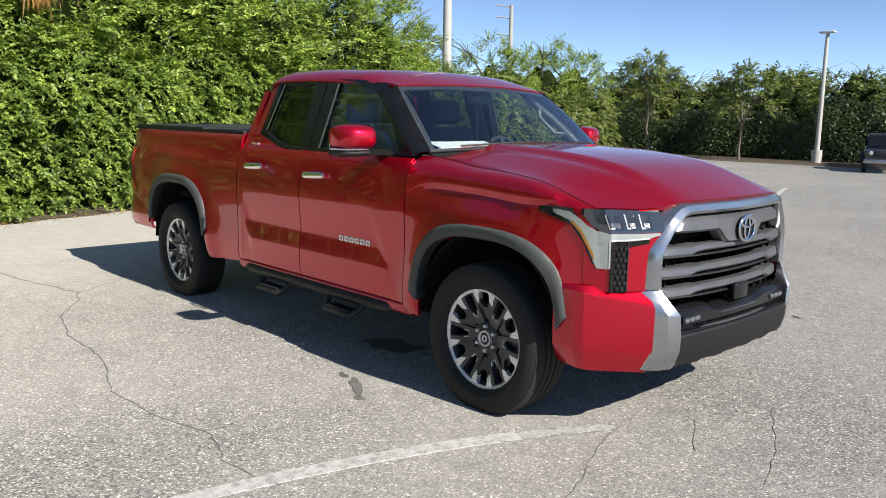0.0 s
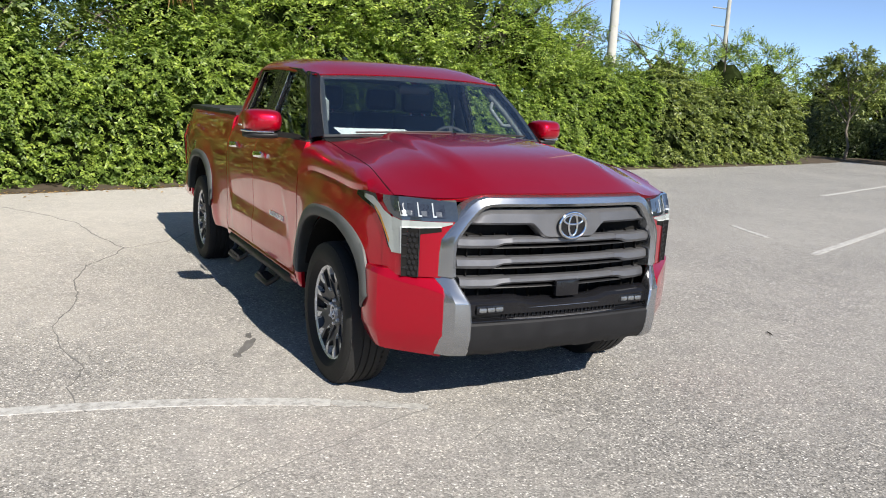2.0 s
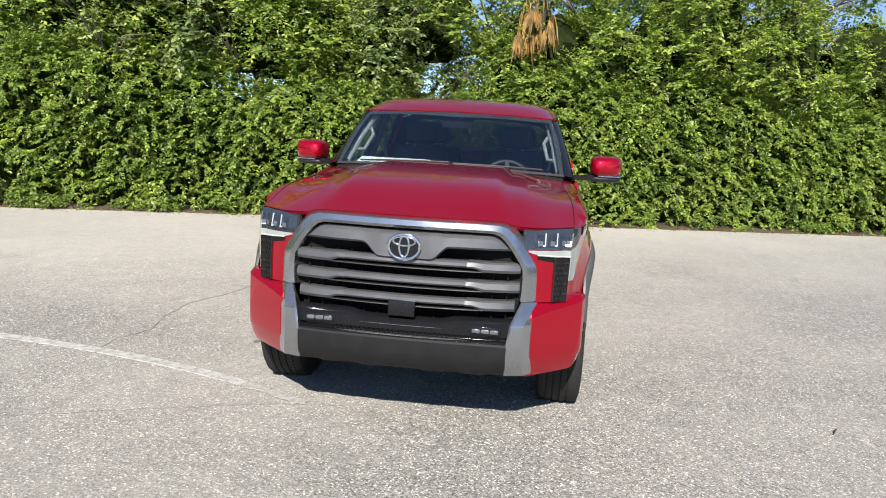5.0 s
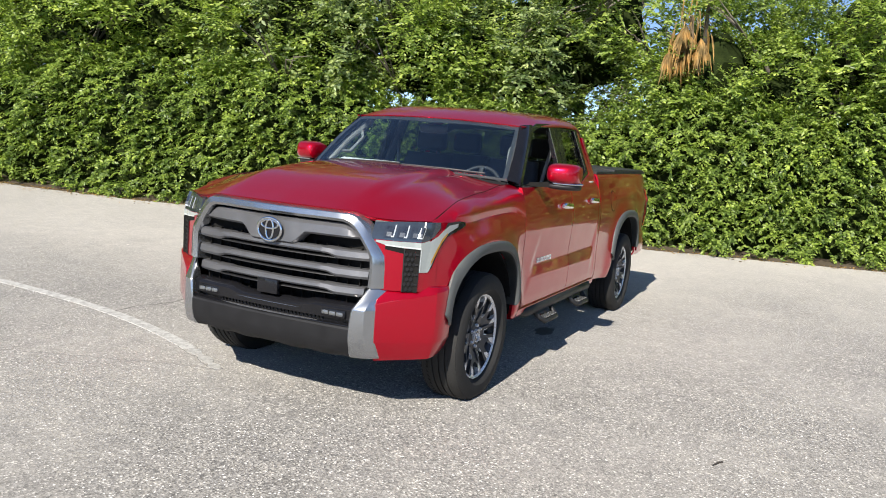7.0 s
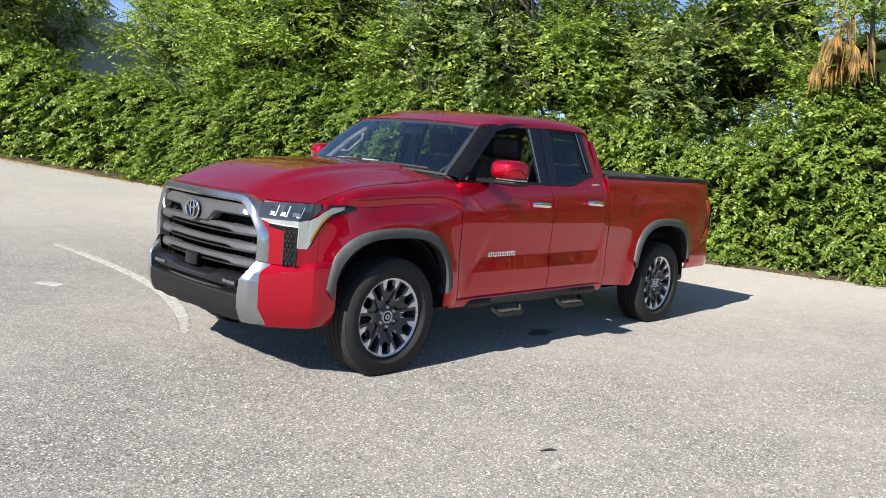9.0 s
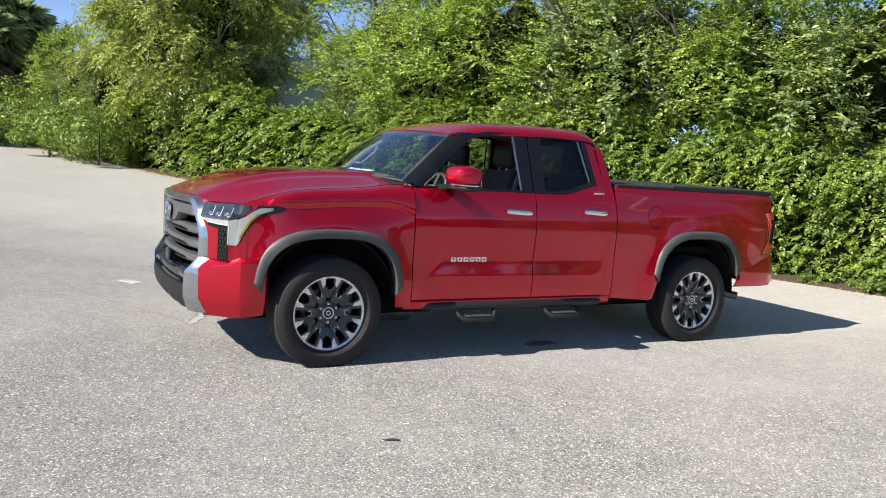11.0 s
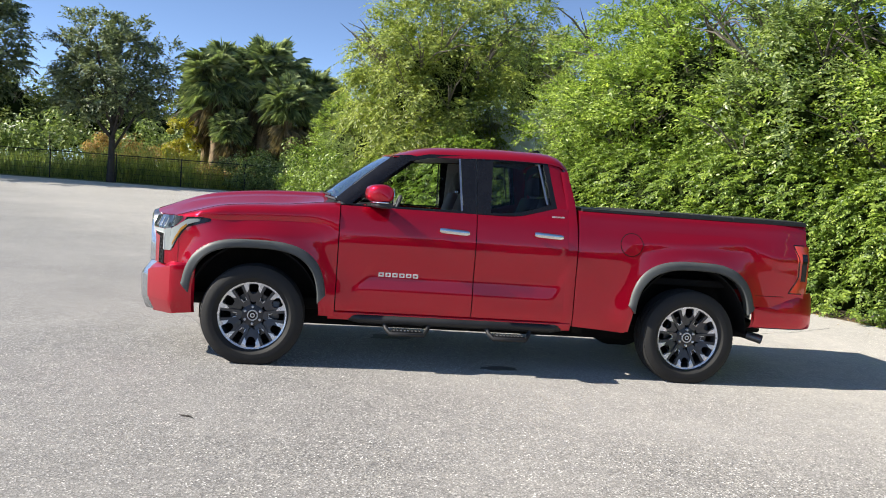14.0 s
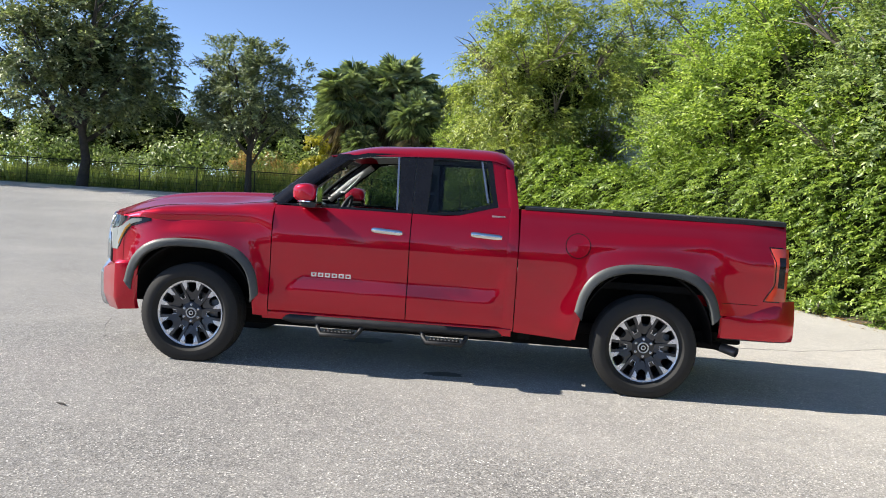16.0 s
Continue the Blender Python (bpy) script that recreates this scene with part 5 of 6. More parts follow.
        part("slot_rim", ring(rim_out, [(x, y + 0.0015, z) for x, y, z in i], (0, -0.006, 0), "slot_rim"), WHEELDARK, hub)
        part("spoke", ring(o, i, (0, -0.035, 0), "spoke"), SPOKE, hub, "dark grey forked spoke")
        for t in (-1, 1):
            web = []
            for f, bu, bv in ((0, 0.2600, 0.0), (14, 0.2588, 0.026), (27, 0.2555, 0.048), (40, 0.2475, 0.0805), (58, 0.224, 0.0712), (75, 0.200, 0.0604), (92, 0.176, 0.0500), (112, 0.153, 0.0397), (135, 0.132, 0.0302), (158, 0.112, 0.0215), (180, 0.100, 0.0)):
                f = math.radians(f)
                cf, sf = math.copysign(abs(math.cos(f)) ** 0.75, math.cos(f)), math.sin(f) ** 0.75
                eu, ev = 0.211 + 0.044 * cf, (0.036 + 0.009 * cf) * sf
                row = []
                for u, vv in ((bu, bv), (eu, ev)):
                    c2, s2 = math.cos(a + math.pi / 6), math.sin(a + math.pi / 6)
                    row.append((u * c2 - t * vv * s2, 0.060 + 0.034 * step(0.10, 0.235, u), u * s2 + t * vv * c2))
                web.append(row)
            part("spoke_facing", shell(web[:7], (0, -0.03, 0), "spoke_facing", 30), MACHINED, hub, "machined spoke facing")
            part("spoke_web", shell(web[6:], (0, -0.03, 0), "spoke_web", 30), SPOKE, hub)
            c = [put(0.120, t * 0.0165, 0.072), put(0.150, t * 0.0245, 0.0805), put(0.150, t * 0.0175, 0.0805), put(0.126, t * 0.0115, 0.072)]
            part("slot_edge", prism(c, (0, -0.012, 0), "slot_edge"), MACHINED, hub)
        e = [put(0.120, -0.0165, 0.0715), put(0.120, 0.0165, 0.0715), put(0.1255, 0.0165, 0.072), put(0.1255, -0.0165, 0.072)]
        part("slot_edge", prism(e, (0, -0.012, 0), "slot_edge"), MACHINED, hub)
        b = math.radians(60 * k)
        part("lug_nut", lathe([(0.002, 0.084), (0.008, 0.083), (0.0105, 0.077), (0.0105, 0.055)], 12, "lug_nut"), MACHINED, hub, "bright lug nut", pose(0.066 * math.cos(b + 0.52), 0, 0.066 * math.sin(b + 0.52)))
    return hub


for x in (WHEEL_F, WHEEL_R):
    make_wheel((x, 0.865, 0.393), 0)
    make_wheel((x, -0.865, 0.393), 180)

# cabin
dash_rows = []
for y in spread(-0.76, 0.76, 15):
    c = 0.03 * (y / 0.76) ** 2
    dash_rows.append([(-0.52 - c, y, 1.26), (-0.56 - c, y, 1.335), (-0.80 - c, y, 1.345), (-0.98 - c, y, 1.325), (-1.05, y, 1.26), (-1.06, y, 1.05), (-0.95, y, 0.85)])
part("dashboard", shell(dash_rows, (0.02, 0, -0.02), "dashboard"), DASH, truck, "dark dashboard")
part("dash_screen", box((0.02, 0.32, 0.17), (-1.03, 0.0, 1.33), 0.01, 2, pose(0, 0, 0, 0, 12, 0)), GLOSS, truck, "wide dash screen")
sheet = part("paper_sheet", shell([[(-0.60 - 0.21 * u, -0.68 + 0.52 * v, 1.380 + 0.044 * u + 0.004 * noise.noise((u * 3, v * 4, 0.2))) for v in spread(0, 1, 9)] for u in spread(0, 1, 4)], (0, 0, -0.001), "paper_sheet"), PAPER)
tagged(sheet, "white paper sheet lying on the dashboard", "paper")
wheel_m = pose(-1.10, 0.38, 1.265, 0, 66, 0)
part("dash_ledge", box((0.10, 0.36, 0.012), (-0.80, 0.0, 1.385), 0.004), TRIM_LIGHT, truck, "pale strip on the dashboard top")
sw = part("steering_wheel", mesh_of("steering_wheel", [(c.x, c.y, c.z) for i in range(36) for c in [Vector(((0.185 + 0.015 * math.cos(b)) * math.cos(2 * math.pi * i / 36), (0.185 + 0.015 * math.cos(b)) * math.sin(2 * math.pi * i / 36), 0.015 * math.sin(b))) for b in spread(0, 2 * math.pi, 9)[:-1]]],
    [(i * 8 + c, i * 8 + (c + 1) % 8, ((i + 1) % 36) * 8 + (c + 1) % 8, ((i + 1) % 36) * 8 + c) for i in range(36) for c in range(8)], 60), DASH, truck, "dark steering wheel", wheel_m)
part("wheel_hub", box((0.15, 0.12, 0.05), (0, 0, 0.02), 0.02), DASH, sw)
for a in (0, 90, 180):
    part("wheel_spoke", box((0.12, 0.035, 0.02), (0.12, 0, 0.01), 0.005, 2), DASH, sw, "", pose(0, 0, 0, 0, 0, a))


def seat(x, y, wide, name):
    st = part(name, box((0.52, wide, 0.16), (x + 0.05, y, 0.86), 0.05, 3), SEAT, truck, "dark leather seat")
    rows = []
    for t in spread(0, 1, 8):
        w = wide / 2 * (1 - 0.18 * t ** 2)
        xx = x - 0.20 - 0.20 * t
        zz = 0.88 + 0.62 * t
        rows.append([(xx + 0.075 * math.copysign(abs(math.cos(a)) ** 0.6, math.cos(a)), y + w * math.copysign(abs(math.sin(a)) ** 0.6, math.sin(a)), zz) for a in spread(0, 2 * math.pi, 21)[:-1]])
    part("backrest", loft(rows, "backrest"), SEAT, st)
    part("headrest", box((0.11, 0.28, 0.19), (x - 0.42, y, 1.615), 0.045, 3), SEAT, st)
    for k in (-0.06, 0.06):
        part("headrest_post", tube([(x - 0.40, y + k, 1.48), (x - 0.415, y + k, 1.56)], 0.007, 8), CHROME, st)


seat(-1.38, 0.40, 0.54, "front_seat")
seat(-1.38, -0.40, 0.54, "front_seat")
seat(-2.15, 0.40, 0.62, "rear_seat")
seat(-2.15, -0.40, 0.62, "rear_seat")
part("centre_console", box((0.75, 0.26, 0.26), (-1.40, 0, 0.88), 0.03), DASH, truck)
liner_rows = [[(x, y, roof_z(min(abs(y), 0.66)) - 0.05 + (roof_run(x) - 1.915)) for y in spread(-0.66, 0.66, 11)] for x in spread(-1.24, -2.5, 8)]
part("headliner", shell(liner_rows, (0, 0, -0.015), "headliner"), TRIM_LIGHT, truck, "pale grey headliner")
part("cabin_back", box((0.04, 1.4, 0.55), (-2.56, 0, 1.12), 0.01), SEAT, truck)
part("rear_view_mirror", box((0.03, 0.24, 0.07), (-1.02, 0, 1.70), 0.015), GLOSS, truck, "rear-view mirror")
for s in (1, -1):
    part("pillar_trim", tube([(-0.74, s * 0.785, 1.385), (-0.95, s * 0.735, 1.57), (-1.18, s * 0.675, 1.735)], 0.032, 10), TRIM_LIGHT, truck, "pale grey pillar trim")
    part("grab_handle", tube([(-0.86, s * 0.735, 1.47), (-0.91, s * 0.69, 1.47), (-1.03, s * 0.65, 1.585), (-1.06, s * 0.68, 1.635)], 0.014, 8), TRIM_LIGHT, truck, "pale grey grab handle")
    part("belt_pillar_trim", box((0.14, 0.03, 0.50), (-1.785, s * 0.775, 1.56), 0.012, 2, pose(0, 0, 0, s * 19, 0, 0)), TRIM_LIGHT, truck, "pale grey belt pillar trim")
    part("seat_belt", tube([(-1.80, s * 0.745, 1.72), (-1.74, s * 0.70, 1.45), (-1.66, s * 0.66, 1.1)], 0.016, 6), TRIM_LIGHT, truck, "grey seat belt")
    part("door_trim", box((1.80, 0.05, 0.72), (-1.66, s * 0.865, 0.94), 0.02), DASH, truck)


# ---- planting ----
def unit(v):
    return v / (np.linalg.norm(v, axis=-1, keepdims=True) + 1e-9)


def leaf_mesh(name, a, d, nv, ln, long):
    """Folded leaves in one mesh: from the stalks a along d, facing nv, of lengths ln."""
    n = len(a)
    nv = unit(nv - d * (nv * d).sum(1)[:, None])
    w = np.cross(nv, d)
    ln = ln[:, None]
    hw = ln / long / 2
    tip = a + d * ln - nv * ln * 0.12
    mid = a + d * ln * 0.45 + nv * hw * 0.35
    v = np.stack([a, mid + w * hw, tip, mid - w * hw], 1).reshape(-1, 3)
    base_i = np.arange(n) * 4
    f = np.stack([base_i, base_i + 1, base_i + 2, base_i, base_i + 2, base_i + 3], 1).reshape(-1)
    me = bpy.data.meshes.new(name)
    me.vertices.add(len(v))
    me.vertices.foreach_set("co", v.astype(np.float32).ravel())
    me.loops.add(len(f))
    me.loops.foreach_set("vertex_index", f.astype(np.int32))
    me.polygons.add(n * 2)
    me.polygons.foreach_set("loop_start", np.arange(0, n * 6, 3, dtype=np.int32))
    me.update(calc_edges=True)
    me.validate()
    return me


def leaves(name, pts, nrm, size, rng, long=1.7, droop=0.0, up=0.35, wild=0.9):
    """One mesh of small folded leaves at the given places."""
    n = len(pts)
    nv = unit(nrm + np.array([0, 0, up]) + rng.normal(0, wild * 0.5, (n, 3)))
    d = rng.normal(0, 1, (n, 3)) + np.array([0, 0, -droop])
    d = unit(d - nv * (d * nv).sum(1)[:, None])
    ln = size * rng.uniform(0.6, 1.35, n)
    return leaf_mesh(name, pts - d * ln[:, None] * 0.5, d, nv, ln, long)


def sprays(name, starts, dirs, length, per, size, rng, long=2.0, sag=0.4, flat=0.8, fan=0.9, floor=-9.0):
    """Leafy twigs that arch out and droop, with leaves in two rows along each."""
    n = len(starts)
    up = np.array([0, 0, 1.0])
    d = unit(dirs)
    run = length * rng.uniform(0.55, 1.3, n)
    side = unit(np.cross(d, up) + rng.normal(0, 0.25, (n, 3)))
    s = (np.arange(per)[None] + rng.random((n, per))) / per
    sign = np.where(np.arange(per) % 2 == 0, 1.0, -1.0)
    p = starts[:, None] + d[:, None] * (run[:, None] * s)[..., None] - up * (sag * run[:, None] * s ** 2)[..., None]
    along = d[:, None] - up * (2 * sag * s)[..., None]
    ld = side[:, None] * sign[None, :, None] * fan + along * (0.3 + 0.7 * s)[..., None] + rng.normal(0, 0.26, (n, per, 3))
    nv = up * flat + d[:, None] * 0.6 + rng.normal(0, 0.32, (n, per, 3))
    ln = size * rng.uniform(0.8, 1.2, n)[:, None] * rng.uniform(0.7, 1.25, (n, per)) * (1.1 - 0.4 * s)
    p[..., 2] = np.maximum(p[..., 2], floor)
    return leaf_mesh(name, p.reshape(-1, 3), unit(ld).reshape(-1, 3), nv.reshape(-1, 3), ln.ravel(), long)


def lumps(p, scale, seed):
    """Smooth value noise at many places, from a few summed waves."""
    rng = np.random.default_rng(seed)
    out = np.zeros(len(p))
    for i in range(9):
        k = rng.normal(0, 1, 3)
        k *= scale * rng.uniform(0.6, 2.2) / np.linalg.norm(k)
        out += np.sin(p @ k + rng.uniform(0, 6.28)) / (1 + 0.35 * i)
    return out / 3.0


def hedge_height(y):
    return 2.45 + 0.28 * math.sin(y * 0.55) + 0.2 * math.sin(y * 1.7 + 1) + 0.12 * math.sin(y * 4.3)


hy = np.array([p[1] for p in HEDGE][::-1])
hx = np.array([p[0] for p in HEDGE][::-1])


def hedge_piece(y0, y1, count, per, seed, size=0.085):
    """Leafy twigs that arch out from the hedge's face and top, with dark gaps between."""
    rng = np.random.default_rng(seed)
    y = rng.uniform(y0, y1, count)
    t = rng.random(count) ** 0.9
    top = rng.random(count) < 0.2
    hh = np.array([hedge_height(q) for q in y])
    z = hh * t
    fx = np.interp(y, hy, hx)
    q = np.stack([np.zeros(count), y, z], 1)
    lump = lumps(q, 1.7, 2) * 0.26 + lumps(q * np.array([1, 1, 1.8]), 5.5, 3) * 0.22
    x = fx + lump - 0.10 - rng.exponential(0.15, count) - 0.55 * np.clip((t - 0.72) / 0.28, 0, 1) ** 2 + 0.24 * np.clip((0.22 - t) / 0.22, 0, 1)
    out = np.stack([np.ones(count), rng.normal(0, 0.75, count), rng.normal(0.35, 0.4, count)], 1)
    x[top] = fx[top] - 0.3 - 1.1 * rng.random(top.sum())
    z[top] = hh[top] * (0.93 + 0.14 * rng.random(top.sum()) ** 2) + lump[top] * 0.7
    out[top] = np.stack([0.5 + 0 * x[top], rng.normal(0, 0.5, top.sum()), 0.9 + 0 * x[top]], 1)
    ground_z = np.array([rise(0, k) for k in y])
    c = np.stack([x, y, z + 0.04 + ground_z], 1)
    return sprays("hedge_leaves", c, out, 0.34, per, size, rng, 1.8, 0.5, 0.75, 0.85, float(ground_z.min()) + 0.03)


cuts = [-31, -21, -14, -8, -3, 2, 7.5, 14, 19, 23.5]
for i, (a, b) in enumerate(zip(cuts, cuts[1:])):
    near = -15 < a < 9
    hedge = thing("hedge", "dense clipped hedge of glossy yellow-green leaves along the lot edge", "hedge", "hedge along the lot edge")
    part("leaves", hedge_piece(a, b, int((b - a) * (430 if near else 180)), 18 if near else 14, 40 + i, 0.079 if near else 0.12), LEAF_HEDGE if a < 13 else LEAF_FAR, hedge)["kind"] = "stuff"
    # solid dark sheet behind the leaves, so the gaps look shaded
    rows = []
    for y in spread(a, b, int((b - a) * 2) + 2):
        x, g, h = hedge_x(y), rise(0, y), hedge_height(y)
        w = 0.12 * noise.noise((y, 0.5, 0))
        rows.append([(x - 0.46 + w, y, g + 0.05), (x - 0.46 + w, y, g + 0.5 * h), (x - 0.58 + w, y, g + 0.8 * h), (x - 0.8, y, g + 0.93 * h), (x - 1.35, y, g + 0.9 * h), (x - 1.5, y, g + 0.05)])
    part("shade_core", shell(rows, (-0.02, 0, -0.02), "shade_core"), INNER_SHADE, hedge, "near-black sheet standing for the shade inside the hedge")


def crown_points(centre, radii, clumps, per, rng, clump_r=0.55, hollow=0.45):
    """Places on many overlapping leaf clumps that fill a crown."""
    pts, nrm = [], []
    for _ in range(clumps):
        while True:
            q = rng.uniform(-1, 1, 3)
            if hollow < np.linalg.norm(q) < 1:
                break
        c = centre + q * radii
        r = clump_r * rng.uniform(0.6, 1.3)
        n = max(8, int(per * rng.uniform(0.6, 1.3)))
        u = rng.normal(0, 1, (n, 3))
        u /= np.linalg.norm(u, axis=1)[:, None]
        s = r * rng.random(n) ** 0.4
        pts.append(c + u * s[:, None] * np.array([1.15, 1.15, 0.75]))
        nrm.append(u * 0.7 + q * 0.6)
    return np.concatenate(pts), np.concatenate(nrm)


def limbs(height, spread_r, rng, base_r, forks=6, bare=0.25, lean=(0, 0)):
    """Trunk and limbs as tapered tubes in one mesh."""
    verts, faces = [], []

    def add(path, radii, sides=8):
        me = tube(path, radii, sides)
        o = len(verts)
        verts.extend([tuple(vv.co) for vv in me.vertices])
        faces.extend([tuple(o + q for q in p.vertices) for p in me.polygons])
        bpy.data.meshes.remove(me)
    trunk = []
    for i in range(6):
        t = i / 5
        trunk.append(Vector((lean[0] * t + 0.06 * rng.normal(), lean[1] * t + 0.06 * rng.normal(), height * 0.62 * t)))
    trunk[0] = Vector((0, 0, -0.1))
    add(trunk, [base_r * (1.25 if i == 0 else 1 - 0.11 * i) for i in range(6)])
    for k in range(forks):
        a = 2 * math.pi * k / forks + rng.uniform(-0.4, 0.4)
        t0 = bare + (0.9 - bare) * rng.random()
        j = min(int(t0 * 5), 4)
        p0 = trunk[j].lerp(trunk[j + 1], t0 * 5 - j)
        reach = spread_r * rng.uniform(0.55, 0.95)
        p3 = p0 + Vector((math.cos(a) * reach, math.sin(a) * reach, height * rng.uniform(0.18, 0.42)))
        p1 = p0.lerp(p3, 0.35) + Vector((0, 0, 0.12 * height * rng.uniform(-0.3, 0.5)))
        p2 = p0.lerp(p3, 0.7) + Vector((0, 0, 0.08 * height * rng.uniform(0, 0.8)))
        r0 = base_r * rng.uniform(0.35, 0.55)
        add([p0, p1, p2, p3], [r0, r0 * 0.75, r0 * 0.45, r0 * 0.12], 6)
        for _ in range(3):
            b = a + rng.uniform(-1.2, 1.2)
            e = p2 + Vector((math.cos(b), math.sin(b), rng.uniform(0.0, 0.9))) * reach * 0.5
            add([p2.lerp(p1, rng.random() * 0.6), p2.lerp(e, 0.5) + Vector((0, 0, 0.1)), e], [r0 * 0.4, r0 * 0.25, r0 * 0.06], 5)
    return mesh_of("trunk", verts, faces, 60)


def tree(name, seed, height, radius, mat, label, boughs=64, twigs=15, per=14, leaf=0.13, bark=BARK, bare=0.25, bough_r=0.5, long=2.0, hollow=0.45, low=0.25, trunk_r=None, sag=0.4, hang=0.0, category="tree", group="", core=0.0, forks=9):
    """A tapered trunk with limbs and boughs of leafy twigs round them."""
    rng = np.random.default_rng(seed)
    tr = thing(name, label, category, group)
    part("trunk", limbs(height, radius, rng, trunk_r or 0.02 * height, forks, bare), bark, tr)
    mid, tall = height * (low + 1) / 2, height * (1 - low) / 2
    q = unit(rng.normal(0, 1, (boughs * 3, 3)))
    q = q[q[:, 2] > -0.8][:boughs] * (hollow + (1 - hollow) * rng.random(boughs) ** 0.6)[:, None]
    q *= (1 + 0.16 * lumps(q, 3.0, seed))[:, None]
    c = np.array([0, 0, mid]) + q * np.array([radius, radius, tall]) * 0.9
    c, q = np.repeat(c, twigs, 0), np.repeat(q, twigs, 0)
    w = unit(rng.normal(0, 1, c.shape)) * (0.25 + 0.75 * rng.random(len(c)))[:, None]
    start = c + w * bough_r * 0.5 * np.array([1, 1, 0.8])
    way = w * 0.9 + q * np.array([0.7, 0.7, 0.4]) + np.array([0, 0, 0.35 - hang]) + rng.normal(0, 0.3, c.shape)
    crown = part("crown", sprays("crown", start, way, bough_r * 1.15, per, leaf, rng, long, sag, 0.7, 0.85, 0.1), mat, tr)
    crown["kind"] = "stuff"
    # solid dark lump that stands for the shade within the crown
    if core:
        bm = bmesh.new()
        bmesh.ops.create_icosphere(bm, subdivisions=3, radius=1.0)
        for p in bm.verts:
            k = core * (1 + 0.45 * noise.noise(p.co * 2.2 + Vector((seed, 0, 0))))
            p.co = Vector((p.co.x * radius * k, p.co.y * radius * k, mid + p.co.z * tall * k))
        part("shade_core", bm, INNER_SHADE, tr, "near-black lump standing for the shade inside the crown")
    return tr


def plant(src, x, y, turn, scale, z=0.0):
    c = copy_thing(src, pose(x, y, rise(x, y) + z, 0, 0, turn))
    c.scale = (scale, scale, scale * (0.94 + 0.12 * ((turn * 7) % 10) / 10))
    return c


T1 = tree("broadleaf_tree", 1, 7.2, 2.6, LEAF_BRIGHT, "bushy bright green broadleaf tree behind the hedge", 82, 18, 13, 0.118, low=0.10, bough_r=0.52, long=1.9, hollow=0.55, sag=0.15, core=0.40, group="trees behind the hedge")
T2 = tree("broadleaf_tree", 2, 6.6, 2.4, LEAF_DEEP, "grey-green broadleaf tree behind the hedge", 84, 17, 13, 0.112, low=0.13, bough_r=0.5, long=1.9, hollow=0.5, sag=0.15, core=0.38, group="trees behind the hedge")
T3 = tree("willowy_tree", 3, 8.6, 2.7, LEAF_WILLOW, "tall airy tree with drooping olive-green foliage", 115, 18, 13, 0.16, low=0.12, bough_r=0.62, long=2.9, hollow=0.3, sag=0.5, hang=0.35, trunk_r=0.2, core=0.28, group="trees behind the hedge")
T1.matrix_basis, T2.matrix_basis, T3.matrix_basis = pose(-13.6, 3.4, 0, 0, 0, 20), pose(-9.7, -7.4, 0.0, 0, 0, 70), pose(-3.1, -21.6, 0.5, 0, 0, 10)
for src, x, y, a, k in [(T1, -15.2, 7.6, 100, 0.92), (T1, -12.4, 0.2, 200, 0.85), (T1, -16.6, 11.6, 300, 0.80), (T2, -11.6, -3.2, 160, 0.98), (T1, -11.0, -5.4, 250, 1.0),
                        (T1, -9.4, -10.9, 30, 1.1), (T1, -8.2, -12.4, 140, 0.95), (T2, -8.4, -15.2, 210, 0.9), (T1, -9.4, -13.9, 80, 1.15), (T3, -4.3, -21.2, 150, 1.1), (T1, -8.9, -17.4, 240, 1.1), (T3, -3.4, -24.6, 250, 1.1), (T3, -9.6, -34.0, 60, 1.5), (T2, -1.7, -25.2, 15, 0.62), (T2, -1.0, -28.0, 115, 0.64), (T1, -3.4, -26.4, 10, 0.9),
                        (T2, -14.8, 1.2, 310, 1.0), (T1, -13.4, -2.6, 45, 1.1), (T2, -17.0, 6.2, 75, 0.95), (T1, -1.2, -30.5, 60, 0.8), (T2, -18.4, 14.6, 190, 0.75), (T1, -10.8, -8.6, 270, 1.2), (T1, -13.7, 5.2, 15, 0.85), (T1, -15.0, 9.4, 222, 0.8), (T1, -12.6, 1.9, 133, 0.75), (T1, -11.3, -4.2, 333, 0.85), (T1, -10.0, -8.4, 123, 0.85), (T1, -17.5, 17.2, 99, 0.66), (T1, -19.6, 22.4, 145, 0.70), (T1, -20.8, 26.0, 45, 0.72)]:
    plant(src, x, y, a, k)

# trees beyond the far edge of the lot
T4 = tree("small_tree", 4, 5.8, 2.0, LEAF_FAR, "small olive-green tree with a bare pale trunk at the lot edge", 64, 11, 12, 0.15, low=0.36, bare=0.45, bough_r=0.48, hollow=0.3, trunk_r=0.075, group="trees at the far lot edge")
T4.matrix_basis = pose(-18.2, 28.4, 0, 0, 0, 0)
T4.scale = (0.84, 0.84, 0.84)
for x, y, a, k in [(-13.7, 28.5, 120, 0.77), (-4.5, 29.0, 60, 0.80), (1.5, 28.8, 200, 0.76), (8.0, 28.9, 20, 0.84), (15, 28.8, 150, 0.80), (22, 29, 100, 0.84)]:
    plant(T4, x, y, a, k)
T5 = tree("broadleaf_tree", 5, 5.9, 2.9, LEAF_FAR, "dense olive-green tree behind the far lot edge", 70, 8, 10, 0.24, low=0.05, bough_r=0.72, core=0.55, group="trees at the far lot edge")
T5.matrix_basis = pose(-22.5, 33.2, 0, 0, 0, 0)
T5.scale = (0.78, 0.78, 0.78)
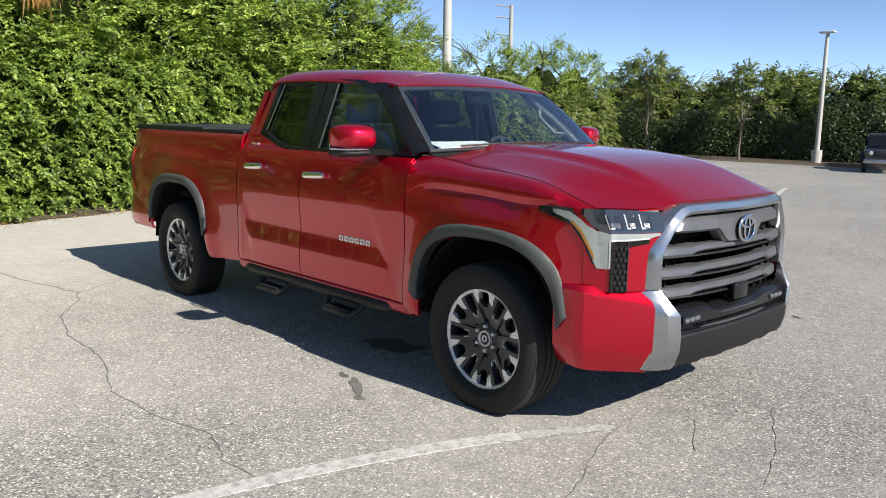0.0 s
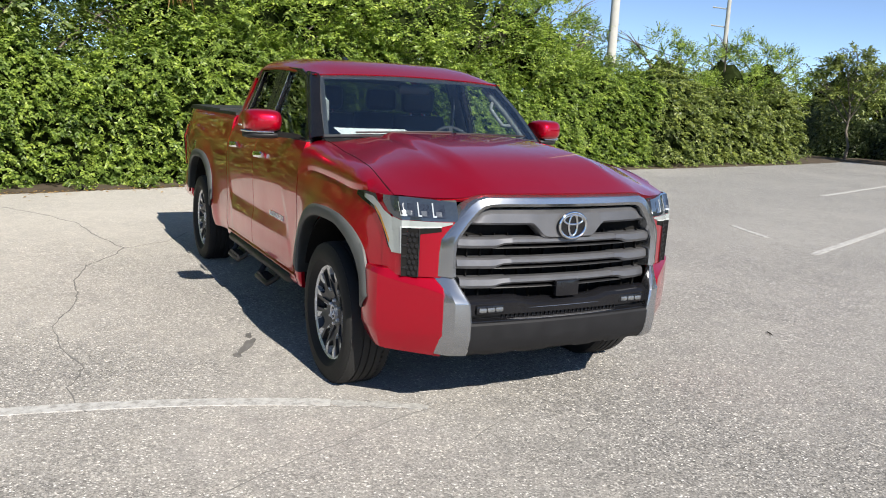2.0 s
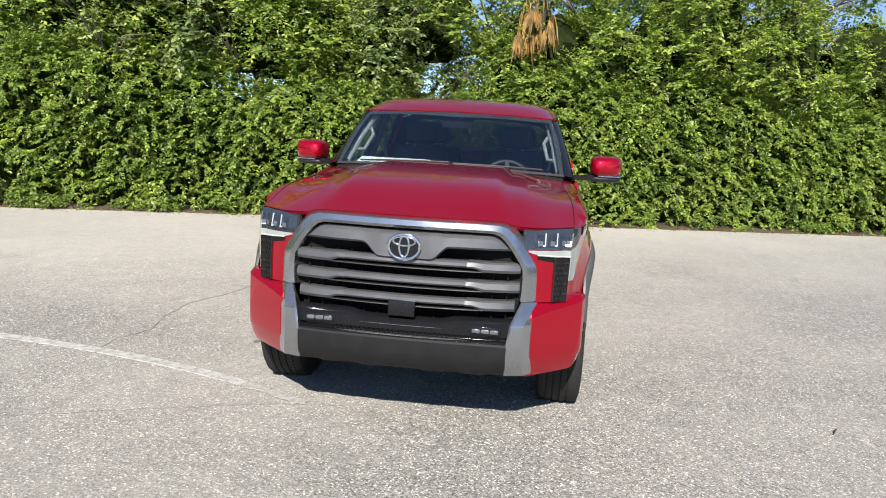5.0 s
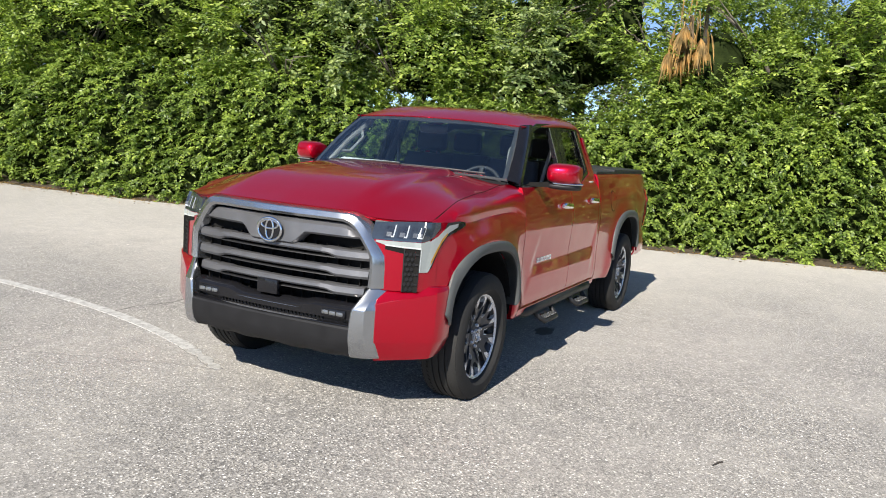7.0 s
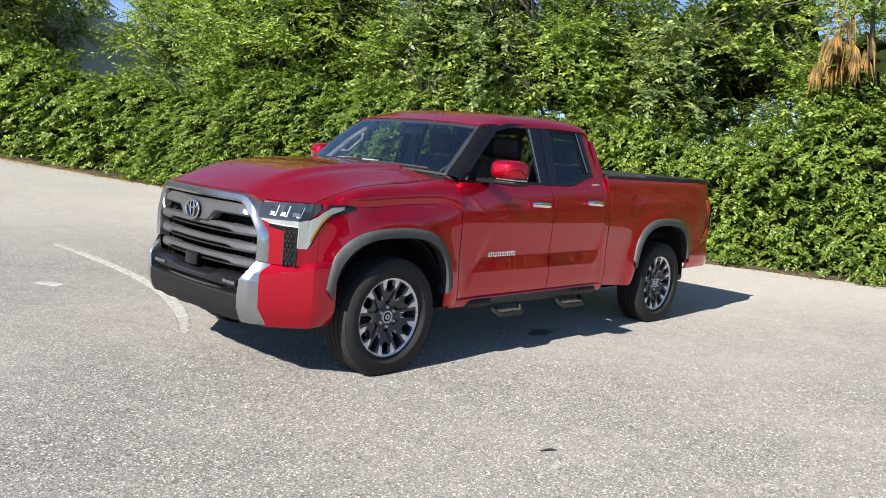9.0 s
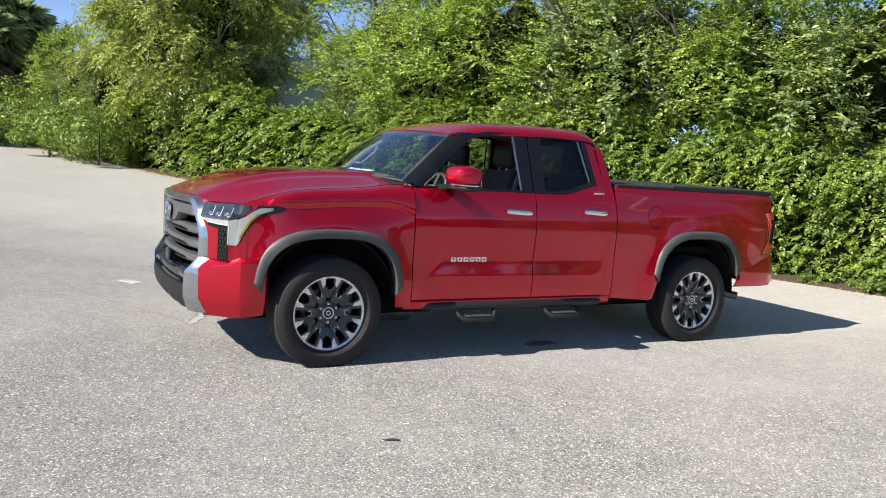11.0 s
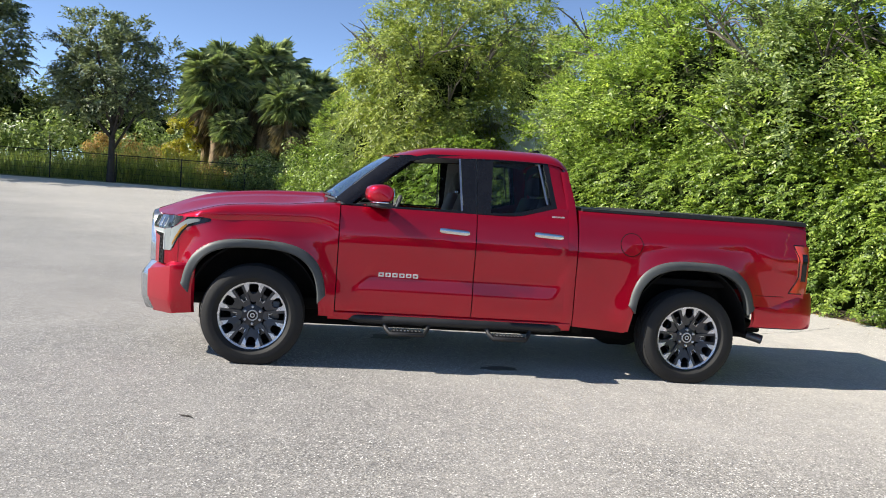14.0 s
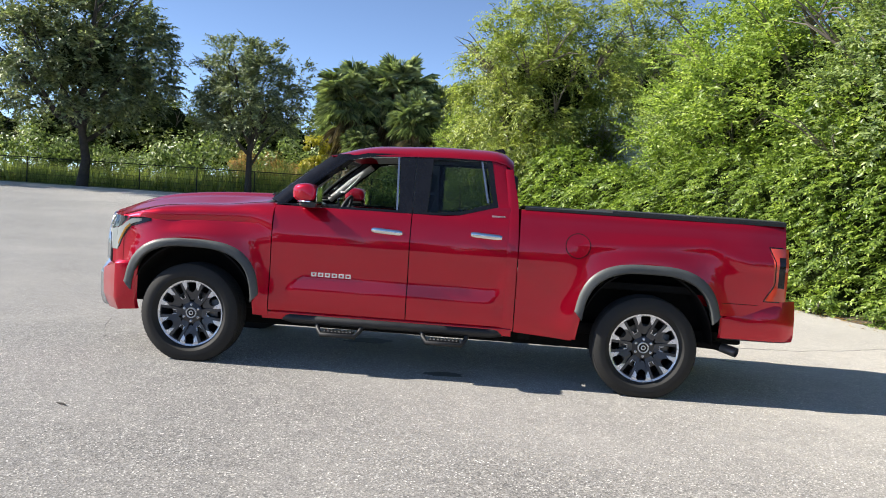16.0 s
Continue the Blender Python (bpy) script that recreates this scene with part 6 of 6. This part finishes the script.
for x, y, a, k in [(-26.5, 32, 90, 0.80), (-30, 34, 30, 0.84), (-19.0, 36, 200, 0.76), (-15.2, 35.2, 140, 0.76), (-11.2, 34.2, 300, 0.80), (-7.2, 34.8, 240, 0.82), (-2.8, 35, 10, 0.80), (2.5, 35.0, 60, 0.76), (7, 35, 130, 0.84), (12, 35, 220, 0.76), (17, 35.2, 310, 0.80), (22.5, 35, 20, 0.80), (-24, 40, 15, 0.84), (-17, 41, 75, 0.87), (-10.5, 40.5, 135, 0.84), (-4.5, 40, 195, 0.85), (1.5, 40.5, 255, 0.84), (8, 40, 315, 0.87), (-33, 38, 60, 0.91)]:
    plant(T5, x, y, a, k)
for i, (a, b) in enumerate(((-24, -14), (-14, -4), (-4, 6), (6, 16), (16, 27))):
    rng = np.random.default_rng(70 + i)
    n = 12000
    x = rng.uniform(a, b, n)
    z = rng.random(n) ** 0.8 * (2.3 + 0.5 * np.sin(x * 1.1) + 0.3 * np.sin(x * 2.7))
    p = np.stack([x, 30.3 + 0.3 * np.sin(x * 1.3) + rng.exponential(0.25, n) + 0.4 * (z / 1.9) ** 2, z], 1)
    p[:, 1] += lumps(p, 2.0, i) * 0.25
    sh = thing("shrub_row", "green shrubs along the far lot edge, coloured dark for shade", "shrubs", "shrubs at the far lot edge")
    part("leaves", leaves("shrub_leaves", p, np.tile([0, -1.0, 0.3], (n, 1)), 0.12, rng), LEAF_SHADED, sh)["kind"] = "stuff"
    # dark sheet behind the shrubs in place of their inner shade
    part("shade_core", shell([[(xx, 31.0, 0), (xx, 31.2, 1.3), (xx, 31.6, 1.7 + 0.2 * math.sin(xx)), (xx, 32.4, 0.0)] for xx in spread(a, b, 12)], (0, 0.02, -0.02), "shade_core"), INNER_SHADE, sh)

# oaks by the fence
T6 = tree("oak_tree", 6, 10.6, 5.0, LEAF_OAK, "spreading dark oak tree by the fence", 260, 11, 11, 0.27, BARK_DARK, 0.3, 0.75, 2.0, 0.25, 0.17, 0.24, 0.3, group="oaks by the fence", core=0.3, forks=14)
T6.matrix_basis = pose(18.3, -31.2, rise(0, -31), 0, 0, 30)
T7 = tree("oak_tree", 7, 9.4, 3.6, LEAF_OAK, "slender dark oak tree with gaps in its crown", 180, 11, 11, 0.22, BARK_DARK, 0.25, 0.60, 2.0, 0.25, 0.27, 0.2, 0.3, group="oaks by the fence", forks=13)
T7.matrix_basis = pose(9.8, -31.0, rise(0, -31), 0, 0, 200)
T7.scale = (0.82, 0.82, 0.86)
plant(T6, 27.5, -31.0, 140, 1.0)


# palms
def palm(name, seed, height, fronds, label, mat=LEAF_PALM, skirt=True, hang=-1.1, lean=0.0, thick=1.0):
    rng = np.random.default_rng(seed)
    p = thing(name, label, "palm tree", "palms by the fence")
    part("trunk", tube([(0.05 * math.sin(i) - lean * (1 - i / 6), 0.05 * math.cos(i * 1.3), -0.1 + height * i / 6) for i in range(7)], [thick * r for r in (0.17, 0.14, 0.12, 0.12, 0.11, 0.11, 0.13)], 10), BOOTS, p)
    verts, faces, dv, df = [], [], [], []
    for k in range(fronds):
        withered = hang < -1.2
        dead = skirt and k > fronds * (-1 if withered else 0.72)
        a = rng.uniform(0, 2 * math.pi)
        e = rng.uniform(hang - 0.3, hang + (0.15 if withered else 0.2)) if dead else math.asin(rng.uniform(-0.62, 0.98))
        d = Vector((math.cos(a) * math.cos(e), math.sin(a) * math.cos(e), math.sin(e)))
        o = Vector((0, 0, height - (0 if not dead or withered else rng.uniform(0.1, 1.0))))
        side = d.cross(Vector((0, 0, 1))).normalized()
        upv = side.cross(d).normalized()
        tw = rng.uniform(-0.7, 0.7)
        side, upv = side * math.cos(tw) + upv * math.sin(tw), upv * math.cos(tw) - side * math.sin(tw)
        stem = o + d * rng.uniform(0.75, 1.15) + Vector((0, 0, -0.12))
        if dead and withered:
            o = o + Vector((rng.uniform(-0.45, 0.45), rng.uniform(-0.45, 0.45), rng.uniform(-0.35, 0.35)))
            stem = o + d * 0.7
        tv, tf = (dv, df) if dead else (verts, faces)
        n0 = len(tv)
        tv += [tuple(o + side * 0.02), tuple(o - side * 0.02), tuple(stem)]
        tf.append((n0, n0 + 1, n0 + 2))
        for j in range(24):
            b = -2.0 + 4.0 * j / 23
            if dead:
                b *= 0.28 if withered else 0.45
            q = (d * math.cos(b) + side * math.sin(b)).normalized()
            ln = rng.uniform(0.65, 0.95) * (rng.uniform(0.35, 0.85) if dead and withered else 1.0)
            mid = stem + q * ln * 0.55 + upv * 0.03
            tip = stem + q * ln + Vector((0, 0, -0.32 * ln * ln * (0.4 + rng.random())))
            w = q.cross(upv).normalized() * 0.026
            n0 = len(tv)
            tv += [tuple(stem), tuple(mid + w), tuple(tip), tuple(mid - w)]
            tf += [(n0, n0 + 1, n0 + 2), (n0, n0 + 2, n0 + 3)]
    for nm, vv, ff, mm in (("fronds", verts, faces, mat), ("dead_fronds", dv, df, LEAF_DEAD if hang < -1.2 else LEAF_THATCH)):
        if vv:
            me = bpy.data.meshes.new(nm)
            me.from_pydata(vv, [], ff)
            part(nm, me, mm, p)["kind"] = "stuff"
    return p


P1 = palm("palm_tree", 11, 4.6, 110, "fan palm with a thick green crown and brown hanging fronds", thick=2.0)
P1.matrix_basis = pose(6.0, -36.5, 0.95)
for x, y, a, k in [(3.6, -37.0, 80, 1.08), (4.8, -38.0, 150, 0.85), (2.2, -35.2, 200, 0.8), (6.9, -38.4, 300, 0.8), (5.2, -35.6, 40, 0.55), (1.2, -36.6, 100, 0.9)]:
    c = copy_thing(P1, pose(x, y, 0.95, 0, 0, a))
    c.scale = (1.25 * k, 1.25 * k, 1.28 * k)
P1.scale = (1.25, 1.25, 1.28)
P2 = palm("palm_tree", 12, 4.4, 26, "palm with brown withered fronds hanging in the trees behind the hedge", LEAF_PALM, True, -1.35, 2.2, 0.5)
P2.matrix_basis = pose(-10.7, 0.15, 1.0)
P2.scale = (0.62, 0.62, 0.75)

# fence, tall grass and thicket beyond it
FENCE = worn("dark_fence_metal", (0.02, 0.022, 0.02), (0.05, 0.052, 0.048), (0.5, 0.7), metal=0.3, scale=6, grain=80, relief=0.05)
fence = thing("chain_fence", "dark wire fence with thin posts and a top rail", "fence")
fy = -32.6
for i, x in enumerate(spread(1.0, 43.0, 15)):
    part("fence_post", tube([(x, fy, 0.85), (x, fy, 2.25)], 0.03, 8), FENCE, fence)
part("fence_rail", tube([(0.5, fy, 2.2), (43.5, fy, 2.2)], 0.022, 8), FENCE, fence)
for k in range(5):
    part("fence_wire", tube([(0.5, fy, 1.1 + 0.25 * k), (43.5, fy, 1.1 + 0.25 * k)], 0.006, 5), FENCE, fence)
rng = np.random.default_rng(5)
n = 26000
gx_, gy_ = rng.uniform(1, 46, n), -33.2 - rng.exponential(4.2, n)
hgt = (0.35 + 0.9 * rng.random(n)) * (1 + 0.9 * np.exp(-((gx_ - 9.5) / 3.5) ** 2))
az = rng.uniform(0, 6.28, n)
bw = 0.022
A = np.stack([gx_ - bw * np.cos(az), gy_ - bw * np.sin(az), np.full(n, 0.93)], 1)
B = np.stack([gx_ + bw * np.cos(az), gy_ + bw * np.sin(az), np.full(n, 0.93)], 1)
C = np.stack([gx_ + rng.normal(0, 0.2, n) * hgt, gy_ + rng.normal(0, 0.2, n) * hgt, 0.93 + hgt], 1)
me = bpy.data.meshes.new("tall_grass")
me.from_pydata(np.stack([A, B, C], 1).reshape(-1, 3).tolist(), [], [(3 * i, 3 * i + 1, 3 * i + 2) for i in range(n)])
tagged(part("tall_grass", me, LEAF_GRASS), "tall sunlit green grass and reeds behind the fence", "grass", kind="stuff")


def shrub(name, seed, x, y, z, r, h, mat, label, count=2500, leaf=0.12, category="shrub"):
    rng = np.random.default_rng(seed)
    s = thing(name, label, category)
    pts, nrm = crown_points(np.array([0, 0, h * 0.5]), np.array([r, r, h * 0.48]), 26, count // 26, rng, 0.35 * min(r, h), 0.2)
    pts[:, 2] = np.maximum(pts[:, 2], 0.02)
    part("leaves", leaves("leaves", pts, nrm, leaf, rng), mat, s)["kind"] = "stuff"
    part("stem", tube([(0, 0, -0.05), (0.05, 0.03, h * 0.35), (0.1, 0, h * 0.6)], [0.05, 0.035, 0.015], 6), BARK_DARK, s)
    s.location = (x, y, z)
    return s


shrub("yellow_shrub", 21, 7.95, -37.1, 0.95, 0.9, 4.0, LEAF_YELLOW, "bright yellow-green shrub by the fence", 4200)
SH = shrub("thicket_shrub", 22, 10.5, -41, 0.95, 2.6, 3.6, LEAF_DEEP, "green thicket beyond the tall grass", 3600, 0.22)
for i in range(14):
    plant(SH, 12.5 + 3.2 * i + 0.7 * math.sin(i * 2.1), -43.5 + 1.2 * math.sin(i * 1.3), i * 47, 0.85 + 0.2 * math.sin(i * 1.7))
BR = shrub("brown_reeds", 23, 11.5, -38.5, 0.95, 2.0, 2.6, LEAF_DEAD, "dry brown brush behind the fence", 4000, 0.15)
plant(BR, 8.6, -39, 60, 0.9)
plant(BR, 4.4, -35.4, 130, 0.55)
plant(BR, 6.3, -35.6, 220, 0.5)
for i, (x, y) in enumerate(((2.0, -33.0), (3.6, -33.8), (1.0, -40.5), (3.4, -41.5), (5.6, -40.8), (7.6, -42.0))):
    plant(SH, x, y, 33 * i, 0.62 if y > -36 else 1.05)
SB = shrub("hedge_shrub", 25, -0.6, -27.6, 0.75, 1.5, 2.7, LEAF_HEDGE, "bright yellow-green bushy shrub at the hedge's end", 5200, 0.11)
for i, (x, y, k) in enumerate(((0.3, -24.6, 0.85), (-1.0, -22.3, 0.85), (0.9, -29.6, 1.0))):
    plant(SB, x, y, 71 * i, k)
# low weeds at the hedge's foot
WD = shrub("weed_clump", 24, -9.9, 1.2, 0.0, 0.28, 0.22, LEAF_HEDGE, "small green weeds growing at the edge of the asphalt", 300, 0.05, "weeds")
rng_w = random.Random(4)
for i in range(34):
    y = rng_w.uniform(-14, 12)
    plant(WD, hedge_x(y) + 0.32 + rng_w.uniform(-0.1, 0.12), y, rng_w.uniform(0, 360), rng_w.uniform(0.6, 1.5))

# dry leaves blown against the hedge's foot
rng = np.random.default_rng(77)
n = 5200
ly = np.concatenate([rng.uniform(-30, 12, n // 2), rng.normal(-17, 4.5, n - n // 2)])
ly = np.clip(ly, -30, 12)
lx = np.interp(ly, hy, hx) + 0.28 + rng.exponential(0.16, n)
lp = np.stack([lx, ly, np.array([rise(0, k) for k in ly]) + 0.010 + 0.012 * rng.random(n)], 1)
tagged(part("leaf_litter", leaves("leaf_litter", lp, np.tile([0, 0, 1.0], (n, 1)), 0.05, rng, 1.9, 0.0, 1.0, 0.35), LEAF_DEAD), "dry brown fallen leaves along the hedge's foot", "leaf litter", kind="stuff")

# woods that close the view beyond the fence
for i in range(15):
    plant(T5, -6 + 4.4 * i + 1.2 * math.sin(i * 2.3), -48 + 1.5 * math.sin(i * 1.7), 51 * i, 1.05 + 0.2 * math.sin(i * 1.1 + 1))
    if i > 2:
        plant(T5, -3.6 + 4.4 * i, -52 + 1.5 * math.sin(i * 2.9), 77 * i, 1.1)
# tree row out of view behind the lot, added for the truck's reflections
for i in range(11):
    plant(T5, 64 + 2 * math.sin(i), -42 + 8.5 * i, 73 * i, 1.25)


# ---- poles, far building, parked vehicle ----
POLE = worn("pale_concrete_pole", (0.42, 0.41, 0.38), (0.55, 0.54, 0.50), (0.7, 0.85), scale=3, grain=60)
WOODPOLE = worn("grey_timber_pole", (0.34, 0.33, 0.31), (0.45, 0.44, 0.41), (0.8, 0.9), scale=3, grain=40)
STUCCO = worn("cream_stucco", (0.55, 0.45, 0.30), (0.66, 0.55, 0.38), (0.85, 0.95), scale=2, grain=60)
WALLWHITE = worn("white_metal_wall", (0.60, 0.62, 0.64), (0.72, 0.73, 0.74), (0.6, 0.75), scale=2, grain=40)
CABLE = worn("black_cable", (0.02, 0.02, 0.02), (0.04, 0.04, 0.04), (0.6, 0.8), scale=5, grain=50)

pole = thing("concrete_pole", "pale round concrete pole rising behind the trees", "pole", at=(-17.3, 14.8, 0))
part("shaft", tube([(0, 0, 0), (0, 0, 6), (0, 0, 12)], [0.17, 0.14, 0.10], 14), POLE, pole)
up = thing("utility_pole", "tall slim utility pole with short insulator arms", "utility pole", at=(-58, 62, 0))
part("shaft", tube([(0, 0, 0), (0, 0, 7), (0, 0, 13.7)], [0.32, 0.26, 0.2], 12), WOODPOLE, up)
for z in (8.6, 10.5, 12.3, 13.5):
    part("insulator_arm", tube([(0, 0, z), (-0.7, -0.6, z + 0.12), (-1.2, -1.0, z + 0.2)], [0.08, 0.06, 0.09], 6), WOODPOLE, up)
wire = part("power_line", tube([(-17.3 - 0.562 * 70 * t, 14.8 + 0.827 * 70 * t, 4.05 - 0.25 * math.sin(math.pi * t)) for t in spread(0, 1, 16)], 0.018, 5), CABLE)
tagged(wire, "thin black overhead power line", "cable")
lamp = thing("street_lamp", "tall pale lot lamp post with a flat lamp head", "street lamp", at=(-10.75, 29.2, 0))
part("base", tube([(0, 0, -0.05), (0, 0, 0.55)], 0.2, 16), POLE, lamp)
part("post", tube([(0, 0, 0.5), (0, 0, 5.12)], [0.10, 0.07], 12), POLE, lamp)
part("lamp_head", box((0.62, 0.26, 0.08), (0, 0, 5.17), 0.03), WALLWHITE, lamp)

house = thing("low_building", "cream stucco low building beyond the trees", "building", at=(-33, 27.5, 0))
part("wall", box((9, 6, 3.0), (0, 0, 1.5), 0.02), STUCCO, house)
part("roof", box((9.6, 6.6, 0.35), (0, 0, 3.15), 0.05), WALLWHITE, house)
for k in (-2.5, 0.5, 3.0):
    part("window", box((0.06, 1.1, 1.1), (4.49, k * 0.8, 1.7), 0.01), GLOSS, house)
shed = thing("white_building", "white low building with a flat roof behind the hedge", "building", at=(-9.8, -25.5, 0.3))
part("wall", box((7, 8, 3.9), (0, 0, 1.95), 0.02), WALLWHITE, shed)
part("roof", box((7.8, 8.8, 0.5), (0, 0, 4.15), 0.04), WALLWHITE, shed)
for k in (-2.2, 0.6):
    part("window", box((0.06, 1.2, 1.2), (3.49, k, 2.2), 0.01), GLOSS, shed)

# dark off-road vehicle parked by the trees
DARKPAINT = worn("dark_car_paint", (0.02, 0.021, 0.023), (0.035, 0.036, 0.038), (0.12, 0.2), metal=0.2, scale=4, grain=80, relief=0.0, Coat_Weight=1.0)
car = thing("parked_car", "dark boxy off-road car parked at the edge of the lot", "car", at=(-7.2, 26.0, 0))
car.rotation_euler = (0, 0, radians(-70))
car.scale = (0.72, 0.72, 0.72)
part("body", loft([[(x, y * w, z) for y, z in ((-0.8, 0.55), (-0.85, 0.8), (-0.82, h), (0.82, h), (0.85, 0.8), (0.8, 0.55))] for x, w, h in ((-2.0, 0.94, 1.08), (-1.9, 1, 1.12), (0.6, 1, 1.12), (1.75, 0.96, 1.08), (1.95, 0.9, 1.0))], "body"), DARKPAINT, car)
part("cabin", loft([[(x, y, z) for y, z in ((-0.8, 1.1), (-0.7, h), (0.7, h), (0.8, 1.1))] for x, h in ((-1.95, 1.74), (-1.9, 1.8), (0.05, 1.8), (0.15, 1.76), (0.5, 1.14))], "cabin"), DARKPAINT, car)
part("windscreen", prism([(0.53, -0.66, 1.2), (0.53, 0.66, 1.2), (0.22, 0.6, 1.7), (0.22, -0.6, 1.7)], (0.02, 0, 0.01), "windscreen"), GLOSS, car)
for s in (1, -1):
    part("side_window", prism([(-1.7, s * 0.785, 1.2), (0.25, s * 0.785, 1.2), (0.05, s * 0.72, 1.68), (-1.7, s * 0.72, 1.68)], (0, s * 0.015, 0), "side_window"), GLOSS, car)
    part("headlight", lathe([(0.005, 0.03), (0.08, 0.02), (0.095, 0.0), (0.095, -0.03)], 20), LENS, car, "round headlight", pose(1.97, s * 0.52, 0.92, 0, 0, -90))
    for x in (-1.25, 1.3):
        w = part("wheel", lathe([(0.0, 0.09), (0.2, 0.09), (0.22, 0.12), (0.36, 0.11), (0.39, 0.06), (0.39, -0.1), (0.2, -0.1)], 28), RUBBER, car, "black wheel", pose(x, s * 0.74, 0.39, 0, 0, 0 if s > 0 else 180))
        part("fender", loft([[(x + 0.55 * math.cos(a), s * 0.78, 0.45 + 0.48 * math.sin(a)), (x + 0.55 * math.cos(a), s * 0.95, 0.45 + 0.46 * math.sin(a)), (x + 0.50 * math.cos(a), s * 0.95, 0.42 + 0.44 * math.sin(a)), (x + 0.50 * math.cos(a), s * 0.78, 0.42 + 0.44 * math.sin(a))] for a in spread(0, math.pi, 11)], "fender"), BLACK, car)
part("grille", box((0.04, 0.8, 0.3), (1.97, 0, 0.9), 0.02), BLACK, car)
part("front_bumper", box((0.2, 1.6, 0.2), (2.08, 0, 0.55), 0.03), SILVER, car)
